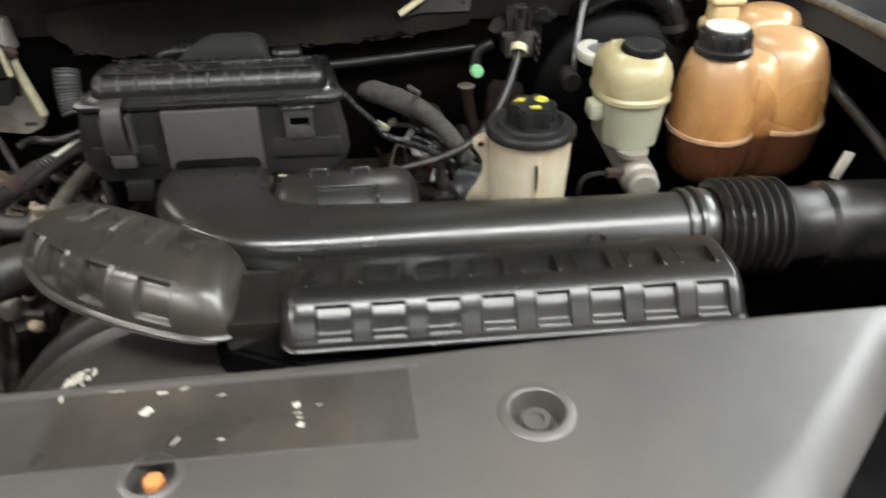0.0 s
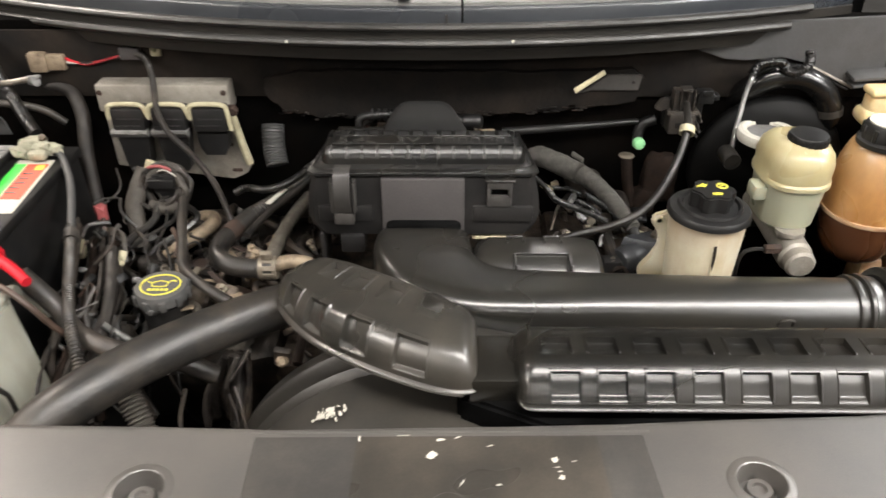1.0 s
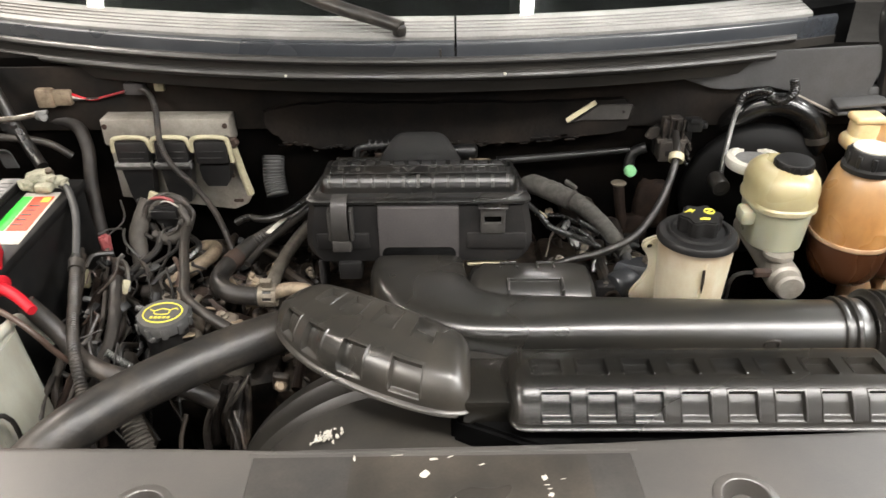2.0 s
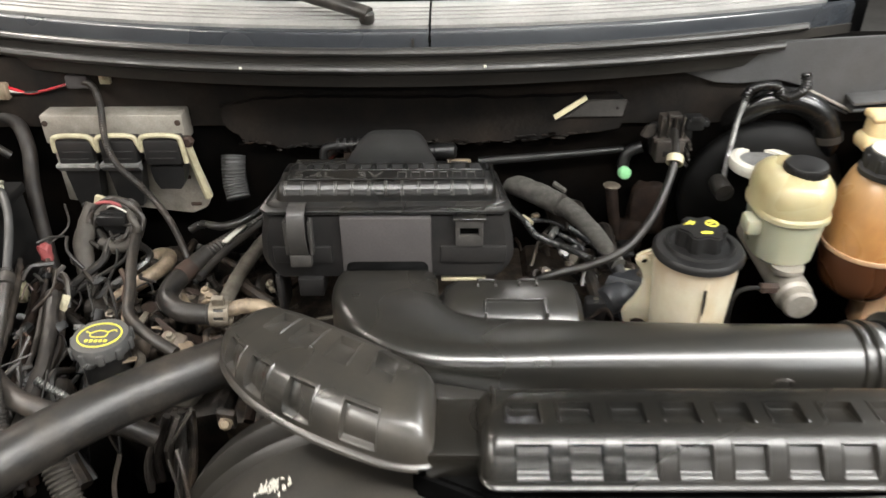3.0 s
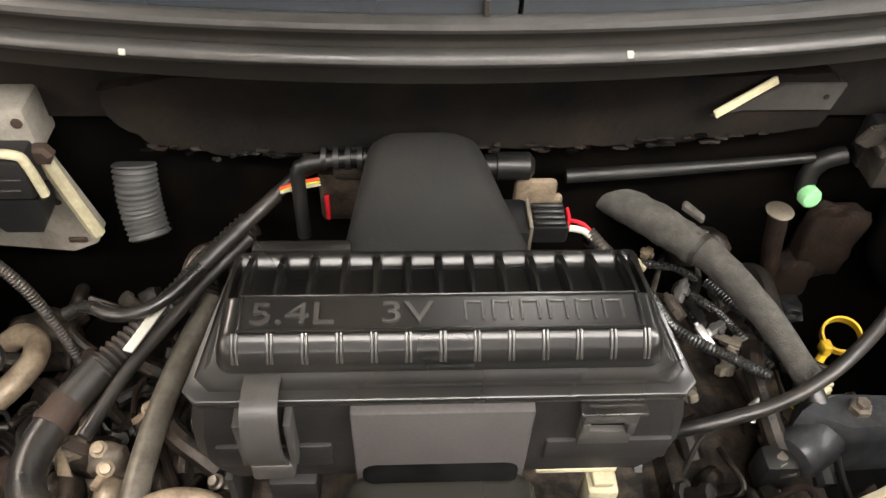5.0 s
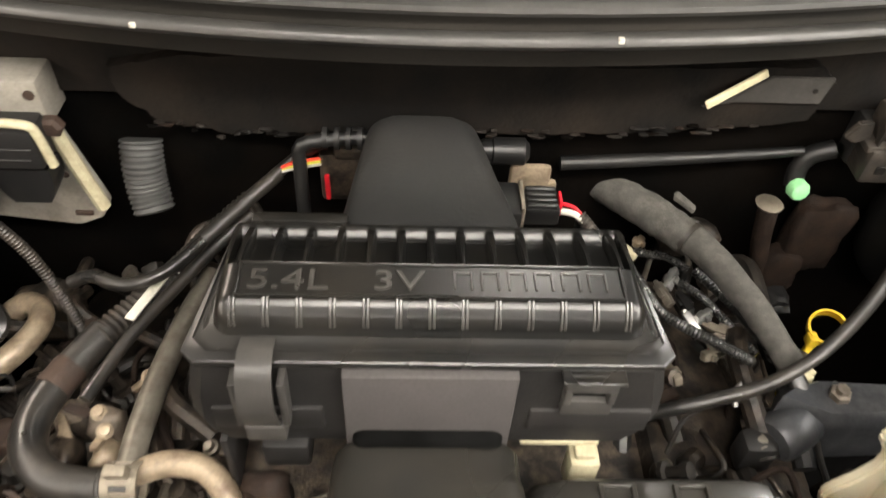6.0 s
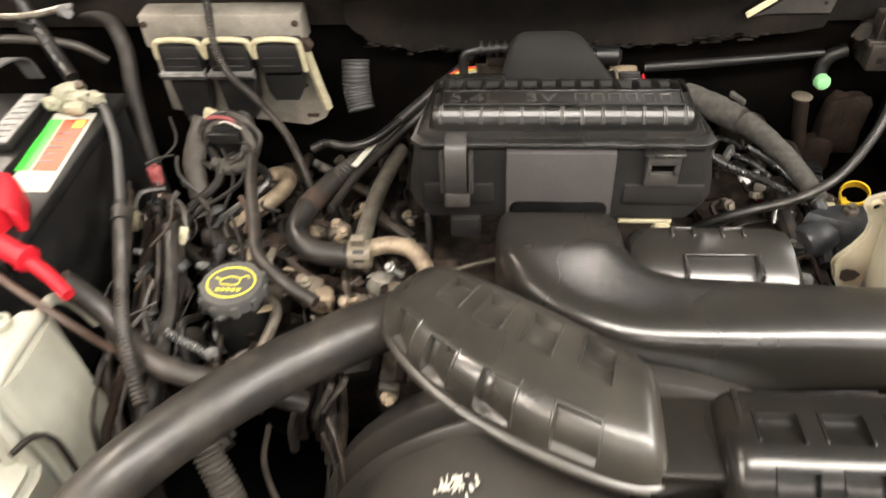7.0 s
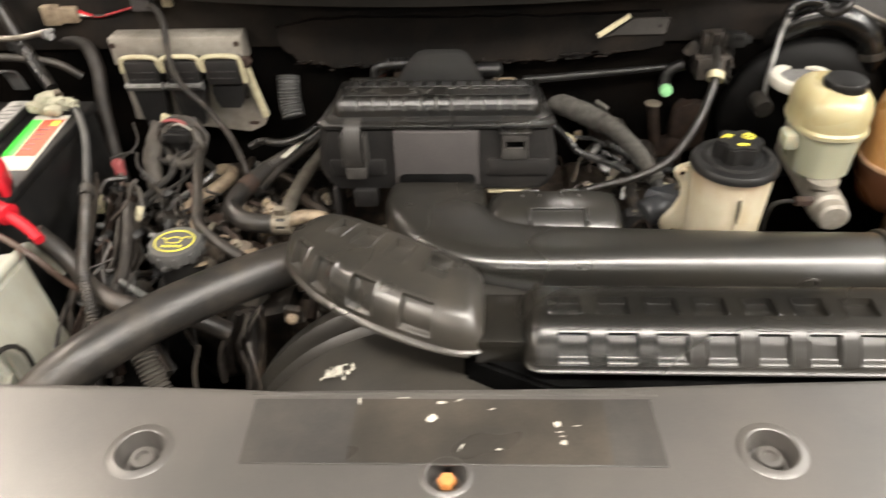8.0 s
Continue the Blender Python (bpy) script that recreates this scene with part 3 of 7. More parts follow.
# ---------------------------------------------------------------- radiator cover
def radiator_cover():
    t = thing("radiator_cover", (0, -0.45, 1.03), "grained grey-black plastic radiator cover with push pins and paint flecks", "radiator cover")
    rear = [(-0.70, -0.359), (-0.52, -0.3625), (-0.34, -0.3640), (-0.20, -0.3665), (-0.103, -0.3695), (0.079, -0.3645), (0.168, -0.3610), (0.255, -0.3550), (0.37, -0.3485), (0.437, -0.342), (0.547, -0.337), (0.70, -0.333)]
    front = [(0.70, -0.36), (0.58, -0.372), (0.53, -0.40), (0.485, -0.445), (0.42, -0.508), (0.37, -0.55), (0.2, -0.575), (-0.2, -0.58), (-0.45, -0.56), (-0.6, -0.50), (-0.70, -0.44)]
    holes = [(0.266, -0.425, 0.0185), (-0.196, -0.436, 0.0185), (0.033, -0.452, 0.0145)]
    bm = bmesh.new()
    nx, ny = 280, 72

    def edge(line, x):
        for (xa, ya), (xb, yb) in zip(line, line[1:]):
            if xa <= x <= xb:
                return ya + (yb - ya) * (x - xa) / (xb - xa)
        return line[-1][1]
    back, fore = rear, sorted(front)
    grid = []
    for i in range(nx + 1):
        x = -0.70 + 1.40 * i / nx
        yr, yf = edge(back, x), edge(fore, x)
        col = []
        for j in range(ny + 1):
            u = j / ny
            y = yr + (yf - yr) * u
            z = 1.0615 - 0.004 * (abs(x) / 0.5) ** 2
            d = (yr - y)
            z -= 0.010 * max(0, 1 - d / 0.008) ** 2
            z -= 0.018 * max(0, 1 - (y - yf) / 0.05) ** 2
            col.append(bm.verts.new((x, y, z)))
        grid.append(col)
    for i in range(nx):
        for j in range(ny):
            bm.faces.new((grid[i][j], grid[i][j + 1], grid[i + 1][j + 1], grid[i + 1][j]))
    gone = [f for f in bm.faces if any((v.co.xy - Vector(h[:2])).length < h[2] for h in holes for v in f.verts)]
    bmesh.ops.delete(bm, geom=gone, context="FACES")
    for f in bm.faces:
        if f.normal.z < 0:
            f.normal_flip()
    rim = [e for e in bm.edges if e.is_boundary]
    ext = bmesh.ops.extrude_edge_only(bm, edges=rim)
    low = [g for g in ext["geom"] if isinstance(g, bmesh.types.BMVert)]
    bmesh.ops.translate(bm, verts=low, vec=(0, 0, -0.03))
    bmesh.ops.recalc_face_normals(bm, faces=bm.faces)
    part("panel", bm, COVER, t, crease=50)
    for x, y, r in holes:
        cup = [(r * 1.36, -0.0002), (r * 1.3, 0.0006), (r * 1.02, 0.0012), (r * 0.97, 0.0006), (r * 0.95, -0.006), (r * 0.88, -0.0125), (r * 0.80, -0.0155), (0.001, -0.016)]
        part("recess", lathe(cup, (x, y, 1.0612), 36, first=False), COVER, t)
        if r > 0.016:
            part("push_pin", lathe([(r * 0.56, -0.016), (r * 0.56, -0.0085), (r * 0.50, -0.0068), (r * 0.30, -0.0066), (r * 0.26, -0.0095), (0.001, -0.0098)], (x, y, 1.0612), 24), COVER, t)
        else:
            part("bolt", lathe([(r * 0.5, -0.009), (r * 0.5, -0.006), (r * 0.4, -0.004), (0.001, -0.004)], (x, y, 1.0612), 6), ORANGE, t, "orange rusty bolt head in a recess")
    strip = prism([(-0.119, -0.446), (0.190, -0.442), (0.187, -0.379), (-0.121, -0.384)], 1.0600, 1.0622, 0.0006, 1)
    part("strip", strip, STRIP, t, "smooth dark strip set into the cover")
    part("rubbed_patch", prism([(-0.040, -0.4435), (0.152, -0.4415), (0.150, -0.3815), (-0.040, -0.3835)], 1.0621, 1.06235), PATCH, t, "shinier rubbed stretch of the strip")
    part("ridge", tube([(-0.125, -0.379, 1.0608), (0.03, -0.3765, 1.0608), (0.193, -0.374, 1.0608)], 0.0016, 6, 0.05), COVER, t)
    flecks = [(0.020, -0.401, 0.0058, 0.0060, 20), (0.027, -0.386, 0.0045, 0.0022, 10), (-0.004, -0.382, 0.0060, 0.0006, 4), (0.040, -0.3835, 0.0032, 0.0009, 25), (0.065, -0.392, 0.0036, 0.0010, 20), (0.043, -0.428, 0.0062, 0.0009, 60),
              (0.070, -0.430, 0.0036, 0.0012, 15), (0.114, -0.4055, 0.0026, 0.0040, -8), (0.1155, -0.413, 0.0030, 0.0008, 10), (0.117, -0.417, 0.0030, 0.0007, 10), (0.118, -0.4225, 0.0036, 0.0030, 15), (0.129, -0.407, 0.0028, 0.0006, 12), (-0.038, -0.385, 0.0012, 0.0050, 5)]
    rnd = random.Random(4)
    for x, y, a, b, turn in flecks:
        out = []
        for i in range(11):
            w = 2 * math.pi * i / 11
            k = rnd.uniform(0.5, 1.2)
            px, py = 0.85 * a * k * math.cos(w), 0.75 * b * k * math.sin(w)
            c_, s_ = math.cos(radians(turn)), math.sin(radians(turn))
            out.append((x + px * c_ - py * s_, y + px * s_ + py * c_))
        part("paint_fleck", prism(out, 1.0622, 1.0627), WHITE, t, "small flake of white paint")


radiator_cover()


# ---------------------------------------------------------------- moulded ducts
def front_duct():
    t = thing("ribbed_duct", (0.27, -0.28, 1.03), "shiny black moulded duct with two rows of sunk squares", "air duct")
    lip = [(-0.3225, 1.0345), (-0.3300, 1.0362), (-0.3312, 1.0378), (-0.3300, 1.0394), (-0.3245, 1.0405)]
    upper = [(-0.3245, 1.0405, 0), (-0.3190, 1.0490, 0), (-0.3125, 1.0575, 0), (-0.3045, 1.0640, 0), (-0.296, 1.0675, 0),
             (-0.286, 1.0682, 0), (-0.268, 1.067, 0), (-0.2555, 1.0658, 0), (-0.246, 1.0630, 0), (-0.2400, 1.056, 0), (-0.238, 1.045, 0)]
    prof = lip[:-1] + [(v.x, v.y) for v in spline(upper, 0.0008)] + [(-0.238, 1.0345)]
    us = np.linspace(0.0925, 0.4545, 600)
    rings, depth = [], []
    ys = np.array([q[0] for q in prof])
    on_top = np.arange(len(prof)) >= 4
    for u in us:
        e = min(1.0, max(0.0, (0.1105 - u) / 0.018, (u - 0.4425) / 0.0122))
        q = 1 - math.sqrt(1 - e * e)
        k = 1.0 - 0.55 * q
        rings.append([Vector((u, -0.276 + (y + 0.276) * (1 - 0.30 * q), 1.0345 + (z - 1.0345) * k)) for y, z in prof])
        c = (u - 0.1345) / 0.0416
        a = abs(c - round(c)) * 0.0416
        floor = 0.0036 + 0.0016 * step(-0.3225, -0.3085, ys)
        low = (a < 0.0124) * step(-0.3242, -0.3198, ys) * (ys < -0.3068) * (-0.5 < c < 7.4) * floor
        lips = (a < 0.0142) * (ys < -0.3048) * (ys > -0.3235) * (low == 0) * (-0.5 < c < 7.4) * 0.0009
        c = (u - 0.1285) / 0.0418
        a = abs(c - round(c)) * 0.0418
        inner = np.clip((ys + 0.289) / 0.020, 0, 1)
        top = (a < 0.0130) * (ys > -0.2895) * (ys < -0.2664) * (-0.5 < c < 7.4) * (0.0022 + 0.0034 * inner)
        lips = lips + (a < 0.0150) * (ys > -0.2885) * (ys < -0.2640) * (top == 0) * (-0.5 < c < 7.4) * 0.0009
        depth.append((low + top - lips) * on_top)
    part("shell", sunk(rings, depth), FRONTDUCT, t, crease=42)
    part("end_rib", rbox(0.1035, 0.1078, -0.296, -0.245, 1.060, 1.0672, 0.0018), FRONTDUCT, t)
    part("tab", tube([(0.345, -0.236, 1.058), (0.346, -0.238, 1.064), (0.352, -0.239, 1.0665), (0.358, -0.238, 1.064), (0.359, -0.236, 1.058)], 0.0016, 8, 0.002), HOSE, t)
    # Added near-black block puts the shade of the gap into its colour.
    part("dark_gap_block", prism([(0.040, -0.300), (0.12, -0.338), (0.45, -0.345), (0.45, -0.25), (0.040, -0.25)], 0.93, 1.026, 0.004), DARK, t, "black block standing for the shaded gap under the duct")
    part("link", rbox(0.05, 0.10, -0.306, -0.240, 1.02, 1.050, 0.005), FRONTDUCT, t)


front_duct()


def arc_duct():
    t = thing("curved_duct", (-0.03, -0.24, 1.03), "shiny black curved duct with sunk squares, dusty on top", "air duct")
    outer = spline([(0.058, -0.307, 0), (0.02, -0.298, 0), (-0.04, -0.267, 0), (-0.094, -0.228, 0), (-0.128, -0.190, 0), (-0.146, -0.158, 0), (-0.146, -0.138, 0)], 0.002)
    inner = spline([(0.059, -0.228, 0), (0.035, -0.206, 0), (0.0, -0.178, 0), (-0.045, -0.144, 0), (-0.078, -0.121, 0), (-0.104, -0.110, 0), (-0.120, -0.113, 0)], 0.002)

    def along(line, u):
        i = u * (len(line) - 1)
        k = min(int(i), len(line) - 2)
        return line[k].lerp(line[k + 1], i - k)
    lip = [(-0.03, 0.06), (-0.088, 0.115), (-0.098, 0.145), (-0.088, 0.175)]
    upper = [(-0.055, 0.20, 0), (-0.035, 0.42, 0), (0.0, 0.62, 0), (0.055, 0.79, 0), (0.125, 0.905, 0), (0.22, 0.968, 0), (0.36, 0.995, 0), (0.55, 1.01, 0), (0.73, 0.98, 0), (0.87, 0.89, 0), (0.96, 0.69, 0), (1.0, 0.4, 0)]
    prof = lip + [(v.x, v.y) for v in spline(upper, 0.014)] + [(1.0, 0.0)]
    bs = np.array([q[1] for q in prof])
    aa = np.array([q[0] for q in prof])
    on_top = np.arange(len(prof)) >= 4
    low = (0.235, 0.45, 0.645, 0.80)
    top = (0.215, 0.40, 0.575, 0.735)
    rings, depth = [], []
    for u in np.linspace(0, 1, 400):
        o, i = along(outer, u), along(inner, u)
        e = max(0, (0.085 - u) / 0.085)
        far = max(0, (u - 0.86) / 0.14)
        k = 1 - 0.62 * (1 - math.sqrt(1 - e * e)) - 0.55 * (1 - math.sqrt(1 - far * far))
        z0 = 1.034 - 0.012 * u
        hgt = (0.039 - 0.004 * u) * k * (1 + 0.22 * math.sin(math.pi * min(1, 0.12 + 0.95 * u)))
        bend = 0.14 * (1 - math.sqrt(1 - e * e))
        rings.append([Vector((*o.lerp(i, a + bend * max(0, 1 - a)).xy, z0 + hgt * b)) for a, b in prof])
        d = min(abs(u - m) for m in low)
        half = 0.062 - 0.022 * u
        m = min(low, key=lambda q: abs(u - q))
        slope = np.clip(0.28 + 0.72 * (u - m + half) / (1.5 * half), 0, 1) if m > 0.3 else 0.75
        cut = (d < half - 0.001) * step(0.30, 0.40, bs) * (bs < 0.915) * (aa < 0.2) * 0.0066 * slope
        lips = (d < half + 0.007) * (bs > 0.36) * (bs < 0.945) * (aa < 0.24) * (cut == 0) * 0.0010
        d = min(abs(u - m) for m in top)
        wedge = np.clip((aa - 0.46) / 0.28, 0, 1)
        cut2 = (d < 0.0500) * (aa > 0.46) * (aa < 0.77) * (0.0020 + 0.0048 * wedge)
        lips = lips + (d < 0.057) * (aa > 0.47) * (aa < 0.80) * (cut2 == 0) * 0.0010
        depth.append((cut + cut2 - lips) * on_top)
    part("shell", sunk(rings, depth), DUSTYDUCT, t, crease=42)
    part("seam_rib", tube([along(outer, q).lerp(along(inner, q), -0.096) + Vector((0, 0, 1.0392 - 0.0131 * q)) for q in [0.045 + n / 16.2 for n in range(15)]], 0.0011, 6, 0.01), DUSTYDUCT, t)


arc_duct()


def intake_tube():
    t = thing("intake_tube", (0.2, -0.12, 0.95), "long glossy black air intake tube with a bellows end", "intake tube")
    stations = [((0, 0.004, 0.984), 0.050, 0.034, 5.0), ((0, -0.012, 0.984), 0.057, 0.043, 6.0), ((0.0, -0.045, 0.986), 0.059, 0.046, 6.5), ((0.012, -0.085, 0.988), 0.057, 0.045, 6.0), ((0.05, -0.119, 0.989), 0.050, 0.043, 4.8),
                ((0.10, -0.130, 0.990), 0.044, 0.041, 3.6), ((0.2, -0.131, 0.991), 0.041, 0.040, 2.8), ((0.35, -0.129, 0.990), 0.039, 0.039, 2.2), ((0.472, -0.124, 0.988), 0.038, 0.038, 2.0)]
    pts = [Vector(s[0]) for s in stations]
    line = spline(pts, 0.003)
    cum = [0.0]
    for a, b in zip(pts, pts[1:]):
        cum.append(cum[-1] + (b - a).length)
    fr = frames(line)
    rings, run = [], 0.0
    for i, f in enumerate(fr):
        if i:
            run += (line[i] - line[i - 1]).length
        s = min(run * cum[-1] / sum((b - a).length for a, b in zip(line, line[1:])), cum[-1])
        k = max(j for j in range(len(cum) - 1) if cum[j] <= s + 1e-9)
        w = (s - cum[k]) / (cum[k + 1] - cum[k])
        vals = [stations[k][q] + (stations[k + 1][q] - stations[k][q]) * w for q in (1, 2, 3)]
        rings.append(ring_at(f, vals[0], vals[1], 72, vals[2]))
    part("tube", loft(rings), DUCT, t)
    x = 0.472
    ringp = [(0.036, 0), (0.041, 0.001), (0.042, 0.004), (0.041, 0.007), (0.0385, 0.008), (0.0385, 0.012), (0.0425, 0.013), (0.043, 0.017), (0.041, 0.019), (0.040, 0.030), (0.038, 0.033), (0.034, 0.033)]
    part("collar", lathe(ringp, (x, -0.124, 0.988), 40, (1, 0.02, -0.02)), DUCT, t)
    bell = []
    for i in range(7):
        z = 0.034 + i * 0.0105
        bell += [(0.0425, z), (0.0445, z + 0.002), (0.0505, z + 0.0035), (0.0515, z + 0.005), (0.0505, z + 0.0065), (0.0445, z + 0.008)]
    bell += [(0.043, 0.110), (0.040, 0.115), (0.040, 0.15), (0.045, 0.155), (0.045, 0.25)]
    part("bellows", lathe(bell, (x, -0.124, 0.988), 44, (1, 0.03, -0.05)), RUBBER, t)


intake_tube()


# ---------------------------------------------------------------- air filter box
def air_box():
    t = thing("air_filter_box", (0, 0.05, 1.0), "black plastic air filter box with ribbed lid and grey label", "air filter box")
    # lower housing, wider at mid height
    def ring(z, x, y0, y1, c=0.014):
        r = x - 0.014
        return [Vector(p) for p in ((-x + c, y0, z), (x - c, y0, z), (x, y0 + c, z), (r, y1 - c, z), (r - c, y1, z), (-r + c, y1, z), (-r, y1 - c, z), (-x, y0 + c, z))]
    part("housing", loft([ring(1.006, 0.126, 0.008, 0.09, 0.008), ring(1.009, 0.130, 0.003, 0.095, 0.008), ring(1.022, 0.1385, 0.001, 0.095, 0.008), ring(1.036, 0.1425, 0.0, 0.10, 0.008), ring(1.060, 0.1405, 0.0005, 0.105, 0.008), ring(1.080, 0.1365, 0.0015, 0.105, 0.008), ring(1.0885, 0.1355, 0.0025, 0.102, 0.008), ring(1.092, 0.132, 0.010, 0.10, 0.008)]), BOX, t, crease=24)
    part("front_panel", rbox(-0.050, 0.050, -0.005, 0.01, 1.012, 1.0895, 0.002), LABEL, t, "faded grey blank label on the front")
    # Rubber mouth coloured near black for the shade of its cavity.
    part("mouth", rbox(-0.046, 0.046, -0.0135, 0.02, 1.002, 1.034, 0.008, 3), DARK, t, "rubber mouth under the label, coloured black for its shaded cavity")
    for x0, x1 in ((-0.128, -0.062), (0.060, 0.134)):
        part("front_recess", rbox(x0, x1, -0.0025, 0.01, 1.030, 1.052, 0.002), BOX, t)
    # lid rim: a flat flange with a groove
    def flange(z, x, y0, y1, xr, c=0.009):
        return [Vector(p) for p in ((-x + c, y0, z), (x - c, y0, z), (x, y0 + c, z), (xr, y1 - c, z), (xr - c, y1, z), (-xr + c, y1, z), (-xr, y1 - c, z), (-x, y0 + c, z))]
    part("rim", loft([flange(1.0905, 0.134, 0.006, 0.100, 0.122), flange(1.0915, 0.1375, 0.0005, 0.104, 0.124), flange(1.0925, 0.1385, -0.0010, 0.105, 0.125), flange(1.0955, 0.1385, -0.0010, 0.105, 0.125), flange(1.0966, 0.1375, 0.0005, 0.104, 0.1245),
                      flange(1.0976, 0.1330, 0.0060, 0.103, 0.124), flange(1.0968, 0.1318, 0.0075, 0.103, 0.1238), flange(1.0968, 0.1290, 0.0105, 0.102, 0.1236), flange(1.0990, 0.1255, 0.0140, 0.101, 0.123), flange(1.1000, 0.1200, 0.018, 0.096, 0.118)]), RIM, t, crease=25)
    part("rim_bead", tube([(-0.130, -0.0008, 1.0960), (-0.05, -0.0012, 1.0960), (0.05, -0.0012, 1.0960), (0.130, -0.0008, 1.0960)], 0.0011, 6, 0.02), LID, t)
    part("panel_bead", tube([(-0.109, 0.0275, 1.1212), (0.0, 0.0275, 1.1212), (0.109, 0.0275, 1.1212)], 0.0009, 6, 0.02), LID, t)
    # lid crown, domed to steep sides and rounded corners
    crown_y = [0.0155, 0.0160, 0.0172, 0.0200, 0.0240, 0.0270, 0.0290, 0.0520, 0.086, 0.097, 0.1035]
    crown_z = [0.002, 0.0065, 0.0105, 0.0150, 0.0190, 0.0212, 0.0218, 0.0218, 0.0118, 0.0095, 0.002]
    xs, ys = np.linspace(-0.1225, 0.1225, 246), np.linspace(0.0155, 0.1035, 114)
    gx, gy = np.meshgrid(xs, ys, indexing="ij")
    hx, hy, cy, cr = 0.1225, 0.0440, 0.0595, 0.012
    qx, qy = np.abs(gx) - (hx - cr), np.abs(gy - cy) - (hy - cr)
    inside = cr - np.hypot(np.maximum(qx, 0), np.maximum(qy, 0)) - np.minimum(np.maximum(qx, qy), 0)
    inside = np.clip(inside, 0, None)
    shoulder = 0.024 * np.sqrt(1 - (1 - np.clip(inside / 0.011, 0, 1)) ** 2)
    crown = np.interp(gy, crown_y, crown_z)
    soft = 0.0022
    hgt = -soft * np.log(np.exp(-crown / soft) + np.exp(-shoulder / soft))
    # pockets behind the name panel
    cell = np.cos((gx + 0.110) / 0.01835 * 2 * math.pi)
    hgt = hgt - 0.0065 * step(0.93, 0.62, cell) * step(0.0530, 0.0545, gy) * step(0.096, 0.086, gy) * (np.abs(gx) < 0.1165)
    part("lid", relief(xs, ys, 1.0975 + hgt, 1.0965), LID, t, crease=55)
    part("name_panel", rbox(-0.109, 0.109, 0.0285, 0.0515, 1.118, 1.1200, 0.0008, 1), LID, t)
    frame_in = [(-0.1095, -0.1075, 0.0285, 0.0515), (0.1075, 0.1095, 0.0285, 0.0515), (-0.1095, 0.1095, 0.0272, 0.0288), (-0.1095, 0.1095, 0.0508, 0.0524)]
    part("panel_edge", joined(*[rbox(a, b, c, d, 1.118, 1.1216, 0.0006, 1) for a, b, c, d in frame_in]), LID, t)
    wide = Matrix.Diagonal((1.32, 1, 1, 1))
    part("raised_lettering", letters("5.4L", 0.0205, 0.0011, pose(-0.104, 0.0325, 1.1203) @ wide), DUSTGLINT, t, "raised lettering reading 5.4L")
    part("raised_lettering", letters("3V", 0.0205, 0.0011, pose(-0.034, 0.0325, 1.1203) @ wide), DUSTGLINT, t, "raised lettering reading 3V")
    for i in range(6):
        x = 0.012 + i * 0.0153
        part("raised_bar", joined(rbox(x, x + 0.0016, 0.0335, 0.0470, 1.1195, 1.1212, 0.0004, 1), rbox(x + 0.0095, x + 0.0111, 0.0335, 0.0470, 1.1195, 1.1212, 0.0004, 1), rbox(x + 0.001, x + 0.010, 0.0455, 0.0470, 1.1195, 1.1212, 0.0004, 1)), DUSTGLINT, t)
    for i in range(13):
        x = -0.110 + i * 0.01835
        # Paired pale tubes put the two glints of each rib into colour and shape.
        for dx in (-0.0011, 0.0011):
            rib = tube([(x + dx, 0.0166, 1.1065), (x + dx, 0.0186, 1.1110), (x + dx, 0.0225, 1.1154), (x + dx, 0.0275, 1.1190)], 0.0009, 6, 0.003)
            part("front_rib_glint", rib, DUSTGLINT, t)
    for i in range(13):
        x = -0.110 + i * 0.01835
        fin = [(0.0525, 1.112), (0.0525, 1.1204), (0.066, 1.1180), (0.080, 1.1135), (0.0945, 1.1065), (0.0945, 1.101)]
        part("rear_rib", loft([[Vector((x + dx * (1.5 if z < 1.115 else 0.8), y, z)) for y, z in fin] for dx in (-0.0012, 0.0012)]), LID, t, crease=70)
    part("rear_ridge", rbox(-0.112, -0.052, 0.0975, 0.1065, 1.096, 1.1085, 0.002), LID, t)
    # clips
    def clip(x):
        strap = spline([(0.012, 1.1000, 0), (0.002, 1.1022, 0), (-0.0085, 1.0990, 0), (-0.0150, 1.088, 0), (-0.0175, 1.073, 0), (-0.0150, 1.058, 0), (-0.0105, 1.047, 0)], 0.003)
        edge = [(v.x, v.y) for v in strap] + [(v.x + 0.0028, v.y - 0.0006) for v in strap[::-1]]
        c = part("clip", loft([[Vector((x + dx, y, z)) for y, z in edge] for dx in (-0.0098, -0.0092, 0.0092, 0.0098)]), CLIPGREY, t, "springy grey-black clip strap")
        part("clip_mount", joined(rbox(x - 0.0155, x - 0.011, -0.010, 0.006, 1.046, 1.088, 0.001), rbox(x + 0.011, x + 0.0155, -0.010, 0.006, 1.046, 1.088, 0.001), rbox(x - 0.012, x + 0.012, -0.011, 0.004, 1.030, 1.046, 0.002)), CLIPGREY, c)
    clip(-0.096)
    hook = joined(rbox(0.077, 0.107, -0.0065, 0.004, 1.0775, 1.0895, 0.001), rbox(0.077, 0.0815, -0.0065, 0.004, 1.066, 1.079, 0.001), rbox(0.1025, 0.107, -0.0065, 0.004, 1.066, 1.079, 0.001), rbox(0.077, 0.107, -0.0050, 0.004, 1.053, 1.0675, 0.001))
    h = part("clip_mount", hook, CLIPGREY, t, "empty grey clip mount, its clip missing")
    part("ledge", rbox(0.074, 0.110, -0.0085, 0.003, 1.0880, 1.0905, 0.0006, 1), RIM, h)
    # Black plate stands for the shade inside the empty clip hole.
    part("window", rbox(0.0815, 0.1025, -0.0012, 0.004, 1.0675, 1.0775, 0.0003, 1), DARK, h, "black plate standing for the shade in the clip hole")
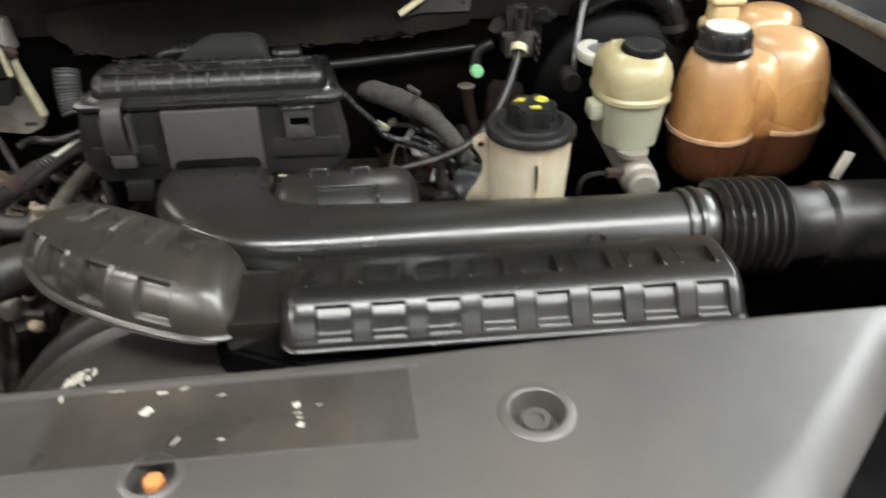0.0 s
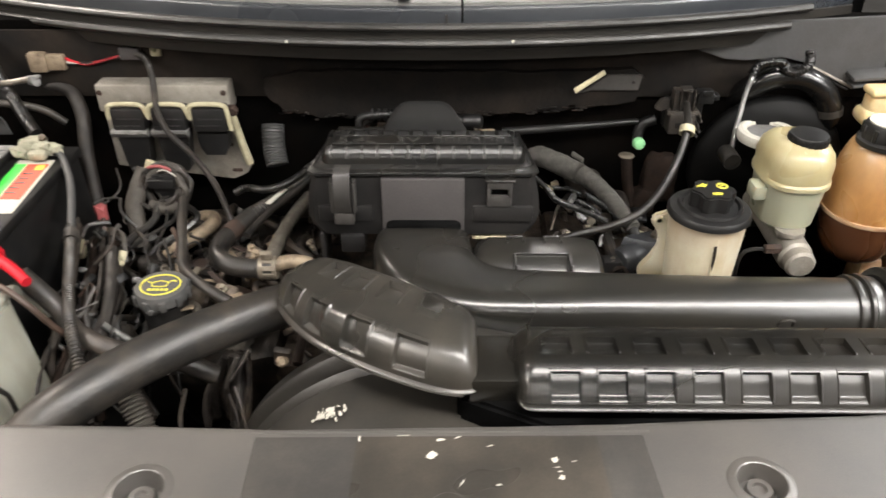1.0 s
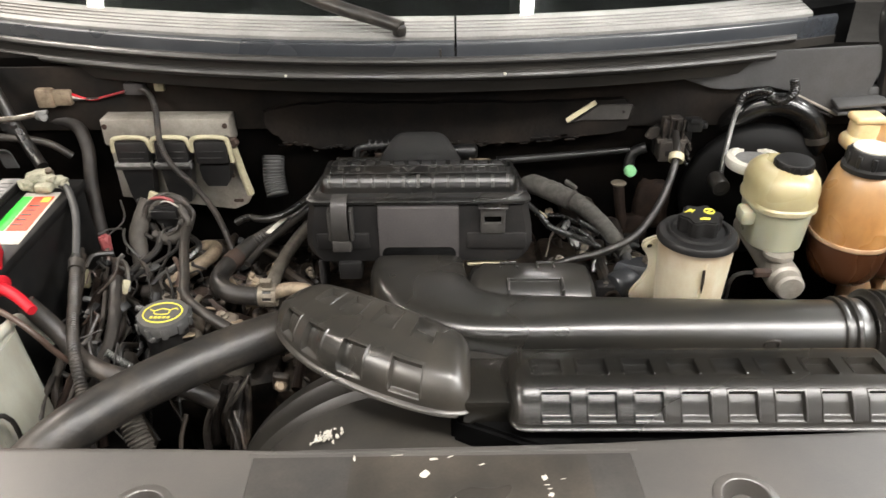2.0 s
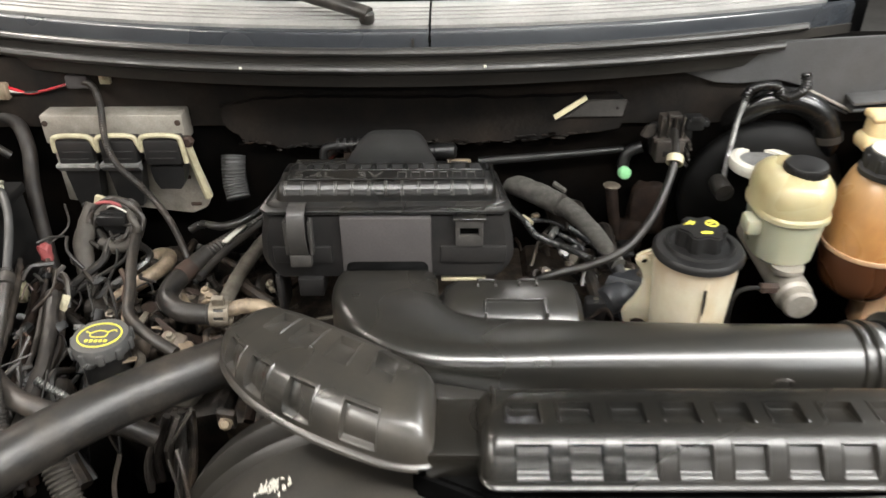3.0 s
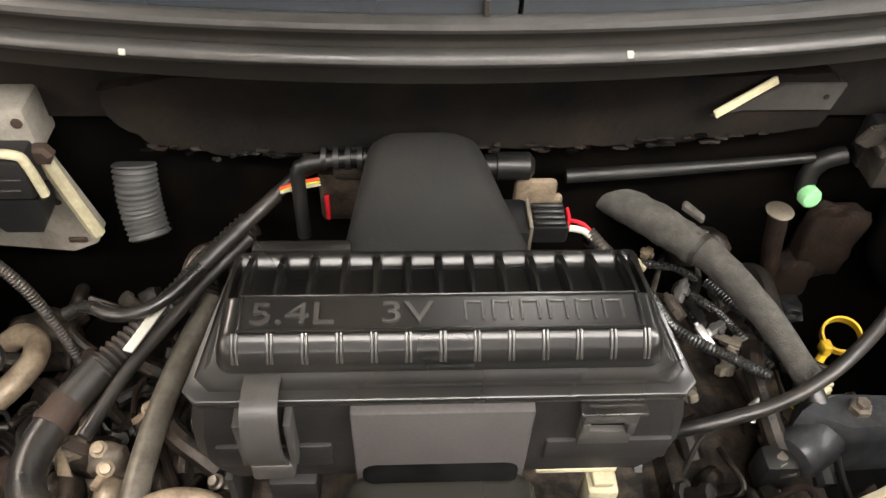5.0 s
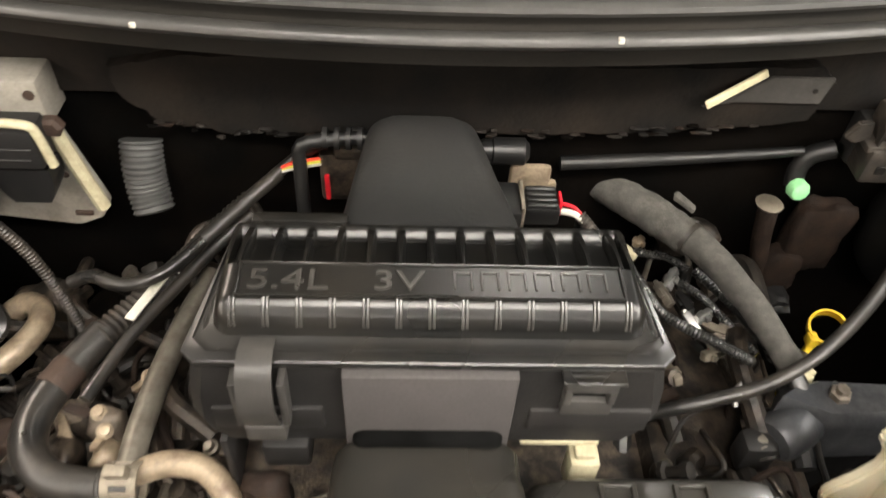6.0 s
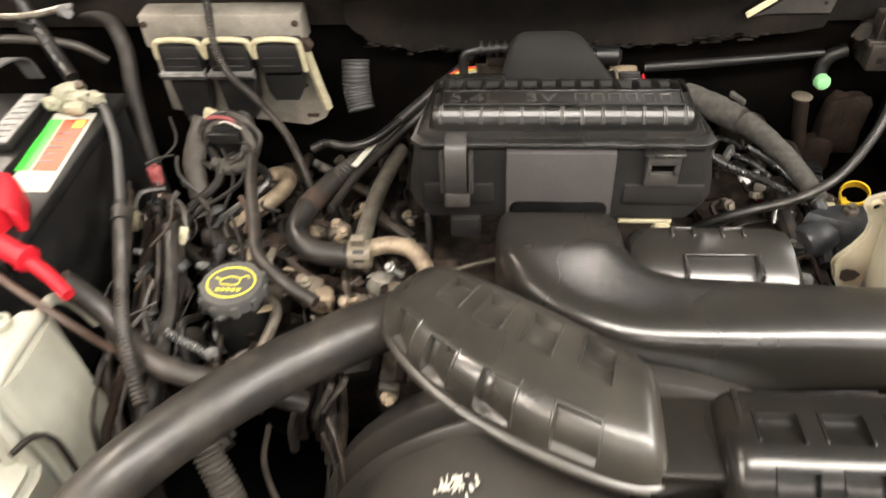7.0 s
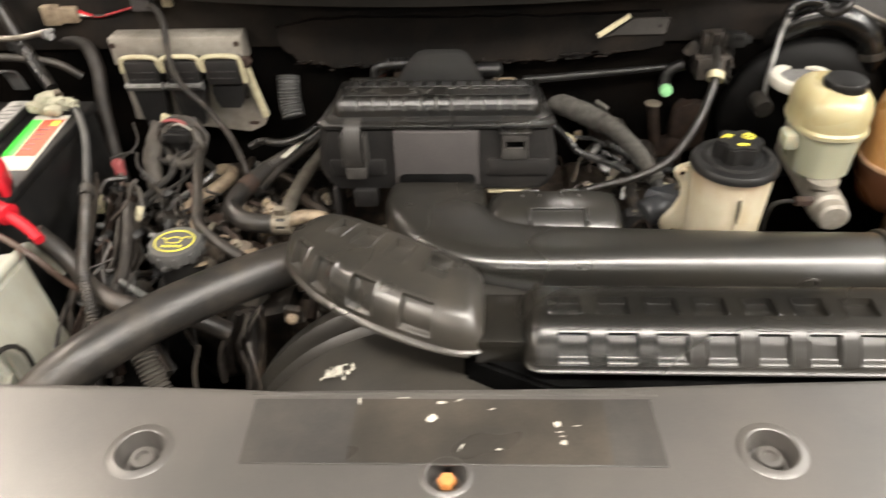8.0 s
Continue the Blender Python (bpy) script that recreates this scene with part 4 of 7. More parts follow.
    part("foot", rbox(-0.104, -0.074, -0.004, 0.03, 0.985, 1.010, 0.003), BOX, t)
    part("foot", rbox(-0.13, -0.125, 0.0, 0.05, 0.95, 1.01, 0.001), BOX, t)
    # rear snout down to the throttle body
    def sn(y, xl, xr, zt, c):
        zb = 1.03
        arc = [(math.cos(w), math.sin(w)) for w in (radians(q) for q in (0, 18, 36, 54, 72, 90))]
        right = [(xr - c + c * a, zt - c * 0.8 + c * 0.8 * b) for a, b in arc]
        left = [(xl + c - c * a, zt - c * 0.8 + c * 0.8 * b) for a, b in arc[::-1]]
        return [Vector((x, y, z)) for x, z in [(xr, zb)] + right + left + [(xl, zb)]]
    part("snout", loft([sn(0.086, -0.060, 0.059, 1.1035, 0.008), sn(0.112, -0.058, 0.057, 1.102, 0.010), sn(0.16, -0.053, 0.047, 1.100, 0.013), sn(0.205, -0.049, 0.040, 1.0965, 0.018), sn(0.226, -0.047, 0.037, 1.0935, 0.022), sn(0.236, -0.045, 0.034, 1.088, 0.024), sn(0.241, -0.041, 0.030, 1.075, 0.024)]), SHEET, t)
    part("snout_dimple", lathe([(0.016, 0), (0.0155, 0.0006), (0.001, 0.0006)], (0.0, 0.148, 1.099), 24), SHEET, t)


air_box()


# ---------------------------------------------------------------- reservoirs
def power_steering():
    c = Vector((0.334, -0.036, 0.93))
    t = thing("power_steering_reservoir", c, "cream plastic fluid reservoir with a black cap", "reservoir")
    part("tank", lathe([(0.034, 0.0), (0.037, 0.005), (0.0405, 0.06), (0.0435, 0.115), (0.0440, 0.134)], c, 36), CREAM, t)
    ear = [(0.304, 1.050), (0.296, 1.053), (0.288, 1.050), (0.280, 1.047), (0.276, 1.041), (0.278, 1.034), (0.284, 1.026), (0.288, 1.016), (0.288, 1.004), (0.281, 0.988), (0.271, 0.974), (0.268, 0.966), (0.274, 0.948), (0.286, 0.928), (0.30, 0.924), (0.318, 0.93), (0.33, 0.93), (0.33, 1.050)]
    part("flange", plate(ear, -0.014, -0.006, 0.002), CREAM, t)
    part("eyelet", lathe([(0.0035, 0.0), (0.0052, 0.0), (0.0062, 0.0015), (0.0066, 0.004)], (0.2850, -0.0175, 1.0405), 20, (0, 1, 0), first=False, last=False), CREAM, t)
    part("eyelet_stain", lathe([(0.0036, 0), (0.001, 0)], (0.2850, -0.0146, 1.0405), 16, (0, -1, 0)), RUST, t, "small rusty hole in the upper lug")
    part("slot_stain", plate([(0.279, 0.958), (0.284, 0.9605), (0.292, 0.959), (0.298, 0.954), (0.294, 0.947), (0.286, 0.944), (0.280, 0.948)], -0.0152, -0.0140), RUST, t, "rusty worn hole in the lower lug")
    part("stain", plate([(0.3315, 1.045), (0.3345, 1.046), (0.3355, 1.03), (0.3345, 1.012), (0.3325, 1.02)], -0.0812, -0.0798), GRIME, t, "dark dirty streak down the tank")
    part("rib", rbox(0.332, 0.337, -0.0802, -0.07, 0.935, 1.055, 0.002), CREAM, t)
    cap = part("cap", lathe([(0.043, 0.132), (0.0475, 0.134), (0.0475, 0.139), (0.045, 0.1425), (0.030, 0.145), (0.020, 0.146), (0.001, 0.146)], c, 44), CAPBLK, t)
    lobes = []
    for i in range(48):
        w = 2 * math.pi * i / 48
        r = 0.0235 + 0.0028 * math.cos(6 * w)
        lobes.append((c.x + r * math.cos(w), c.y + r * math.sin(w)))
    part("knob", prism(lobes, c.z + 0.144, c.z + 0.1655, 0.002), CAPBLK, cap)
    part("cap_ring", lathe([(0.031, 0.1448), (0.033, 0.1475), (0.0355, 0.1475), (0.037, 0.1440)], c, 40, first=False, last=False), CAPBLK, cap)
    z = c.z + 0.1658
    tri_ = [(-0.019, 0.004), (-0.009, 0.013), (-0.008, 0.009), (-0.004, 0.011), (-0.010, 0.003), (-0.011, 0.006)]
    part("yellow_mark", prism([(c.x + x, c.y + y) for x, y in tri_], z - 0.0004, z + 0.0006), YELLOW, cap, "yellow printed warning arrow")
    ringm = [(c.x + 0.011 + 0.0058 * math.cos(w), c.y + 0.0065 + 0.0055 * math.sin(w), z) for w in (2 * math.pi * q / 16 for q in range(17))]
    part("yellow_mark", tube(ringm, 0.0011, 6, 0.004), YELLOW, cap, "yellow printed ring")
    part("yellow_mark", prism([(c.x + 0.0085, c.y + 0.0045), (c.x + 0.014, c.y + 0.0075), (c.x + 0.0132, c.y + 0.0092), (c.x + 0.0078, c.y + 0.006)], z - 0.0004, z + 0.0006), YELLOW, cap)
    part("yellow_mark", prism([(c.x - 0.005, c.y - 0.0135), (c.x + 0.006, c.y - 0.0145), (c.x + 0.0075, c.y - 0.0105), (c.x + 0.001, c.y - 0.009), (c.x - 0.0045, c.y - 0.0105)], z - 0.0004, z + 0.0006), YELLOW, cap, "yellow printed smear")


def brake_fluid():
    c = Vector((0.483, 0.100, 0.975))
    t = thing("brake_fluid_reservoir", c, "yellowed plastic brake fluid reservoir with a black screw cap", "reservoir")

    def sec(z, rx, ry, dx=0):
        return [c + Vector((dx + rx * math.copysign(abs(math.cos(w)) ** 0.8, math.cos(w)), ry * math.copysign(abs(math.sin(w)) ** 0.8, math.sin(w)), z)) for w in (2 * math.pi * i / 36 for i in range(36))]
    part("tank", loft([sec(0.004, 0.030, 0.036), sec(0.012, 0.037, 0.046), sec(0.066, 0.0415, 0.052), sec(0.0695, 0.0455, 0.056), sec(0.0745, 0.0455, 0.056), sec(0.0775, 0.0435, 0.0535), sec(0.097, 0.0445, 0.0545), sec(0.109, 0.042, 0.050), sec(0.118, 0.035, 0.042), sec(0.123, 0.025, 0.030)]), BRAKE, t)
    part("spout", rbox(0.428, 0.448, 0.07, 0.10, 1.018, 1.04, 0.006), BRAKE, t)
    cc = Vector((0.489, 0.090, 1.0885))
    cap = part("cap", lathe([(0.020, -0.006), (0.0235, -0.002), (0.0245, 0.0), (0.0245, 0.016), (0.0232, 0.0182), (0.020, 0.0190), (0.001, 0.0192)], cc, 40), CAPBLK, t)
    for i in range(20):
        w = 2 * math.pi * i / 20
        part("grip", turned(rbox(cc.x + 0.0240, cc.x + 0.0253, cc.y - 0.0015, cc.y + 0.0015, cc.z + 0.002, cc.z + 0.015, 0), cc, 0, 0, math.degrees(w)), CAPBLK, cap)
    m = thing("master_cylinder", (0.49, 0.08, 0.93), "dull cast metal brake master cylinder with a round end plug", "master cylinder")
    part("barrel", lathe([(0.019, 0), (0.0225, 0.004), (0.0225, 0.03), (0.020, 0.034), (0.020, 0.16)], (0.487, 0.030, 0.955), 28, (0, 1, 0.02)), ALU, m)
    part("plug", lathe([(0.016, 0), (0.0195, 0.003), (0.0195, 0.016), (0.017, 0.018)], (0.487, 0.013, 0.955), 28, (0, 1, 0.02)), ALU, m)
    part("port", lathe([(0.013, 0), (0.013, 0.02), (0.02, 0.024), (0.02, 0.03)], (0.482, 0.06, 0.955), 20), ALU, m)
    part("fitting", lathe([(0.007, 0), (0.007, 0.02), (0.005, 0.022)], (0.468, 0.04, 0.964), 6, (-1, 0, 0)), RUST, m)
    part("brake_line", tube([(0.452, 0.04, 0.962), (0.435, 0.04, 0.964), (0.415, 0.035, 0.955), (0.412, 0.03, 0.90), (0.412, 0.03, 0.82)], 0.0028, 8), WIRE, m)
    b = thing("brake_booster", (0.5, 0.22, 0.95), "black round brake booster with a pale top edge", "brake booster")
    part("drum", lathe([(0.03, 0.0), (0.09, 0.012), (0.108, 0.024), (0.112, 0.03), (0.112, 0.04), (0.105, 0.05)], (0.505, 0.205, 0.985), 48, (0, 1, 0.05)), BOOST, b)
    part("rim", lathe([(0.040, -0.004), (0.0415, 0.0), (0.0415, 0.007), (0.040, 0.0095), (0.036, 0.0102), (0.0345, 0.0112), (0.0335, 0.0102), (0.029, 0.0098), (0.0285, 0.006)], (0.478, 0.185, 1.058), 44, first=False, last=False), WHITE, b, "broad pale ringed rim")
    part("rim_lid", lathe([(0.0286, 0.0), (0.0286, 0.006), (0.001, 0.0065)], (0.478, 0.185, 1.058), 36), GREYBAR, b, "dull grey lid inside the rim")


def degas_bottle():
    c = Vector((0.62, 0.12, 0.915))
    t = thing("coolant_reservoir", c, "amber translucent coolant bottle with two bulbs and a black cap", "coolant bottle")

    def bulb(x, y, rx, ry, z0, z1):
        rows = []
        for i in range(29):
            u = i / 28
            s = float(np.interp(u, [0, 0.03, 0.08, 0.16, 0.3, 0.42, 0.55, 0.68, 0.8, 0.88, 0.94, 0.975, 1.0], [0.55, 0.72, 0.84, 0.92, 0.975, 1.0, 0.985, 0.945, 0.875, 0.80, 0.71, 0.62, 0.42]))
            tall = z0 + (z1 - z0) * u
            rows.append([Vector((x + rx * s * math.cos(2 * math.pi * j / 32), y + ry * s * math.sin(2 * math.pi * j / 32), tall)) for j in range(32)])
        return loft(rows)
    part("bulb", bulb(0.5935, 0.10, 0.0520, 0.056, 0.922, 1.098), DEGAS, t)
    part("bulb", bulb(0.685, 0.13, 0.065, 0.068, 0.912, 1.098), DEGAS, t)
    part("bulb", bulb(0.690, 0.20, 0.062, 0.052, 0.93, 1.108), DEGAS, t)
    part("bridge", bulb(0.642, 0.115, 0.038, 0.054, 0.925, 1.085), DEGAS, t)
    part("warning_label", turned(rbox(0.640, 0.668, 0.086, 0.098, 1.0745, 1.0755, 0.0004, 1), (0.654, 0.092, 1.075), 14, 6, -10), YELLOW, t, "small yellow label on the bottle's shoulder")
    for x, y, rx, ry in ((0.5935, 0.10, 0.0532, 0.0572), (0.685, 0.13, 0.0662, 0.0692)):
        ring_ = []
        for k, dz in ((0.97, -0.003), (1.005, -0.003), (1.02, 0), (1.005, 0.003), (0.97, 0.003)):
            ring_.append([Vector((x + rx * k * math.cos(2 * math.pi * j / 40), y + ry * k * math.sin(2 * math.pi * j / 40), 0.992 + dz)) for j in range(40)])
        part("seam", loft(ring_), SEAM, t)
    part("foot", rbox(0.600, 0.632, 0.07, 0.11, 0.87, 0.925, 0.008), SEAM, t)
    part("foot", rbox(0.65, 0.675, 0.08, 0.12, 0.87, 0.925, 0.008), SEAM, t)
    part("neck", joined(rbox(0.612, 0.650, 0.19, 0.22, 1.075, 1.120, 0.010, 3), rbox(0.610, 0.654, 0.188, 0.222, 1.112, 1.124, 0.0055, 3), rbox(0.606, 0.660, 0.186, 0.226, 1.07, 1.094, 0.010, 3)), NECK, t, "pale square filler neck")
    cc = Vector((0.588, 0.092, 1.090))
    cap = part("cap", lathe([(0.026, 0), (0.034, 0.002), (0.034, 0.008), (0.0295, 0.011), (0.0285, 0.028), (0.0265, 0.031), (0.001, 0.032)], cc, 40), CAPBLK, t)
    part("cap_label", lathe([(0.0245, 0.031), (0.0245, 0.0326), (0.001, 0.0326)], cc, 36), WHITE, cap, "pale worn label on the cap")
    for i in range(10):
        part("grip", turned(rbox(cc.x + 0.0275, cc.x + 0.0312, cc.y - 0.003, cc.y + 0.003, cc.z + 0.010, cc.z + 0.027, 0.001, 1), cc, 0, 0, 36 * i), CAPBLK, cap)


power_steering()
brake_fluid()
degas_bottle()


# ---------------------------------------------------------------- control module
def control_module():
    t = thing("engine_control_module", (-0.38, 0.24, 0.96), "dull aluminium control module with three black plugs", "control module")
    part("case", rbox(-0.476, -0.285, 0.225, 0.262, 1.076, 1.117, 0.003), ALU, t)
    part("bracket", plate([(-0.474, 1.08), (-0.474, 0.985), (-0.30, 0.962), (-0.278, 0.972), (-0.268, 0.99), (-0.29, 1.08)], 0.236, 0.243, 0.001), ALU, t)
    part("bracket_edge", tube([(-0.287, 0.228, 1.078), (-0.278, 0.228, 1.03), (-0.270, 0.228, 0.992)], 0.006, 8), LATCH, t)
    for x in (-0.470, -0.292):
        part("screw", lathe([(0.004, 0), (0.004, 0.002), (0.001, 0.0025)], (x, 0.2255, 1.106), 12, (0, -1, 0)), RUST, t)
    part("bolt", lathe([(0.009, 0), (0.009, 0.006), (0.006, 0.009)], (-0.283, 0.226, 1.08), 6, (0, -1, 0)), RUST, t)
    for k, x in enumerate((-0.427, -0.369, -0.311)):
        p = part("plug", joined(rbox(x - 0.024, x + 0.024, 0.198, 0.226, 1.056, 1.092, 0.004), rbox(x - 0.020, x + 0.017, 0.1965, 0.20, 1.066, 1.0675, 0.0006, 1), rbox(x - 0.016, x + 0.020, 0.1965, 0.20, 1.076, 1.0775, 0.0006, 1)), BOX, t)
        part("plug_boot", loft([[Vector((x + dx * w, y, z)) for dx, y in ((-1, 0.204), (1, 0.204), (1, 0.226), (-1, 0.226))] for z, w in ((1.018 if k == 2 else 0.992, 0.014), (1.024 if k == 2 else 1.004, 0.0175), (1.030, 0.0205), (1.046, 0.0225), (1.052, 0.022))]), CAPBLK, p)
        if k < 2:
            bar = loft([[Vector((x + dx, y, z)) for y, z in ((0.193, 1.060), (0.193, 1.056), (0.200, 1.048), (0.206, 1.048), (0.206, 1.060))] for dx in (-0.027, 0.025)])
            part("plug_bar", bar, (PRINTGREY, GREYBAR)[k], p, "worn pale lower bar")
        long = 1.058 if k == 2 else 1.078
        latch = tube([(x - 0.0275, 0.203, 1.075), (x - 0.0265, 0.202, 1.088), (x - 0.022, 0.201, 1.0965), (x, 0.201, 1.0985), (x + 0.022, 0.201, 1.0965), (x + 0.0265, 0.202, 1.088), (x + 0.029, 0.203, long)], 0.0036, 10, 0.003)
        part("latch", latch, LATCH, p, "cream lever latch")
    part("slot", rbox(-0.300, -0.285, 0.2335, 0.2365, 0.975, 0.980, 0.001), RUST, t, "rusty slot in the bracket's foot")
    part("rivet", lathe([(0.0035, 0), (0.003, 0.001), (0.001, 0.0012)], (-0.296, 0.2358, 1.02), 12, (0, -1, 0)), RUST, t)


control_module()


def hose(name, pts, r, mat, label, category="hose", kind="plain", group="", **kw):
    bm = ribbed(pts, r, **kw) if kind == "ribbed" else tube(pts, r, **kw)
    low = min(pts, key=lambda p: p[2])
    return solo(name, bm, mat, low, label, category, group)


# ---------------------------------------------------------------- battery corner
def battery():
    t = thing("battery", (-0.60, 0.05, 0.85), "black car battery with a bright label and a red terminal boot", "battery")
    part("case", rbox(-0.685, -0.497, -0.11, 0.175, 0.85, 1.036, 0.006), CAPBLK, t)
    part("top", rbox(-0.688, -0.494, -0.113, 0.178, 1.030, 1.045, 0.004), CAPBLK, t)
    for x0, x1, y0, y1 in ((-0.604, -0.571, 0.055, 0.158), (-0.600, -0.564, -0.064, 0.014)):
        v = part("vent_cover", rbox(x0, x1, y0, y1, 1.044, 1.056, 0.004), BOX, t, "dusty grey vent cover with worn print")
        part("cover_top", rbox(x0 + 0.003, x1 - 0.003, y0 + 0.003, y1 - 0.003, 1.0552, 1.0568, 0.0006, 1), PRINTGREY, v, "pale worn top of the cover")
        rnd = random.Random(int(1000 * y1))
        for q in range(7):
            ya = y0 + 0.010 + q * (y1 - y0 - 0.020) / 7
            xa = x0 + 0.006 + rnd.uniform(0, 0.005)
            part("worn_print", prism([(xa, ya), (x1 - 0.006 - rnd.uniform(0, 0.008), ya + 0.001), (x1 - 0.007, ya + rnd.uniform(0.002, 0.004)), (xa + 0.003, ya + 0.0035)], 1.0567, 1.0572), OILCAP, v)
    z = 1.0455
    part("label_white", prism([(-0.558, 0.131), (-0.509, 0.131), (-0.500, -0.012), (-0.546, -0.012)], z, z + 0.0006), WHITE, t)
    part("label_green", prism([(-0.5565, 0.117), (-0.542, 0.117), (-0.5355, 0.022), (-0.5515, 0.022)], z + 0.0004, z + 0.0012), LABEL_GREEN, t)
    part("label_red", prism([(-0.5395, 0.117), (-0.5115, 0.117), (-0.506, 0.022), (-0.533, 0.022)], z + 0.0004, z + 0.0012), LABEL_RED, t)
    part("label_mark", prism([(-0.525, 0.114), (-0.514, 0.114), (-0.513, 0.100), (-0.524, 0.100)], z + 0.001, z + 0.0017), YELLOW, t)
    for q in range(5):
        y = 0.092 - 0.013 * q
        part("label_text", prism([(-0.535 + 0.0004 * q, y), (-0.519 - 0.003 * (q % 2), y), (-0.519, y - 0.004), (-0.534, y - 0.004)], z + 0.001, z + 0.0016), DUSTGLINT, t, "worn unreadable print")
    line = spline([(-0.60, -0.066, 1.030), (-0.60, -0.055, 1.052), (-0.60, -0.035, 1.080), (-0.60, 0.012, 1.106), (-0.60, 0.088, 1.114), (-0.60, 0.165, 1.096), (-0.60, 0.185, 1.06)], 0.006)
    strap = []
    for i, p in enumerate(line):
        d = (line[min(i + 1, len(line) - 1)] - line[max(i - 1, 0)]).normalized()
        n = Vector((0, -d.z, d.y)) * 0.0012
        strap.append([p + Vector((-0.010, 0, 0)) - n, p + Vector((0.010, 0, 0)) - n, p + Vector((0.010, 0, 0)) + n, p + Vector((-0.010, 0, 0)) + n])
    part("strap", loft(strap), STRAP, t, "flat grey carrying strap arching over the top")
    shape = [(-0.560, -0.086), (-0.556, -0.050), (-0.548, -0.018), (-0.530, -0.012), (-0.514, -0.024), (-0.503, -0.046), (-0.494, -0.067), (-0.502, -0.070), (-0.510, -0.062), (-0.514, -0.078), (-0.524, -0.100), (-0.543, -0.104)]
    line = spline([(x, y, 0) for x, y in shape + shape[:1]], 0.004)[:-1]
    mid = sum(line, Vector()) / len(line)
    boot = loft([[Vector((*mid.lerp(p, k).xy, z - 0.16 * max(0, p.x + 0.53) - 0.10 * max(0, -0.07 - p.y) if z > 1.05 else z)) for p in line] for z, k in ((1.044, 1.0), (1.060, 1.0), (1.067, 0.985), (1.0715, 0.94), (1.0745, 0.85), (1.076, 0.70), (1.0765, 0.45))])
    b = part("terminal_boot", boot, RED, t, "bright red rubber boot over the terminal", crease=60)
    part("boot_sleeve", joined(tube([(-0.535, -0.088, 1.060), (-0.505, -0.099, 1.058), (-0.470, -0.114, 1.052)], 0.0105, 14), lathe([(0.009, 0), (0.0125, 0.001), (0.0125, 0.006), (0.008, 0.008)], (-0.472, -0.113, 1.0525), 14, (0.9, -0.42, -0.15)),
                               tube([(-0.472, -0.113, 1.052), (-0.445, -0.128, 1.046), (-0.421, -0.146, 1.040)], 0.0072, 12, end=0.0058)), RED, b)
    part("terminal_clamp", joined(lump((-0.545, 0.148, 1.060), 0.018, 0.013, 0.012, 3, 0.5), lump((-0.527, 0.140, 1.058), 0.014, 0.012, 0.011, 8, 0.6), lump((-0.556, 0.136, 1.056), 0.010, 0.012, 0.009, 5, 0.5), lump((-0.513, 0.146, 1.055), 0.011, 0.009, 0.008, 6, 0.5),
                                  rbox(-0.540, -0.516, 0.118, 0.134, 1.050, 1.062, 0.004)), CRUST, t, "corroded greenish grey terminal clamp")
    part("clamp_bolt", lathe([(0.007, 0), (0.007, 0.006), (0.005, 0.008), (0.005, 0.014)], (-0.53, 0.152, 1.062), 6, (0.3, -0.5, 1)), STEEL, t)


battery()


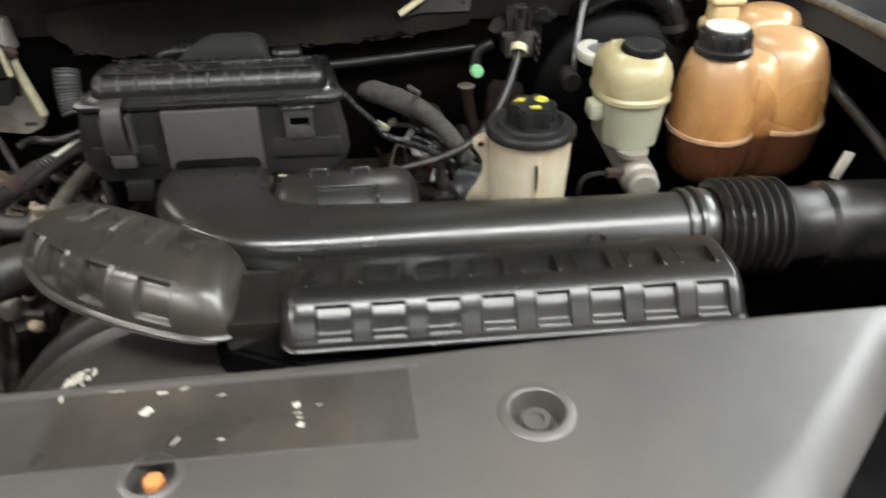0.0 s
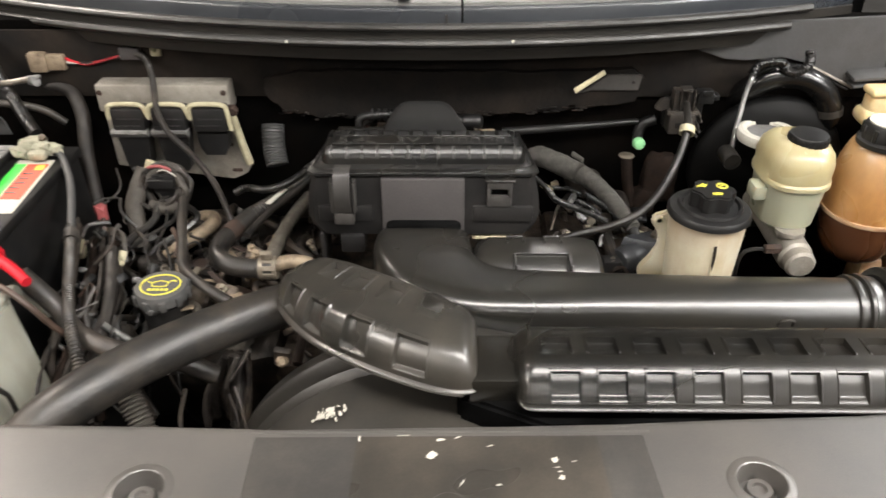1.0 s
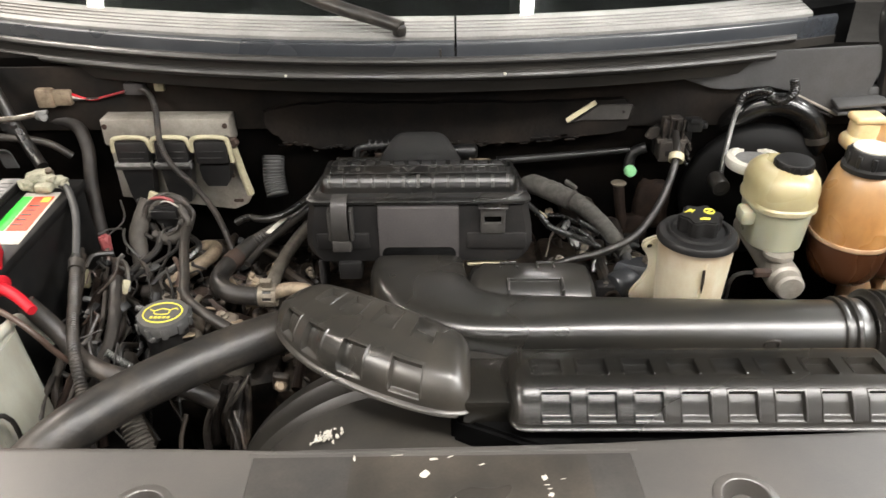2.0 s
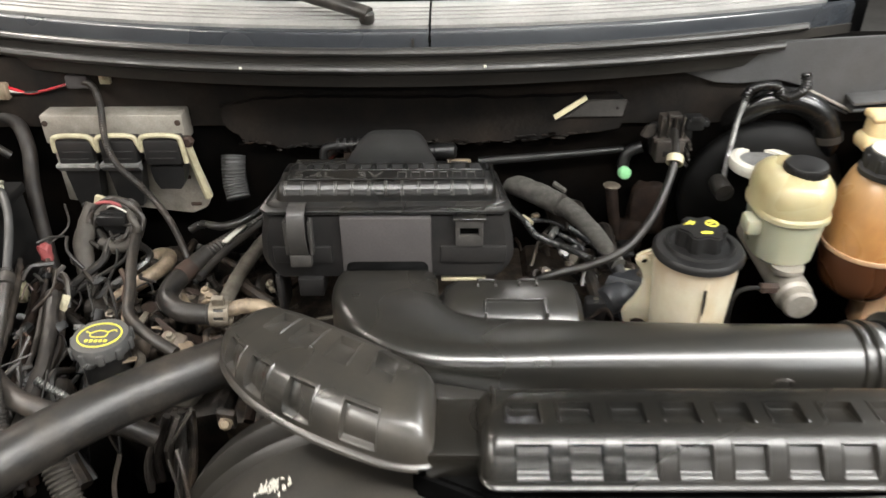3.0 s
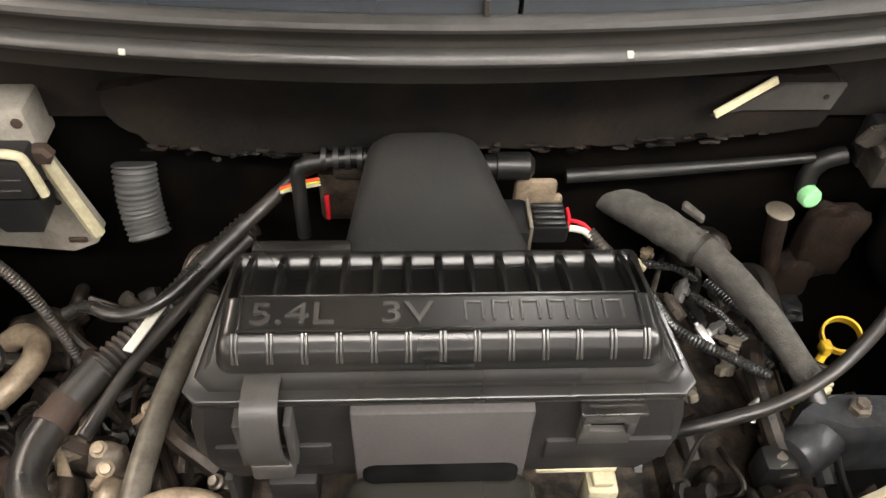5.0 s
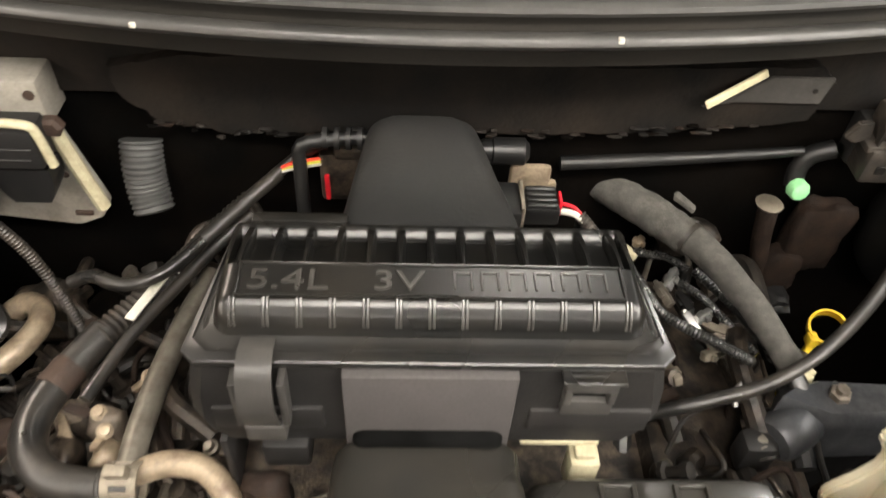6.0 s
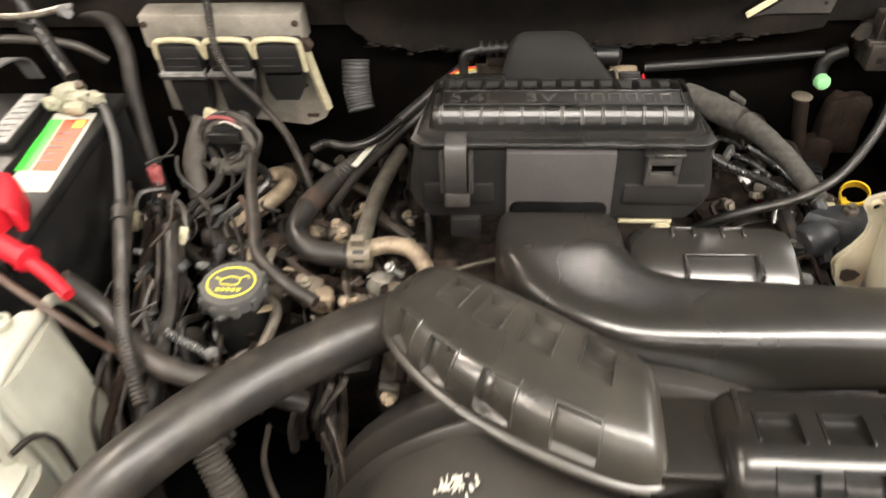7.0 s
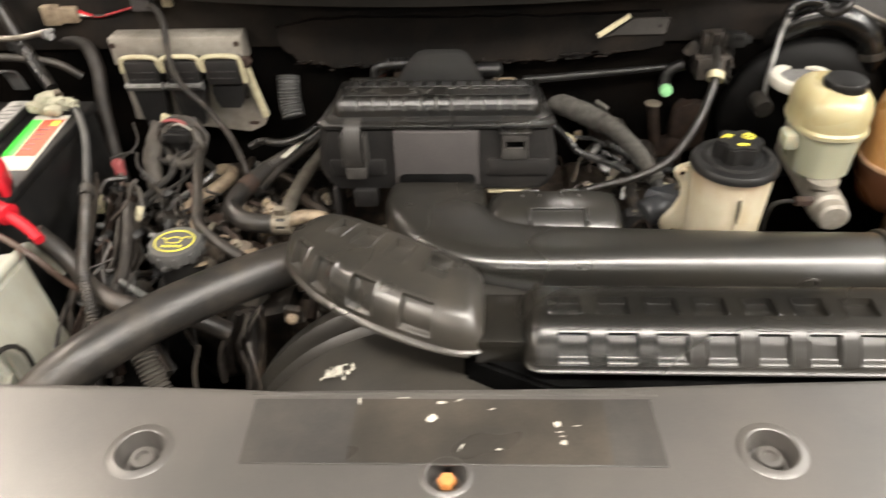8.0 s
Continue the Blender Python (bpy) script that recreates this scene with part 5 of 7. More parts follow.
def washer_tank():
    t = thing("washer_tank", (-0.43, -0.25, 0.85), "white translucent plastic fluid tank with a filler spout", "fluid tank")
    plan = [(-0.476, -0.160), (-0.470, -0.149), (-0.450, -0.146), (-0.440, -0.154), (-0.4385, -0.180), (-0.4395, -0.215), (-0.444, -0.234), (-0.456, -0.242), (-0.472, -0.238), (-0.478, -0.220)]
    tower = prism(plan, 0.86, 1.026, 0.005, 3)
    for v in tower.verts:
        if v.co.z < 0.97 and v.co.x > -0.46:
            v.co.x += 0.22 * (0.97 - v.co.z) * 0.6
    part("tank", tower, PALETANK, t)
    part("lower_tank", prism([(-0.512, -0.256), (-0.500, -0.248), (-0.470, -0.240), (-0.440, -0.240), (-0.432, -0.262), (-0.436, -0.322), (-0.46, -0.345), (-0.505, -0.340)], 0.84, 0.950, 0.008, 3), PALETANK, t)
    part("rim", tube([(-0.446, -0.150, 1.0275), (-0.4465, -0.18, 1.0285), (-0.448, -0.212, 1.0275), (-0.452, -0.232, 1.020), (-0.4545, -0.243, 1.002), (-0.450, -0.247, 0.975), (-0.444, -0.250, 0.94), (-0.441, -0.252, 0.91)], 0.0058, 12), PALETANK, t)
    part("rim", tube([(-0.472, -0.196, 1.0265), (-0.472, -0.214, 1.0265), (-0.472, -0.232, 1.018), (-0.470, -0.243, 0.998), (-0.464, -0.248, 0.972), (-0.458, -0.252, 0.94)], 0.0065, 12), PALETANK, t)
    part("spigot", tube([(-0.447, -0.152, 1.0265), (-0.4495, -0.134, 1.021), (-0.450, -0.117, 1.004), (-0.444, -0.110, 0.984), (-0.437, -0.108, 0.964)], 0.0058, 12), PALETANK, t, "white bent outlet behind the tank")
    part("strap", tube([(-0.445, -0.260, 0.972), (-0.430, -0.246, 0.978), (-0.418, -0.242, 0.968), (-0.412, -0.246, 0.93)], 0.0028, 8), WIRE, t, "thin black strap on the tank")
    part("spout", lathe([(0.0075, 0), (0.0075, 0.024), (0.0105, 0.026), (0.011, 0.031), (0.0075, 0.034), (0.007, 0.040), (0.0095, 0.042), (0.0100, 0.047), (0.0075, 0.049), (0.006, 0.049), (0.0055, 0.043), (0.001, 0.042)], (-0.476, -0.170, 0.985), 24), PALETANK, t)
    f = thing("fuse_box", (-0.56, -0.23, 0.9), "brownish black fuse box lid with yellow warning print", "fuse box")
    part("lid", prism([(-0.70, -0.150), (-0.484, -0.150), (-0.476, -0.205), (-0.468, -0.250), (-0.70, -0.256)], 0.975, 1.022, 0.005, 3), DUSTY, f)
    part("base", prism([(-0.70, -0.145), (-0.476, -0.145), (-0.464, -0.21), (-0.462, -0.252), (-0.48, -0.262), (-0.70, -0.266)], 0.93, 0.982, 0.004), DUSTY, f)
    part("tray", prism([(-0.70, -0.262), (-0.52, -0.258), (-0.516, -0.300), (-0.522, -0.352), (-0.70, -0.356)], 0.86, 0.942, 0.005), DUSTY, f, "dusty brown tray below the fuse box")
    rnd = random.Random(12)
    x = -0.575
    while x < -0.520:
        w = rnd.uniform(0.006, 0.014)
        part("yellow_print", prism([(x, -0.1805), (x + w, -0.1795), (x + w, -0.1755), (x, -0.1765)], 1.0222, 1.0228), YELLOW, f, "yellow print, too worn to read")
        x += w + 0.0025
    tri_ = [(-0.551, -0.196), (-0.531, -0.192), (-0.533, -0.213), (-0.551, -0.196)]
    for (xa, ya), (xb, yb) in zip(tri_, tri_[1:]):
        part("yellow_print", tube([(xa, ya, 1.0222), ((xa + xb) / 2, (ya + yb) / 2, 1.0222), (xb, yb, 1.0222)], 0.0009, 6, 0.01), YELLOW, f, "yellow outlined warning triangle")
    part("yellow_print", prism([(-0.541, -0.200), (-0.538, -0.199), (-0.538, -0.206), (-0.540, -0.206)], 1.0222, 1.0228), YELLOW, f)
    part("yellow_print", prism([(-0.560, -0.224), (-0.540, -0.221), (-0.541, -0.227), (-0.560, -0.229)], 1.0222, 1.0228), YELLOW, f)
    for q, r in ((0, 0.0022), (1, 0.002)):
        hose("fuse_wire", [(-0.60, -0.300 + 0.006 * q, 0.975), (-0.545, -0.275 + 0.004 * q, 0.978), (-0.505, -0.258 + 0.004 * q, 0.984), (-0.482, -0.245, 0.985), (-0.462, -0.225, 0.975)], r, WIRE, "thin black wire across the fluid tank", "wire", group="wires at the fuse box", seg=7)


washer_tank()


# ---------------------------------------------------------------- hoses and cables
def hoses():
    rh = thing("radiator_hose", (-0.3, -0.25, 0.97), "thick dusty black rubber radiator hose", "hose")
    part("hose", tube([(-0.10, -0.09, 0.975), (-0.135, -0.118, 0.994), (-0.165, -0.140, 1.0), (-0.208, -0.167, 1.0), (-0.255, -0.203, 1.0), (-0.298, -0.246, 1.0), (-0.335, -0.288, 0.995), (-0.362, -0.322, 0.98), (-0.38, -0.35, 0.95)], 0.0245, 24), HOSE, rh)
    part("clamp", lathe([(0.0248, -0.006), (0.0262, -0.006), (0.0262, 0.006), (0.0248, 0.006), (0.0248, -0.006)], (-0.113, -0.100, 0.983), 28, (-0.7, -0.55, 0.4), first=False, last=False), HOSE, rh, "black hose clamp")
    hh = thing("heater_hose", (-0.26, 0.04, 0.95), "shiny black bent rubber heater hose", "hose")
    part("hose", tube([(-0.242, 0.112, 0.972), (-0.261, 0.078, 0.968), (-0.272, 0.045, 0.966), (-0.268, 0.016, 0.965), (-0.247, -0.003, 0.964), (-0.218, -0.008, 0.963), (-0.192, -0.006, 0.962)], 0.0125, 18), RUBBER, hh)
    part("end_bead", lathe([(0.0122, -0.002), (0.0134, -0.001), (0.0134, 0.001), (0.0122, 0.002)], (-0.212, -0.008, 0.963), 22, (1, 0.03, 0)), RUBBER, hh)
    hose("loom_conduit", [(-0.150, 0.245, 0.985), (-0.172, 0.219, 0.978), (-0.207, 0.160, 0.974), (-0.245, 0.105, 0.972)], 0.0115, LOOM, "dusty corrugated conduit over a hose", "conduit", "ribbed", pitch=0.0055)
    hose("steel_pipe", [(-0.176, 0.180, 0.962), (-0.187, 0.134, 0.963), (-0.195, 0.085, 0.963), (-0.199, 0.035, 0.963), (-0.199, 0.004, 0.962)], 0.0092, PIPE, "straight dull steel coolant pipe", "pipe", seg=16)
    hose("tan_pipe", [(-0.195, 0.004, 0.960), (-0.172, 0.010, 0.962), (-0.148, 0.006, 0.960), (-0.132, -0.010, 0.952), (-0.128, -0.028, 0.938), (-0.128, -0.038, 0.91)], 0.0092, TAN, "heat-stained tan bent metal pipe", "pipe", seg=16)
    c = thing("hose_clamp", (-0.195, 0.004, 0.95), "pale corroded spring clamp round the heater hose", "hose clamp")
    for dx in (-0.0085, 0.0085):
        part("band", lathe([(0.0125, -0.0028), (0.0150, -0.0028), (0.0150, 0.0028), (0.0125, 0.0028), (0.0125, -0.0028)], (-0.199 + dx, -0.0055 + dx * 0.05, 0.9625), 24, (1, 0.05, 0), first=False, last=False), CLAMP, c)
    for w in (-60, -20, 20, 60, 100, 140):
        part("rung", turned(rbox(-0.2085, -0.1895, -0.0085, -0.0025, 0.9755, 0.9775, 0.0005, 1), (-0.199, -0.0055, 0.9625), w, 0, 0), CLAMP, c)
    part("tang", turned(rbox(-0.206, -0.192, -0.0095, -0.0015, 0.976, 0.988, 0.001), (-0.199, -0.0055, 0.976), 14, 0, 0), CLAMP, c)
    f = thing("foam_sleeve", (0.2, 0.22, 0.96), "worn grey foam sleeve round a hose, split at its edges", "foam sleeve")
    part("sleeve", roughened(tube([(0.146, 0.286, 0.988), (0.156, 0.275, 0.990), (0.192, 0.243, 0.988), (0.224, 0.212, 0.985)], 0.0160, 24, 0.003, end=0.0160), 0.0022, 0.011), FOAM, f)
    part("sleeve", roughened(tube([(0.222, 0.214, 0.985), (0.233, 0.199, 0.986), (0.250, 0.163, 0.985), (0.266, 0.122, 0.981), (0.282, 0.082, 0.970)], 0.0140, 22, 0.003, end=0.0098), 0.0010, 0.012, 3), FOAM, f)
    part("inner_hose", tube([(0.14, 0.300, 0.986), (0.158, 0.279, 0.988), (0.2, 0.245, 0.986), (0.250, 0.165, 0.982), (0.274, 0.104, 0.972), (0.296, 0.05, 0.945)], 0.0085, 16), RUBBER, f)
    part("tape_band", roughened(tube([(0.2185, 0.2185, 0.9855), (0.2275, 0.2065, 0.9855)], 0.0150, 20, 0.002), 0.0008, 0.006), HOSE, f, "dark tape round the joint")
    part("torn_tip", roughened(turned(rbox(0.214, 0.236, 0.238, 0.246, 0.994, 1.0, 0.002), (0.225, 0.24, 1.0), 0, 15, -38), 0.002, 0.006), FOAM, f)
    hose("fluid_cable", [(0.362, 0.20, 1.10), (0.353, 0.150, 1.083), (0.332, 0.115, 1.04), (0.298, 0.088, 1.0), (0.25, 0.064, 0.985), (0.20, 0.052, 0.978), (0.165, 0.052, 0.962), (0.135, 0.06, 0.93), (0.115, 0.07, 0.88)], 0.0052, RUBBER, "black sheathed cable sweeping down to the engine", "cable", seg=12)
    solo("cable_clip", lathe([(0.0078, -0.005), (0.0105, -0.005), (0.0105, 0.005), (0.0078, 0.005), (0.0078, -0.005)], (0.353, 0.150, 1.083), 18, (0.2, 0.6, 0.5), first=False, last=False), LATCH, (0.353, 0.15, 1.07), "cream clip round the sheathed cable", "clip")
    hose("vacuum_pipe", [(0.11, 0.243, 1.038), (0.15, 0.243, 1.041), (0.21, 0.243, 1.046), (0.26, 0.244, 1.050), (0.310, 0.246, 1.054)], 0.0062, CAPBLK, "dusty black pipe along the firewall", "pipe", seg=12, end=0.0042)
    hose("ribbed_wire", [(0.114, 0.168, 1.04), (0.128, 0.172, 1.03), (0.150, 0.170, 1.005), (0.171, 0.159, 0.988), (0.182, 0.131, 0.985), (0.202, 0.112, 0.985), (0.222, 0.102, 0.982), (0.248, 0.090, 0.975)], 0.0042, SHINYLOOM, "shiny corrugated wire sleeve beside the filter box", "wire sleeve", "ribbed", pitch=0.0028, depth=0.0005, seg=10)
    hose("firewall_conduit", [(-0.234, 0.254, 1.044), (-0.234, 0.246, 1.030), (-0.233, 0.238, 1.010), (-0.228, 0.226, 0.990)], 0.0165, CONDUIT, "pale grey corrugated conduit hanging at the firewall", "conduit", "ribbed", pitch=0.0045, depth=0.001, seg=18)
    tl = thing("taped_loom", (-0.23, 0.14, 0.98), "taped black loom rising to the intake", "wire loom")
    part("loom", roughened(tube([(-0.275, 0.15, 0.985), (-0.257, 0.149, 0.994), (-0.229, 0.138, 0.997), (-0.198, 0.150, 1.001), (-0.163, 0.190, 1.012), (-0.117, 0.24, 1.03), (-0.085, 0.235, 1.06)], 0.0052, 12, 0.004), 0.0006, 0.008), RUBBER, tl)
    part("tape_end", roughened(tube([(-0.175, 0.176, 1.008), (-0.150, 0.204, 1.017), (-0.122, 0.234, 1.028)], 0.0060, 12, 0.004), 0.0008, 0.006), HOSE, tl, "dusty tape wrap")
    hose("black_line", [(-0.238, 0.051, 0.975), (-0.22, 0.10, 0.98), (-0.195, 0.145, 0.985), (-0.165, 0.188, 0.995), (-0.14, 0.205, 1.01)], 0.005, RUBBER, "thin black rubber line", "hose", seg=10)
    bl = thing("battery_loom", (-0.40, -0.11, 0.95), "grey cable from the battery terminal, corrugated lower down", "wire loom")
    part("cable", tube([(-0.532, 0.136, 1.058), (-0.508, 0.142, 1.050), (-0.485, 0.110, 1.040), (-0.466, 0.070, 1.030), (-0.449, 0.014, 1.006)], 0.0052, 12), CONDUIT, bl)
    part("sleeve", ribbed([(-0.451, 0.020, 1.008), (-0.436, -0.025, 1.0), (-0.420, -0.066, 0.998), (-0.403, -0.112, 0.994), (-0.385, -0.155, 0.985), (-0.365, -0.195, 0.955)], 0.0066, 0.004, 0.0007, 14), LOOM, bl)
    part("tape", roughened(tube([(-0.447, 0.010, 1.006), (-0.442, -0.006, 1.003)], 0.0098, 14, 0.003), 0.002, 0.006), HOSE, bl)
    hose("terminal_cable", [(-0.66, 0.25, 1.22), (-0.625, 0.235, 1.17), (-0.60, 0.22, 1.12), (-0.57, 0.195, 1.08), (-0.55, 0.175, 1.065)], 0.0085, RUBBER, "black cable rising from the battery terminal", "cable", seg=12)
    hose("brown_cable", [(-0.56, -0.080, 1.043), (-0.540, -0.100, 1.045), (-0.512, -0.116, 1.045), (-0.473, -0.141, 1.045), (-0.432, -0.163, 1.040), (-0.412, -0.166, 1.020), (-0.402, -0.158, 0.990), (-0.390, -0.150, 0.965)], 0.0035, COPPER, "thin brown copper-coloured battery cable", "cable", seg=8)
    hose("grey_cable", [(-0.550, -0.082, 1.045), (-0.575, -0.088, 1.046), (-0.61, -0.105, 1.040), (-0.66, -0.13, 1.03)], 0.006, CONDUIT, "grey cable leaving the terminal boot", "cable", seg=10)
    hose("battery_cable", [(-0.445, -0.118, 1.030), (-0.432, -0.116, 1.008), (-0.412, -0.122, 0.985), (-0.388, -0.142, 0.970), (-0.350, -0.162, 0.964), (-0.305, -0.172, 0.960), (-0.262, -0.176, 0.955), (-0.23, -0.17, 0.93)], 0.0110, LOOM, "thick black battery cable", "cable", seg=14)
    hose("engine_loom", [(-0.385, 0.22, 1.02), (-0.361, 0.192, 0.985), (-0.340, 0.10, 0.97), (-0.322, 0.04, 0.965), (-0.306, -0.01, 0.965), (-0.275, -0.045, 0.965), (-0.235, -0.068, 0.955)], 0.0068, LOOM, "dusty black engine wire loom", "wire loom", seg=12)
    hose("module_wire", [(-0.43, 0.252, 1.152), (-0.405, 0.245, 1.153), (-0.389, 0.225, 1.135), (-0.380, 0.195, 1.095), (-0.366, 0.182, 1.065), (-0.338, 0.176, 1.035), (-0.315, 0.172, 1.0), (-0.30, 0.165, 0.965), (-0.288, 0.155, 0.92), (-0.28, 0.14, 0.87)], 0.0045, LOOM, "thin black corrugated wire over the control module", "wire", "ribbed", pitch=0.003, depth=0.0004, seg=10)
    hose("side_loom", [(-0.60, 0.27, 1.10), (-0.535, 0.26, 1.10), (-0.508, 0.235, 1.07), (-0.505, 0.212, 1.02), (-0.498, 0.19, 0.96), (-0.485, 0.165, 0.90), (-0.47, 0.15, 0.84)], 0.0098, BELT, "black wire loom beside the control module", "wire loom", seg=12)
    hose("beige_pipe", [(-0.352, 0.158, 0.925), (-0.336, 0.170, 0.932), (-0.319, 0.163, 0.936), (-0.313, 0.142, 0.938), (-0.323, 0.116, 0.938), (-0.344, 0.094, 0.932), (-0.365, 0.082, 0.920)], 0.0100, TAN, "tan hooked pipe among the wires", "pipe", seg=14)
    # Brown strands fanning down under the radiator hose
    bs = thing("brown_strands", (-0.2, -0.2, 0.86), "dusty brown strands and a pale tensioner arm seen under the hose", "drive belt")
    fan = random.Random(3)
    for q in range(14):
        u = (q * 5 % 14) / 13
        low = Vector((-0.256 + 0.048 * u, -0.160 + 0.02 * math.sin(5 * u), 0.845 + fan.uniform(-0.012, 0.012)))
        high = Vector((-0.226 + 0.024 * u, -0.142 + fan.uniform(-0.008, 0.008), 0.936 + fan.uniform(-0.012, 0.006)))
        mid = low.lerp(high, 0.45) + Vector((-0.008 + 0.014 * u, -0.006, 0.004))
        part("strand", roughened(tube([high, mid, low], fan.choice((0.002, 0.0028, 0.0036, 0.0046)), 9, 0.004), 0.0008, 0.01, q), (BELT, BROWNWIRE, BELT, GRIME)[q % 4], bs)
    part("tensioner_arm", joined(turned(rbox(-0.212, -0.207, -0.178, -0.172, 0.915, 0.965, 0.001), (-0.21, -0.175, 0.94), 0, 24, 0), turned(rbox(-0.200, -0.196, -0.178, -0.172, 0.925, 0.975, 0.001), (-0.198, -0.175, 0.95), 0, 32, 8)), BRAID, bs, "pale worn tensioner arm")
    part("bolt", lathe([(0.007, 0), (0.007, 0.006), (0.0045, 0.008), (0.004, 0.013)], (-0.147, -0.188, 0.968), 8, (0.2, -0.8, 0.6)), TAN, bs)
    part("bolt_plate", turned(rbox(-0.156, -0.138, -0.188, -0.180, 0.955, 0.985, 0.002), (-0.147, -0.184, 0.97), 20, 10, 0), GRIME, bs)
    hose("drain_conduit", [(-0.312, -0.214, 0.962), (-0.298, -0.233, 0.948), (-0.282, -0.252, 0.922), (-0.268, -0.272, 0.885), (-0.262, -0.285, 0.85)], 0.0118, BRAID, "ringed grey-brown conduit by the radiator", "conduit", "ribbed", pitch=0.0045, depth=0.0014, seg=18)

    bh = thing("booster_hose", (0.58, 0.21, 1.0), "fat black rubber hose arching over the brake booster", "hose")
    part("hose", tube([(0.452, 0.275, 1.075), (0.462, 0.248, 1.103), (0.49, 0.238, 1.125), (0.53, 0.236, 1.125), (0.565, 0.232, 1.104), (0.578, 0.230, 1.074), (0.578, 0.245, 1.050), (0.574, 0.275, 1.035)], 0.0175, 18), GLOSSY, bh)
    part("clamp", lathe([(0.0178, -0.005), (0.0192, -0.005), (0.0192, 0.005), (0.0178, 0.005), (0.0178, -0.005)], (0.5775, 0.2302, 1.078), 24, (0.2, 0.0, -0.98), first=False, last=False), HOSE, bh)
    hose("hooked_hose", [(0.452, 0.222, 1.135), (0.462, 0.222, 1.150), (0.49, 0.222, 1.152), (0.50, 0.222, 1.140), (0.515, 0.222, 1.138), (0.528, 0.222, 1.150), (0.526, 0.225, 1.168)], 0.0065, GLOSSY, "hooked black corrugated hose end", "hose", "ribbed", pitch=0.004, depth=0.0006, seg=10)
    hose("sensor_wire", [(0.455, 0.222, 1.138), (0.447, 0.215, 1.11), (0.441, 0.205, 1.08), (0.438, 0.20, 1.05), (0.437, 0.195, 1.03)], 0.0035, SILVER, "thin ribbed grey wire beside the booster", "wire", "ribbed", pitch=0.003, depth=0.0005, seg=8)
    for i, (pts, r) in enumerate([([(0.236, 0.200, 0.955), (0.250, 0.178, 0.955), (0.262, 0.155, 0.955), (0.273, 0.130, 0.953), (0.288, 0.105, 0.948)], 0.0042), ([(0.222, 0.19, 0.95), (0.238, 0.170, 0.952), (0.252, 0.145, 0.95), (0.27, 0.118, 0.945)], 0.0036),
                                  ([(0.186, 0.222, 0.955), (0.199, 0.216, 0.958), (0.214, 0.214, 0.957), (0.232, 0.206, 0.95)], 0.0036)]):
        hose("metal_sleeve", pts, r, SHINYLOOM, "shiny ribbed wire sleeve beside the engine", "wire sleeve", "ribbed", "wire sleeves by the filter box", pitch=0.003, depth=0.0005, seg=8)
    hose("coiled_sleeve", [(-0.378, -0.104, 0.948), (-0.364, -0.106, 0.938), (-0.348, -0.106, 0.922), (-0.330, -0.112, 0.902)], 0.0042, SILVER, "short pale coiled wire sleeve below the oil cap", "wire sleeve", "ribbed", pitch=0.003, depth=0.0008, seg=10)
    hose("grey_rod", [(-0.145, -0.050, 0.955), (-0.126, -0.042, 0.963), (-0.095, -0.028, 0.966), (-0.060, -0.012, 0.964)], 0.0024, PIPE, "thin grey metal rod beside the intake", "rod", seg=8)
    hose("grey_rod", [(-0.118, -0.060, 0.958), (-0.104, -0.053, 0.963), (-0.080, -0.050, 0.964), (-0.058, -0.050, 0.96)], 0.0030, PIPE, "short grey metal rod beside the intake", "rod", seg=8)
    slack = random.Random(17)
    for i in range(9):
        u = i / 8
        top = Vector((-0.488 + 0.075 * u, 0.11 - 0.05 * u + slack.uniform(-0.03, 0.02), 0.962 + slack.uniform(-0.02, 0.012)))
        low = Vector((-0.440 + 0.060 * u + slack.uniform(-0.01, 0.01), -0.15 + slack.uniform(-0.05, 0.03), 0.915 + slack.uniform(-0.02, 0.015)))
        mid = top.lerp(low, slack.uniform(0.35, 0.65)) + Vector((slack.uniform(-0.026, 0.026), 0, slack.uniform(-0.012, 0.014)))
        solo("loom_strap", roughened(tube([top, mid, low, low + Vector((0.006, -0.03, -0.07))], slack.choice((0.0035, 0.005, 0.0065, 0.0085)), 10, 0.006), 0.0012, 0.012, i), (BELT, BROWNWIRE, BELT, RUSTDARK)[i % 4], low, "grimy dark brown taped loom hanging beside the battery", "wire loom", "taped looms by the battery")
    rnd = random.Random(5)
    for i in range(9):
        x, y = rnd.uniform(-0.44, -0.335), rnd.uniform(-0.15, 0.07)
        bend = [(x, y + 0.03, 0.985 + rnd.uniform(-0.06, 0.0)), (x + rnd.uniform(-0.01, 0.015), y, 0.945), (x + rnd.uniform(-0.015, 0.035), y - 0.03, 0.905), (x + rnd.uniform(-0.02, 0.05), y - 0.06, 0.85)]
        hose("hanging_wire", bend, rnd.choice((0.0014, 0.002, 0.0028, 0.0042)), rnd.choice((BROWNWIRE, WIRE, WIRE, WIRE, WIRE)), "grimy wire hanging beside the battery", "wire", group="wires by the battery", seg=7)
    for i in range(12):
        x, y = rnd.uniform(-0.235, -0.175), rnd.uniform(-0.21, -0.15)
        bend = [(x, y, 0.955 + rnd.uniform(-0.02, 0.0)), (x + rnd.uniform(-0.01, 0.012), y - 0.02, 0.92), (x + rnd.uniform(-0.015, 0.02), y - 0.045, 0.87), (x + rnd.uniform(-0.02, 0.03), y - 0.05, 0.80)]
        r, m = rnd.choice((0.0016, 0.0025, 0.004)), rnd.choice((BROWNWIRE, WIRE, LOOM, BROWNWIRE))
        if i % 3:
            continue
        hose("hanging_wire", [(a - 0.022, b, c - 0.018) for a, b, c in bend], r, BROWNWIRE, "grimy brown wire hanging under the radiator hose", "wire", group="wires under the hose", seg=7)
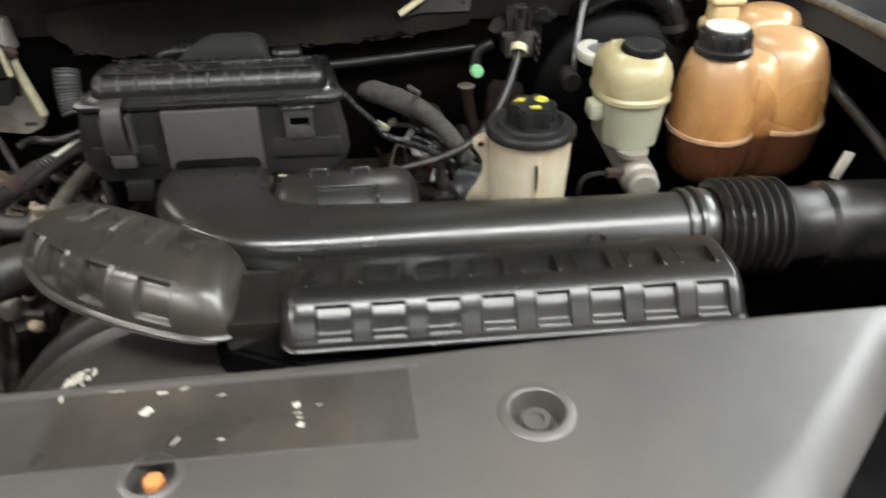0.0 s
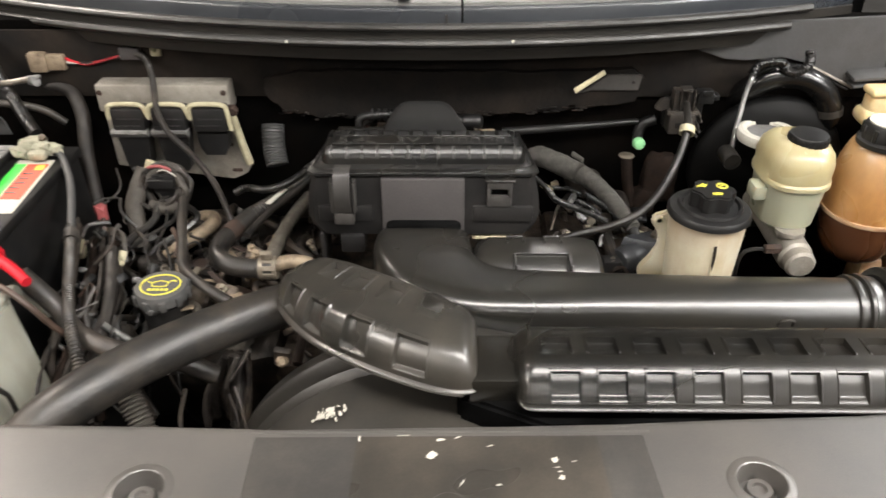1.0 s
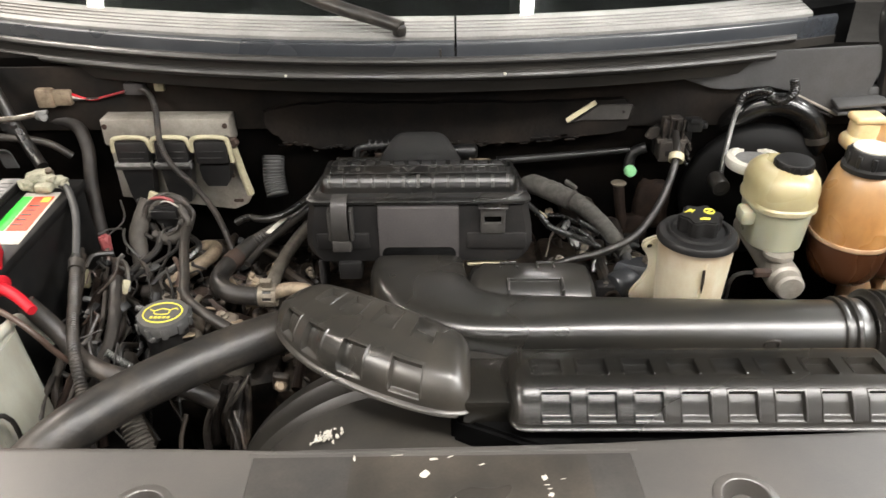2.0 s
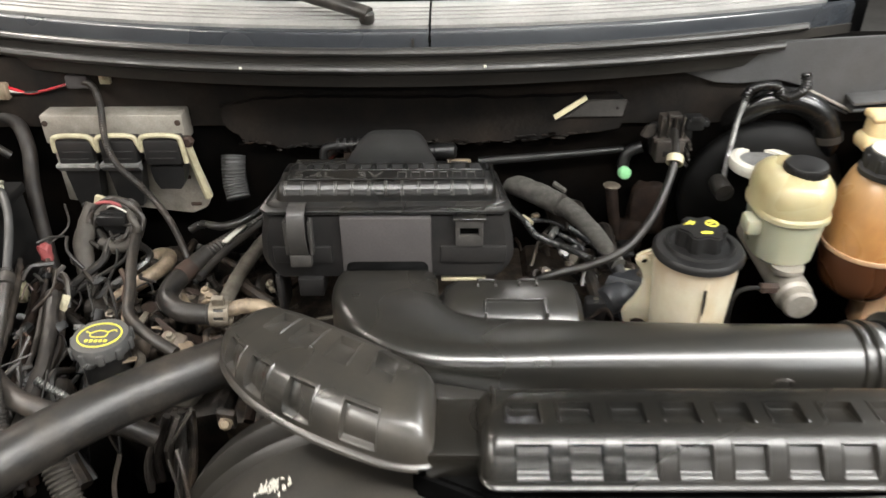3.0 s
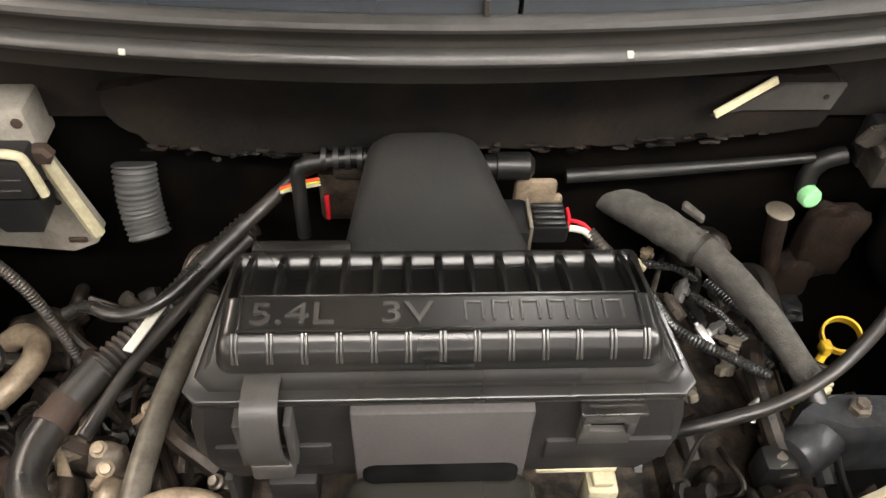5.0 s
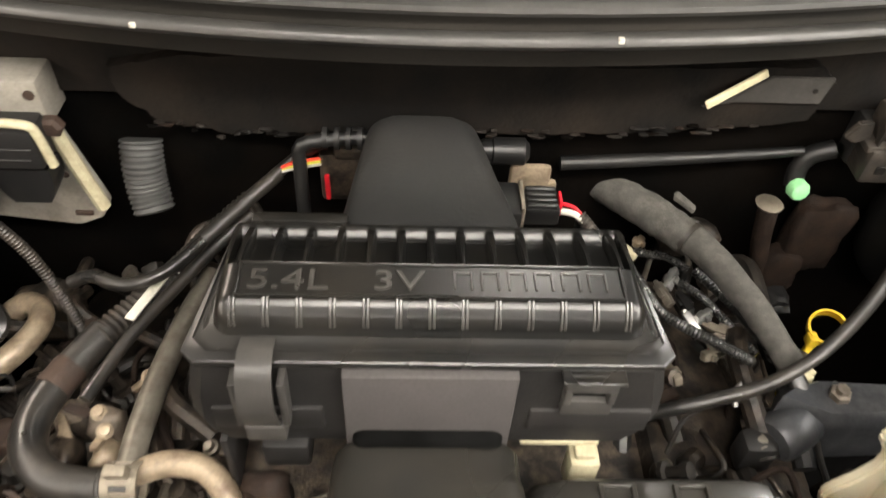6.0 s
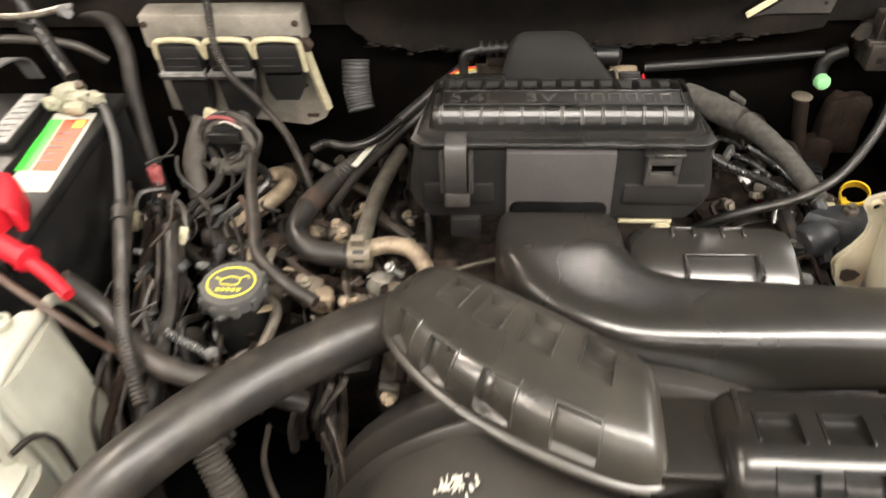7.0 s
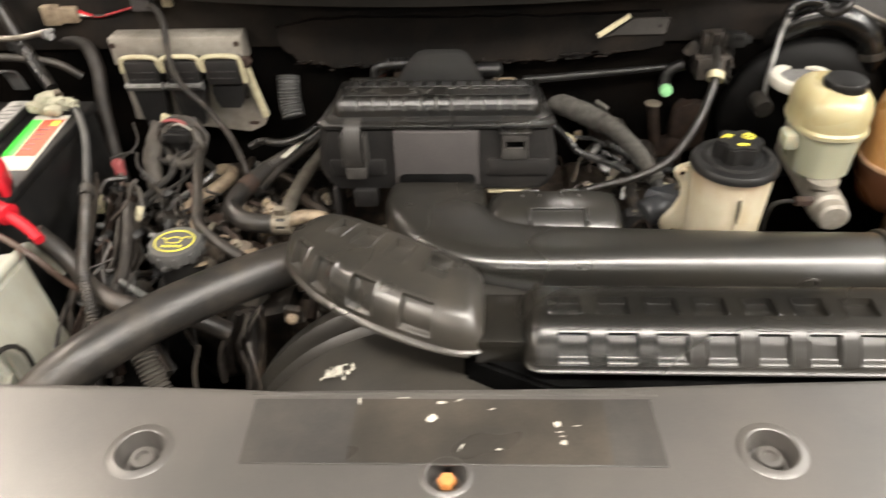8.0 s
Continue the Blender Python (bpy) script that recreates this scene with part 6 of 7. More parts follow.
    for i in range(6):
        x = rnd.uniform(-0.48, -0.375)
        bend = [(x, 0.195, 1.0), (x + rnd.uniform(-0.02, 0.03), 0.170, 0.97 + rnd.uniform(-0.01, 0.02)), (x + rnd.uniform(-0.03, 0.06), 0.13, 0.955), (x + rnd.uniform(-0.05, 0.08), 0.08, 0.92), (x + rnd.uniform(-0.05, 0.08), 0.05, 0.86)]
        hose("plug_wire", bend, rnd.choice((0.0015, 0.0022, 0.003, 0.0055)), rnd.choice((WIRE, RUBBER, WIRE, BROWNWIRE, WIRE)), "black wire below the control module", "wire", group="wires below the control module", seg=8)
    roll = thing("loom_roll", (-0.378, 0.16, 0.955), "dusty brown coil of taped wires below the control module", "wire loom")
    coil = random.Random(8)
    for q in range(9):
        r0, r1, tip = 0.020 + 0.0022 * q, 0.017 + 0.0018 * q, coil.uniform(-0.25, 0.25)
        arc_ = [(-0.378 + coil.uniform(-0.003, 0.003) + r0 * math.cos(w), 0.158 + 0.012 * math.sin(w + tip) + coil.uniform(-0.004, 0.004), 0.990 + r1 * math.sin(w)) for w in (radians(-70 - 12 * (q % 3) + 26 * n) for n in range(10 + q % 2))]
        part("turn", roughened(tube(arc_, coil.choice((0.0026, 0.0034, 0.0046)), 9, 0.004), 0.0007, 0.008, q), (BROWNWIRE, HOSE, BELT, LOOM, BRAID)[q % 5], roll)
    part("tape", roughened(tube([(-0.400, 0.150, 0.966), (-0.385, 0.146, 0.960), (-0.366, 0.147, 0.962), (-0.350, 0.152, 0.970)], 0.0085, 12, 0.004), 0.0018, 0.008), BRAID, roll, "worn beige tape wrap")
    part("core", lump((-0.378, 0.166, 0.988), 0.018, 0.010, 0.018, 2, 0.4), CAPBLK, roll)
    solo("loom_sleeve", roughened(tube([(-0.412, 0.185, 1.005), (-0.420, 0.168, 0.985), (-0.424, 0.150, 0.965), (-0.418, 0.128, 0.945), (-0.405, 0.10, 0.92)], 0.0125, 14, 0.004), 0.0022, 0.012), BRAID, (-0.41, 0.12, 0.915), "fat dusty fabric sleeve over a loom", "wire sleeve")
    solo("beige_bracket", joined(turned(rbox(-0.414, -0.398, 0.176, 0.184, 0.985, 1.022, 0.003), (-0.406, 0.18, 1.0), 0, 22, 0), turned(rbox(-0.404, -0.382, 0.174, 0.182, 1.000, 1.010, 0.002), (-0.395, 0.18, 1.005), 0, -18, 0)), LATCH, (-0.405, 0.18, 0.985), "dull beige bracket between the plugs", "bracket")
    # bundles of thin strands where the looms fan out
    for (x0, y0, z0), (sx, sy, sz), n in (((-0.40, 0.165, 0.975), (0.05, 0.03, 0.025), 9), ((-0.325, 0.075, 0.945), (0.045, 0.04, 0.02), 8), ((-0.41, -0.06, 0.945), (0.035, 0.07, 0.03), 20), ((-0.44, 0.10, 0.965), (0.03, 0.05, 0.025), 14)):
        wb = thing("wire_bundle", (x0, y0, z0 - sz), "tangle of thin dusty wires with worn tape", "wires", "wire tangles")
        for q in range(n):
            p = Vector((x0 + rnd.uniform(-sx, sx), y0 + rnd.uniform(-sy, sy), z0 + rnd.uniform(-sz, sz)))
            d = Vector((rnd.uniform(-0.03, 0.03), rnd.uniform(-0.05, 0.02), rnd.uniform(-0.03, 0.01)))
            mid = p + d * 0.5 + Vector((rnd.uniform(-0.012, 0.012), rnd.uniform(-0.012, 0.012), rnd.uniform(-0.003, 0.012)))
            part("strand", tube([p, mid, p + d], rnd.choice((0.0011, 0.0016, 0.0022, 0.0034)), 6, 0.008), rnd.choice((LOOM, WIRE, COPPER, BROWNWIRE, BELT, LOOM, HOSE, BROWNWIRE)), wb)
    # small connectors caught in the looms
    for i in range(34):
        x, y = rnd.uniform(-0.46, -0.27), rnd.uniform(-0.13, 0.2)
        z = 0.965 + 0.15 * max(0, y - 0.08) + rnd.uniform(-0.05, 0.0)
        if -0.36 < x < -0.28 and 0.06 < y < 0.18:
            continue
        a, b, c = rnd.uniform(0.004, 0.011), rnd.uniform(0.003, 0.006), rnd.uniform(0.003, 0.006)
        body = joined(rbox(x - a, x + a, y - b, y + b, z - c, z + c, 0.0015), rbox(x - a * 1.5, x - a * 0.8, y - b * 0.6, y + b * 0.6, z - c * 0.6, z + c * 0.6, 0.001), rbox(x - a * 0.4, x + a * 0.3, y - b * 0.5, y + b * 0.5, z + c * 0.8, z + c * 1.5, 0.0008, 1))
        m = rnd.choice((CAPBLK, CAPBLK, CAPBLK, GRIME, CAPBLK, LATCH, GRIME, GREYBAR, BOX, BOX))
        solo("wire_connector", turned(body, (x, y, z), rnd.uniform(-50, 50), rnd.uniform(-50, 50), rnd.uniform(0, 180)), m, (x, y, z - c), {CAPBLK: "small black wire connector in the loom", GREYBAR: "small worn grey connector in the loom", LATCH: "small cream connector in the loom", TAN: "small stained tan connector in the loom", GRIME: "small grimy connector in the loom", SILVER: "small bright metal clip in the loom", BOX: "small dusty black connector in the loom"}[m], "connector", "connectors in the looms")


hoses()


# ---------------------------------------------------------------- engine and small things
def oil_cap():
    c = Vector((-0.315, -0.066, 0.94))
    t = thing("oil_filler_cap", c, "grey oil filler cap with a yellow printed ring", "oil cap")
    part("neck", lathe([(0.026, -0.05), (0.026, 0.018), (0.029, 0.02)], c, 28), CAPBLK, t)
    cap = part("cap_lid", lathe([(0.027, 0.020), (0.0315, 0.023), (0.032, 0.034), (0.030, 0.0385), (0.001, 0.039)], c, 28), OILCAP, t, crease=50)
    for q in range(10):
        part("grip", turned(rbox(c.x + 0.030, c.x + 0.0345, c.y - 0.004, c.y + 0.004, c.z + 0.021, c.z + 0.035, 0.002), c, 0, 0, 36 * q), OILCAP, cap)
    oval = [(c.x + 0.0235 * math.cos(w), c.y + 0.0205 * math.sin(w), c.z + 0.0392) for w in (2 * math.pi * q / 24 for q in range(25))]
    part("printed_ring", tube(oval, 0.0010, 6, 0.01), YELLOW, cap, "yellow printed oval ring")
    z = c.z + 0.0392
    can = [(-0.017, 0.006), (-0.011, 0.003), (-0.009, -0.003), (0.007, -0.003), (0.008, 0.005), (0.014, 0.009), (0.017, 0.006)]
    part("printed_mark", tube([(c.x + x, c.y + y, z) for x, y in can], 0.0008, 6, 0.004), YELLOW, cap, "yellow printed oil can outline")
    part("printed_mark", tube([(c.x - 0.011, c.y + 0.003, z), (c.x - 0.002, c.y + 0.008, z), (c.x + 0.008, c.y + 0.005, z)], 0.0008, 6, 0.004), YELLOW, cap)
    for q in range(5):
        x0 = c.x - 0.0125 + 0.0052 * q
        part("printed_mark", prism([(x0, c.y - 0.0125), (x0 + 0.0036, c.y - 0.0125), (x0 + 0.0036, c.y - 0.0085), (x0, c.y - 0.0085)], z, z + 0.0006), YELLOW, cap, "yellow worn print")

oil_cap()


def resonator():
    t = thing("resonator_box", (0.13, -0.06, 0.95), "black moulded resonator box with a raised rectangle", "resonator box")

    def sec(x, k):
        prof = [(-0.105, 0.95), (-0.106, 0.995), (-0.100, 1.012), (-0.086, 1.024), (-0.070, 1.029), (-0.045, 1.031), (-0.034, 1.028), (-0.028, 1.018), (-0.026, 0.95)]
        return [Vector((x, -0.065 + (y + 0.065) * (0.6 + 0.4 * k), 0.95 + (z - 0.95) * k)) for y, z in prof]
    part("shell", loft([sec(0.054, 0.5), sec(0.058, 0.75), sec(0.066, 0.92), (sec(0.08, 1.0)), sec(0.19, 1.0), sec(0.204, 0.95), sec(0.212, 0.78), sec(0.214, 0.55)]), DUCT, t)
    fr = joined(rbox(0.106, 0.172, -0.0735, -0.0715, 1.0275, 1.0315, 0.0006, 1), rbox(0.106, 0.109, -0.098, -0.072, 1.012, 1.0315, 0.0006, 1), rbox(0.168, 0.172, -0.098, -0.072, 1.012, 1.0315, 0.0006, 1))
    part("raised_frame", fr, DUCT, t)
    for x in (0.099, 0.143):
        part("notch_rim", joined(rbox(x, x + 0.022, -0.040, -0.038, 1.030, 1.0335, 0.0005, 1), rbox(x, x + 0.003, -0.050, -0.039, 1.030, 1.0335, 0.0005, 1), rbox(x + 0.019, x + 0.022, -0.050, -0.039, 1.030, 1.0335, 0.0005, 1)), DUCT, t)
    e = thing("engine_bracket", (0.29, 0.06, 0.92), "dark blue-grey speckled cast bracket beside the fluid reservoir", "bracket")
    part("arm", roughened(loft([[Vector((x, y, z)) for x, y in ((0.262 + d, 0.060 + d), (0.272 + d, 0.078 - d), (0.30, 0.085 - d), (0.40, 0.080 - d), (0.40, 0.050 + d), (0.30, 0.045 + d))] for z, d in ((0.91, 0), (0.950, 0), (0.960, 0.002), (0.966, 0.006))]), 0.001, 0.01), BLUEGREY, e)
    part("barrel", lathe([(0.010, 0), (0.016, 0.002), (0.0185, 0.006), (0.019, 0.03), (0.017, 0.034), (0.017, 0.06)], (0.258, 0.040, 0.942), 24, (0.75, 0.45, 0.05)), BLUEGREY, e)
    part("bolt", lathe([(0.008, 0), (0.008, 0.005), (0.005, 0.006), (0.005, 0.010)], (0.31, 0.066, 0.966), 6), STEEL, e)
    part("shield", rbox(0.235, 0.262, 0.028, 0.05, 0.915, 0.95, 0.006), BOX, e)


resonator()


def shroud():
    cx, cz, r = 0.03, 0.75, 0.25
    t = thing("fan_shroud", (cx, -0.28, 0.75), "dark dusty plastic fan shroud with a curved rim", "fan shroud")

    def arch(y, rr):
        return [Vector((cx + rr * math.sin(a), y, cz + rr * math.cos(a))) for a in (radians(-80 + 160 * i / 40) for i in range(41))]
    outer = [(-0.39, r + 0.004), (-0.226, r - 0.004), (-0.222, r + 0.002), (-0.219, r + 0.004), (-0.216, r + 0.002), (-0.213, r - 0.008), (-0.206, r - 0.009), (-0.202, r + 0.006), (-0.197, r + 0.011), (-0.178, r + 0.008), (-0.172, r + 0.004), (-0.170, r - 0.012), (-0.39, r - 0.012)]
    part("hood", loft([arch(y, rr) for y, rr in outer], caps=False, closed=False), SHROUD, t)
    rnd = random.Random(9)
    for i in range(30):
        x, y = -0.086 + rnd.gauss(0, 0.007), -0.272 + rnd.gauss(0, 0.0045)
        z = cz + math.sqrt(r * r - (x - cx) ** 2) + 0.0032
        a, b, w0 = rnd.uniform(0.0015, 0.006), rnd.uniform(0.0009, 0.0024), rnd.uniform(0.8, 1.9)
        out = []
        for q in range(9):
            w, k = 2 * math.pi * q / 9, rnd.uniform(0.4, 1.2)
            px, py = a * k * math.cos(w), b * k * math.sin(w)
            out.append((x + px * math.cos(w0) - py * math.sin(w0), y + px * math.sin(w0) + py * math.cos(w0)))
        part("paint_fleck", prism(out, z, z + 0.0006), WHITE, t, "flake of pale paint")
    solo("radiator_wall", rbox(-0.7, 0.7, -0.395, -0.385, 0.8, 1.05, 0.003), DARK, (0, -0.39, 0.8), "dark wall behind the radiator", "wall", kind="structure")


shroud()


def small_things():
    solo("tape_strip", turned(rbox(0.206, 0.256, 0.236, 0.239, 1.115, 1.1225, 0.001), (0.231, 0.238, 1.1185), 0, -30, 12), STICK, (0.231, 0.238, 1.10), "pale yellow strip of tape on the firewall", "tape strip")
    solo("white_tag", turned(rbox(-0.216, -0.208, 0.11, 0.156, 0.988, 0.990, 0.0005), (-0.212, 0.133, 0.989), 0, 0, -20), WHITE, (-0.212, 0.133, 0.985), "narrow white tag among the hoses", "tag")
    g = thing("green_cap", (0.315, 0.232, 1.01), "small mint green plastic cap on a black elbow fitting", "cap")
    part("cap", joined(lathe([(0.0055, 0), (0.0075, 0.002), (0.0092, 0.004), (0.0092, 0.010), (0.0078, 0.0125), (0.004, 0.0135), (0.001, 0.0137)], (0.311, 0.238, 1.024), 10, (0.1, -0.9, 0.15))), GREEN, g)
    part("elbow", tube([(0.312, 0.240, 1.022), (0.312, 0.245, 1.035), (0.318, 0.246, 1.05), (0.335, 0.245, 1.058)], 0.008, 12), CAPBLK, g, "black elbow fitting")
    solo("hose_end", joined(lathe([(0.0075, 0), (0.012, 0.0), (0.0125, 0.002), (0.0125, 0.02), (0.011, 0.03)], (0.424, 0.150, 1.035), 22, (-0.1, 1, 0.1), first=False), lathe([(0.0075, 0.001), (0.0075, 0.002), (0.001, 0.002)], (0.424, 0.150, 1.035), 22, (-0.1, 1, 0.1))), RUBBER, (0.424, 0.15, 1.02), "black hose end with a round rim beside the booster", "hose end")
    d = thing("dipstick", (0.37, 0.18, 0.88), "yellow looped dipstick handle", "dipstick")
    part("loop", lathe([(0.0150, 0), (0.0172, 0), (0.0176, 0.005), (0.0172, 0.010), (0.0150, 0.010), (0.0150, 0)], (0.372, 0.183, 0.895), 28, (-0.25, -0.3, 1), first=False, last=False), DIP, d)
    part("tab", rbox(0.352, 0.361, 0.168, 0.18, 0.886, 0.898, 0.002), DIP, d)
    part("stem", tube([(0.36, 0.175, 0.893), (0.35, 0.165, 0.87), (0.34, 0.15, 0.80)], 0.004, 8), DIP, d)
    for sx, x0, name in ((-1, -0.10, "elbow_fitting"), (1, 0.079, "hose_fitting")):
        e = thing(name, (x0, 0.225, 1.05), "black plastic vacuum fitting beside the snout", "fitting")
        if sx < 0:
            part("body", tube([(-0.045, 0.228, 1.072), (-0.075, 0.224, 1.072), (-0.098, 0.219, 1.070), (-0.100, 0.216, 1.05), (-0.099, 0.205, 1.01)], 0.0055, 12), CAPBLK, e)
            for q in range(4):
                part("collar", lathe([(0.009, 0), (0.009, 0.004)], (-0.055 - 0.009 * q, 0.226, 1.072), 14, (1, 0, 0)), CAPBLK, e)
        else:
            part("body", lathe([(0.009, 0), (0.0095, 0.008), (0.011, 0.009), (0.011, 0.034), (0.006, 0.038)], (0.042, 0.230, 1.060), 16, (1, 0, 0)), CAPBLK, e)
    s = thing("sensor_plug", (0.09, 0.17, 1.04), "black ribbed sensor plug with a red lock and white wires", "sensor plug")
    part("body", joined(rbox(0.070, 0.096, 0.156, 0.181, 1.050, 1.066, 0.003), *[rbox(0.071, 0.094, 0.158 + 0.006 * q, 0.162 + 0.006 * q, 1.064, 1.069, 0.001, 1) for q in range(4)]), CAPBLK, s)
    part("holder", rbox(0.040, 0.068, 0.150, 0.186, 1.046, 1.068, 0.004), CAPBLK, s)
    part("clip", rbox(0.0665, 0.0695, 0.152, 0.184, 1.046, 1.071, 0.001), CLAMP, s)
    part("lock", rbox(0.0955, 0.0980, 0.163, 0.176, 1.054, 1.068, 0.001), RED, s)
    part("wire", tube([(0.098, 0.170, 1.060), (0.108, 0.166, 1.060), (0.116, 0.160, 1.053)], 0.0016, 8), RED, s)
    part("wire", tube([(0.098, 0.164, 1.058), (0.108, 0.161, 1.058), (0.117, 0.156, 1.052)], 0.0025, 8), WHITE, s)
    part("sleeve", ribbed([(0.112, 0.162, 1.056), (0.122, 0.152, 1.048), (0.130, 0.138, 1.035)], 0.0045, 0.003, 0.0005, 10), LOOM, s)
    solo("tan_plate", joined(rbox(0.066, 0.100, 0.222, 0.230, 1.022, 1.050, 0.005), rbox(0.09, 0.106, 0.222, 0.230, 1.020, 1.034, 0.004)), TAN, (0.085, 0.225, 1.02), "tan heat-stained metal tab behind the filter box", "metal tab")
    k = thing("actuator", (-0.07, 0.24, 0.98), "brownish grey actuator with a red strip beside the snout", "actuator")
    part("body", joined(rbox(-0.088, -0.050, 0.232, 0.25, 1.0, 1.05, 0.004), rbox(-0.075, -0.045, 0.228, 0.245, 1.048, 1.06, 0.003)), GRIME, k)
    part("strip", rbox(-0.084, -0.080, 0.229, 0.233, 1.004, 1.03, 0.0008), RED, k)
    for q, m in enumerate((LABEL_RED, YELLOW, WHITE)):
        part("wire", tube([(-0.118, 0.232, 1.036 - 0.002 * q), (-0.105, 0.232, 1.042 - 0.003 * q), (-0.085, 0.234, 1.045 - 0.003 * q)], 0.0014, 6), m, k)
    v = thing("vacuum_solenoid", (0.37, 0.244, 1.06), "black solenoid cluster on the firewall", "solenoid")
    blk = part("block", joined(rbox(0.347, 0.385, 0.216, 0.245, 1.046, 1.078, 0.003), rbox(0.343, 0.389, 0.219, 0.243, 1.074, 1.081, 0.002)), LOOM, v, "dusty grey-brown valve block")
    part("socket", rbox(0.356, 0.364, 0.2150, 0.2165, 1.056, 1.064, 0.0005, 1), WIRE, blk)
    for q in range(5):
        part("fin", rbox(0.389 + 0.0025 * (q % 2), 0.3925 + 0.0025 * (q % 2), 0.216, 0.238, 1.040 + 0.008 * q, 1.044 + 0.008 * q, 0.0008, 1), LOOM, blk)
    tw = part("tower", rbox(0.352, 0.380, 0.226, 0.248, 1.080, 1.108, 0.003), LOOM, v, "worn grey ribbed tower")
    for x0, z1 in ((0.350, 1.117), (0.360, 1.119), (0.369, 1.119), (0.379, 1.115)):
        part("rib", rbox(x0, x0 + 0.0022, 0.220, 0.227, 1.080, z1 - 0.004, 0.0008), LOOM, tw)
    part("cross_rib", rbox(0.358, 0.374, 0.214, 0.230, 1.112, 1.116, 0.001), LOOM, tw)
    part("plug", joined(rbox(0.384, 0.408, 0.222, 0.244, 1.090, 1.108, 0.003), rbox(0.406, 0.416, 0.226, 0.240, 1.094, 1.103, 0.002), rbox(0.388, 0.404, 0.219, 0.224, 1.104, 1.112, 0.001)), CAPBLK, v)
    part("lug", plate([(0.326, 1.082), (0.334, 1.096), (0.345, 1.098), (0.348, 1.082), (0.336, 1.076)], 0.228, 0.234, 0.0015), LOOM, v)
    part("mount", rbox(0.346, 0.400, 0.240, 0.262, 1.045, 1.090, 0.003), BOX, v)
    patch = thing("firewall_patch", (0.26, 0.245, 1.10), "dull grey metal patch plate with one hole on the firewall", "metal plate")
    part("plate", plate([(0.211, 1.098), (0.228, 1.105), (0.258, 1.127), (0.3065, 1.127), (0.302, 1.104), (0.235, 1.1035)], 0.2415, 0.2448, 0.0006), CLIPGREY, patch)
    part("hole", lathe([(0.0022, 0), (0.0022, 0.0004), (0.0005, 0.0004)], (0.294, 0.2414, 1.116), 12, (0, -1, 0)), WIRE, patch)

    c = thing("wire_connector", (-0.54, 0.255, 1.12), "tan wire connector with red and white wires", "connector")
    part("body", joined(rbox(-0.572, -0.545, 0.245, 0.268, 1.127, 1.156, 0.004), rbox(-0.546, -0.520, 0.247, 0.266, 1.130, 1.153, 0.003)), TAN, c)
    for k, m in enumerate((RED, WHITE, WIRE)):
        part("wire", tube([(-0.522, 0.255, 1.146 - 0.005 * k), (-0.50, 0.253, 1.139), (-0.48, 0.252, 1.140), (-0.44, 0.252, 1.150)], 0.002, 6), m, c)
    part("plug", rbox(-0.438, -0.408, 0.245, 0.262, 1.146, 1.164, 0.003), LABEL, c)
    solo("cream_clip", joined(rbox(-0.395, -0.380, 0.250, 0.26, 1.150, 1.163, 0.002), rbox(-0.391, -0.386, 0.247, 0.252, 1.157, 1.169, 0.001)), LATCH, (-0.387, 0.255, 1.15), "small cream clip on the firewall", "clip")
    b = thing("wire_junction", (-0.39, 0.165, 0.98), "black connector block with pink and white wires", "connector")
    part("block", joined(rbox(-0.405, -0.358, 0.160, 0.182, 0.985, 1.008, 0.003), rbox(-0.400, -0.362, 0.152, 0.162, 0.989, 1.003, 0.002)), CAPBLK, b)
    part("wire", tube([(-0.41, 0.17, 0.995), (-0.40, 0.165, 1.016), (-0.38, 0.163, 1.02), (-0.366, 0.165, 1.012)], 0.0025, 8), PINK, b)
    part("wire", tube([(-0.392, 0.165, 1.008), (-0.376, 0.160, 1.016), (-0.36, 0.160, 1.006), (-0.352, 0.165, 0.99)], 0.0012, 8), WHITE, b)
    solo("pink_plug", lump((-0.456, 0.112, 0.972), 0.008, 0.008, 0.016, 7, 0.35), PINK, (-0.456, 0.14, 0.955), "dull red plug among the wires", "plug")
    solo("white_connector", joined(rbox(-0.486, -0.472, 0.066, 0.080, 0.925, 0.960, 0.004), rbox(-0.483, -0.475, 0.062, 0.070, 0.935, 0.968, 0.002)), LATCH, (-0.479, 0.073, 0.925), "cream connector on the loom", "connector")
    i = thing("injector_plug", (0.09, 0.01, 0.99), "cream injector plug under the filter box", "plug")
    part("bar", rbox(0.060, 0.112, 0.004, 0.011, 1.0, 1.005, 0.002), LATCH, i)
    part("cap", joined(rbox(0.093, 0.113, -0.008, 0.010, 0.962, 0.996, 0.003), rbox(0.096, 0.110, -0.004, 0.006, 0.995, 1.001, 0.002)), LATCH, i)
    rnd = random.Random(31)
    bits = [(0.214, 0.192, 0.952, 0.010, 60, SILVER), (0.221, 0.167, 0.950, 0.012, 100, CAPBLK), (0.222, 0.146, 0.950, 0.010, 120, SILVER), (0.246, 0.137, 0.950, 0.014, 140, CLAMP), (0.228, 0.112, 0.952, 0.008, 20, CLAMP), (0.180, 0.222, 0.955, 0.010, 150, LATCH),
            (0.193, 0.234, 0.955, 0.006, 45, TAN), (0.298, 0.094, 0.952, 0.014, 30, LATCH), (0.242, 0.077, 0.952, 0.008, 75, SILVER), (0.206, 0.178, 0.948, 0.012, 110, STEEL), (0.235, 0.155, 0.948, 0.008, 30, SILVER), (0.192, 0.092, 0.955, 0.012, 100, CLAMP)]
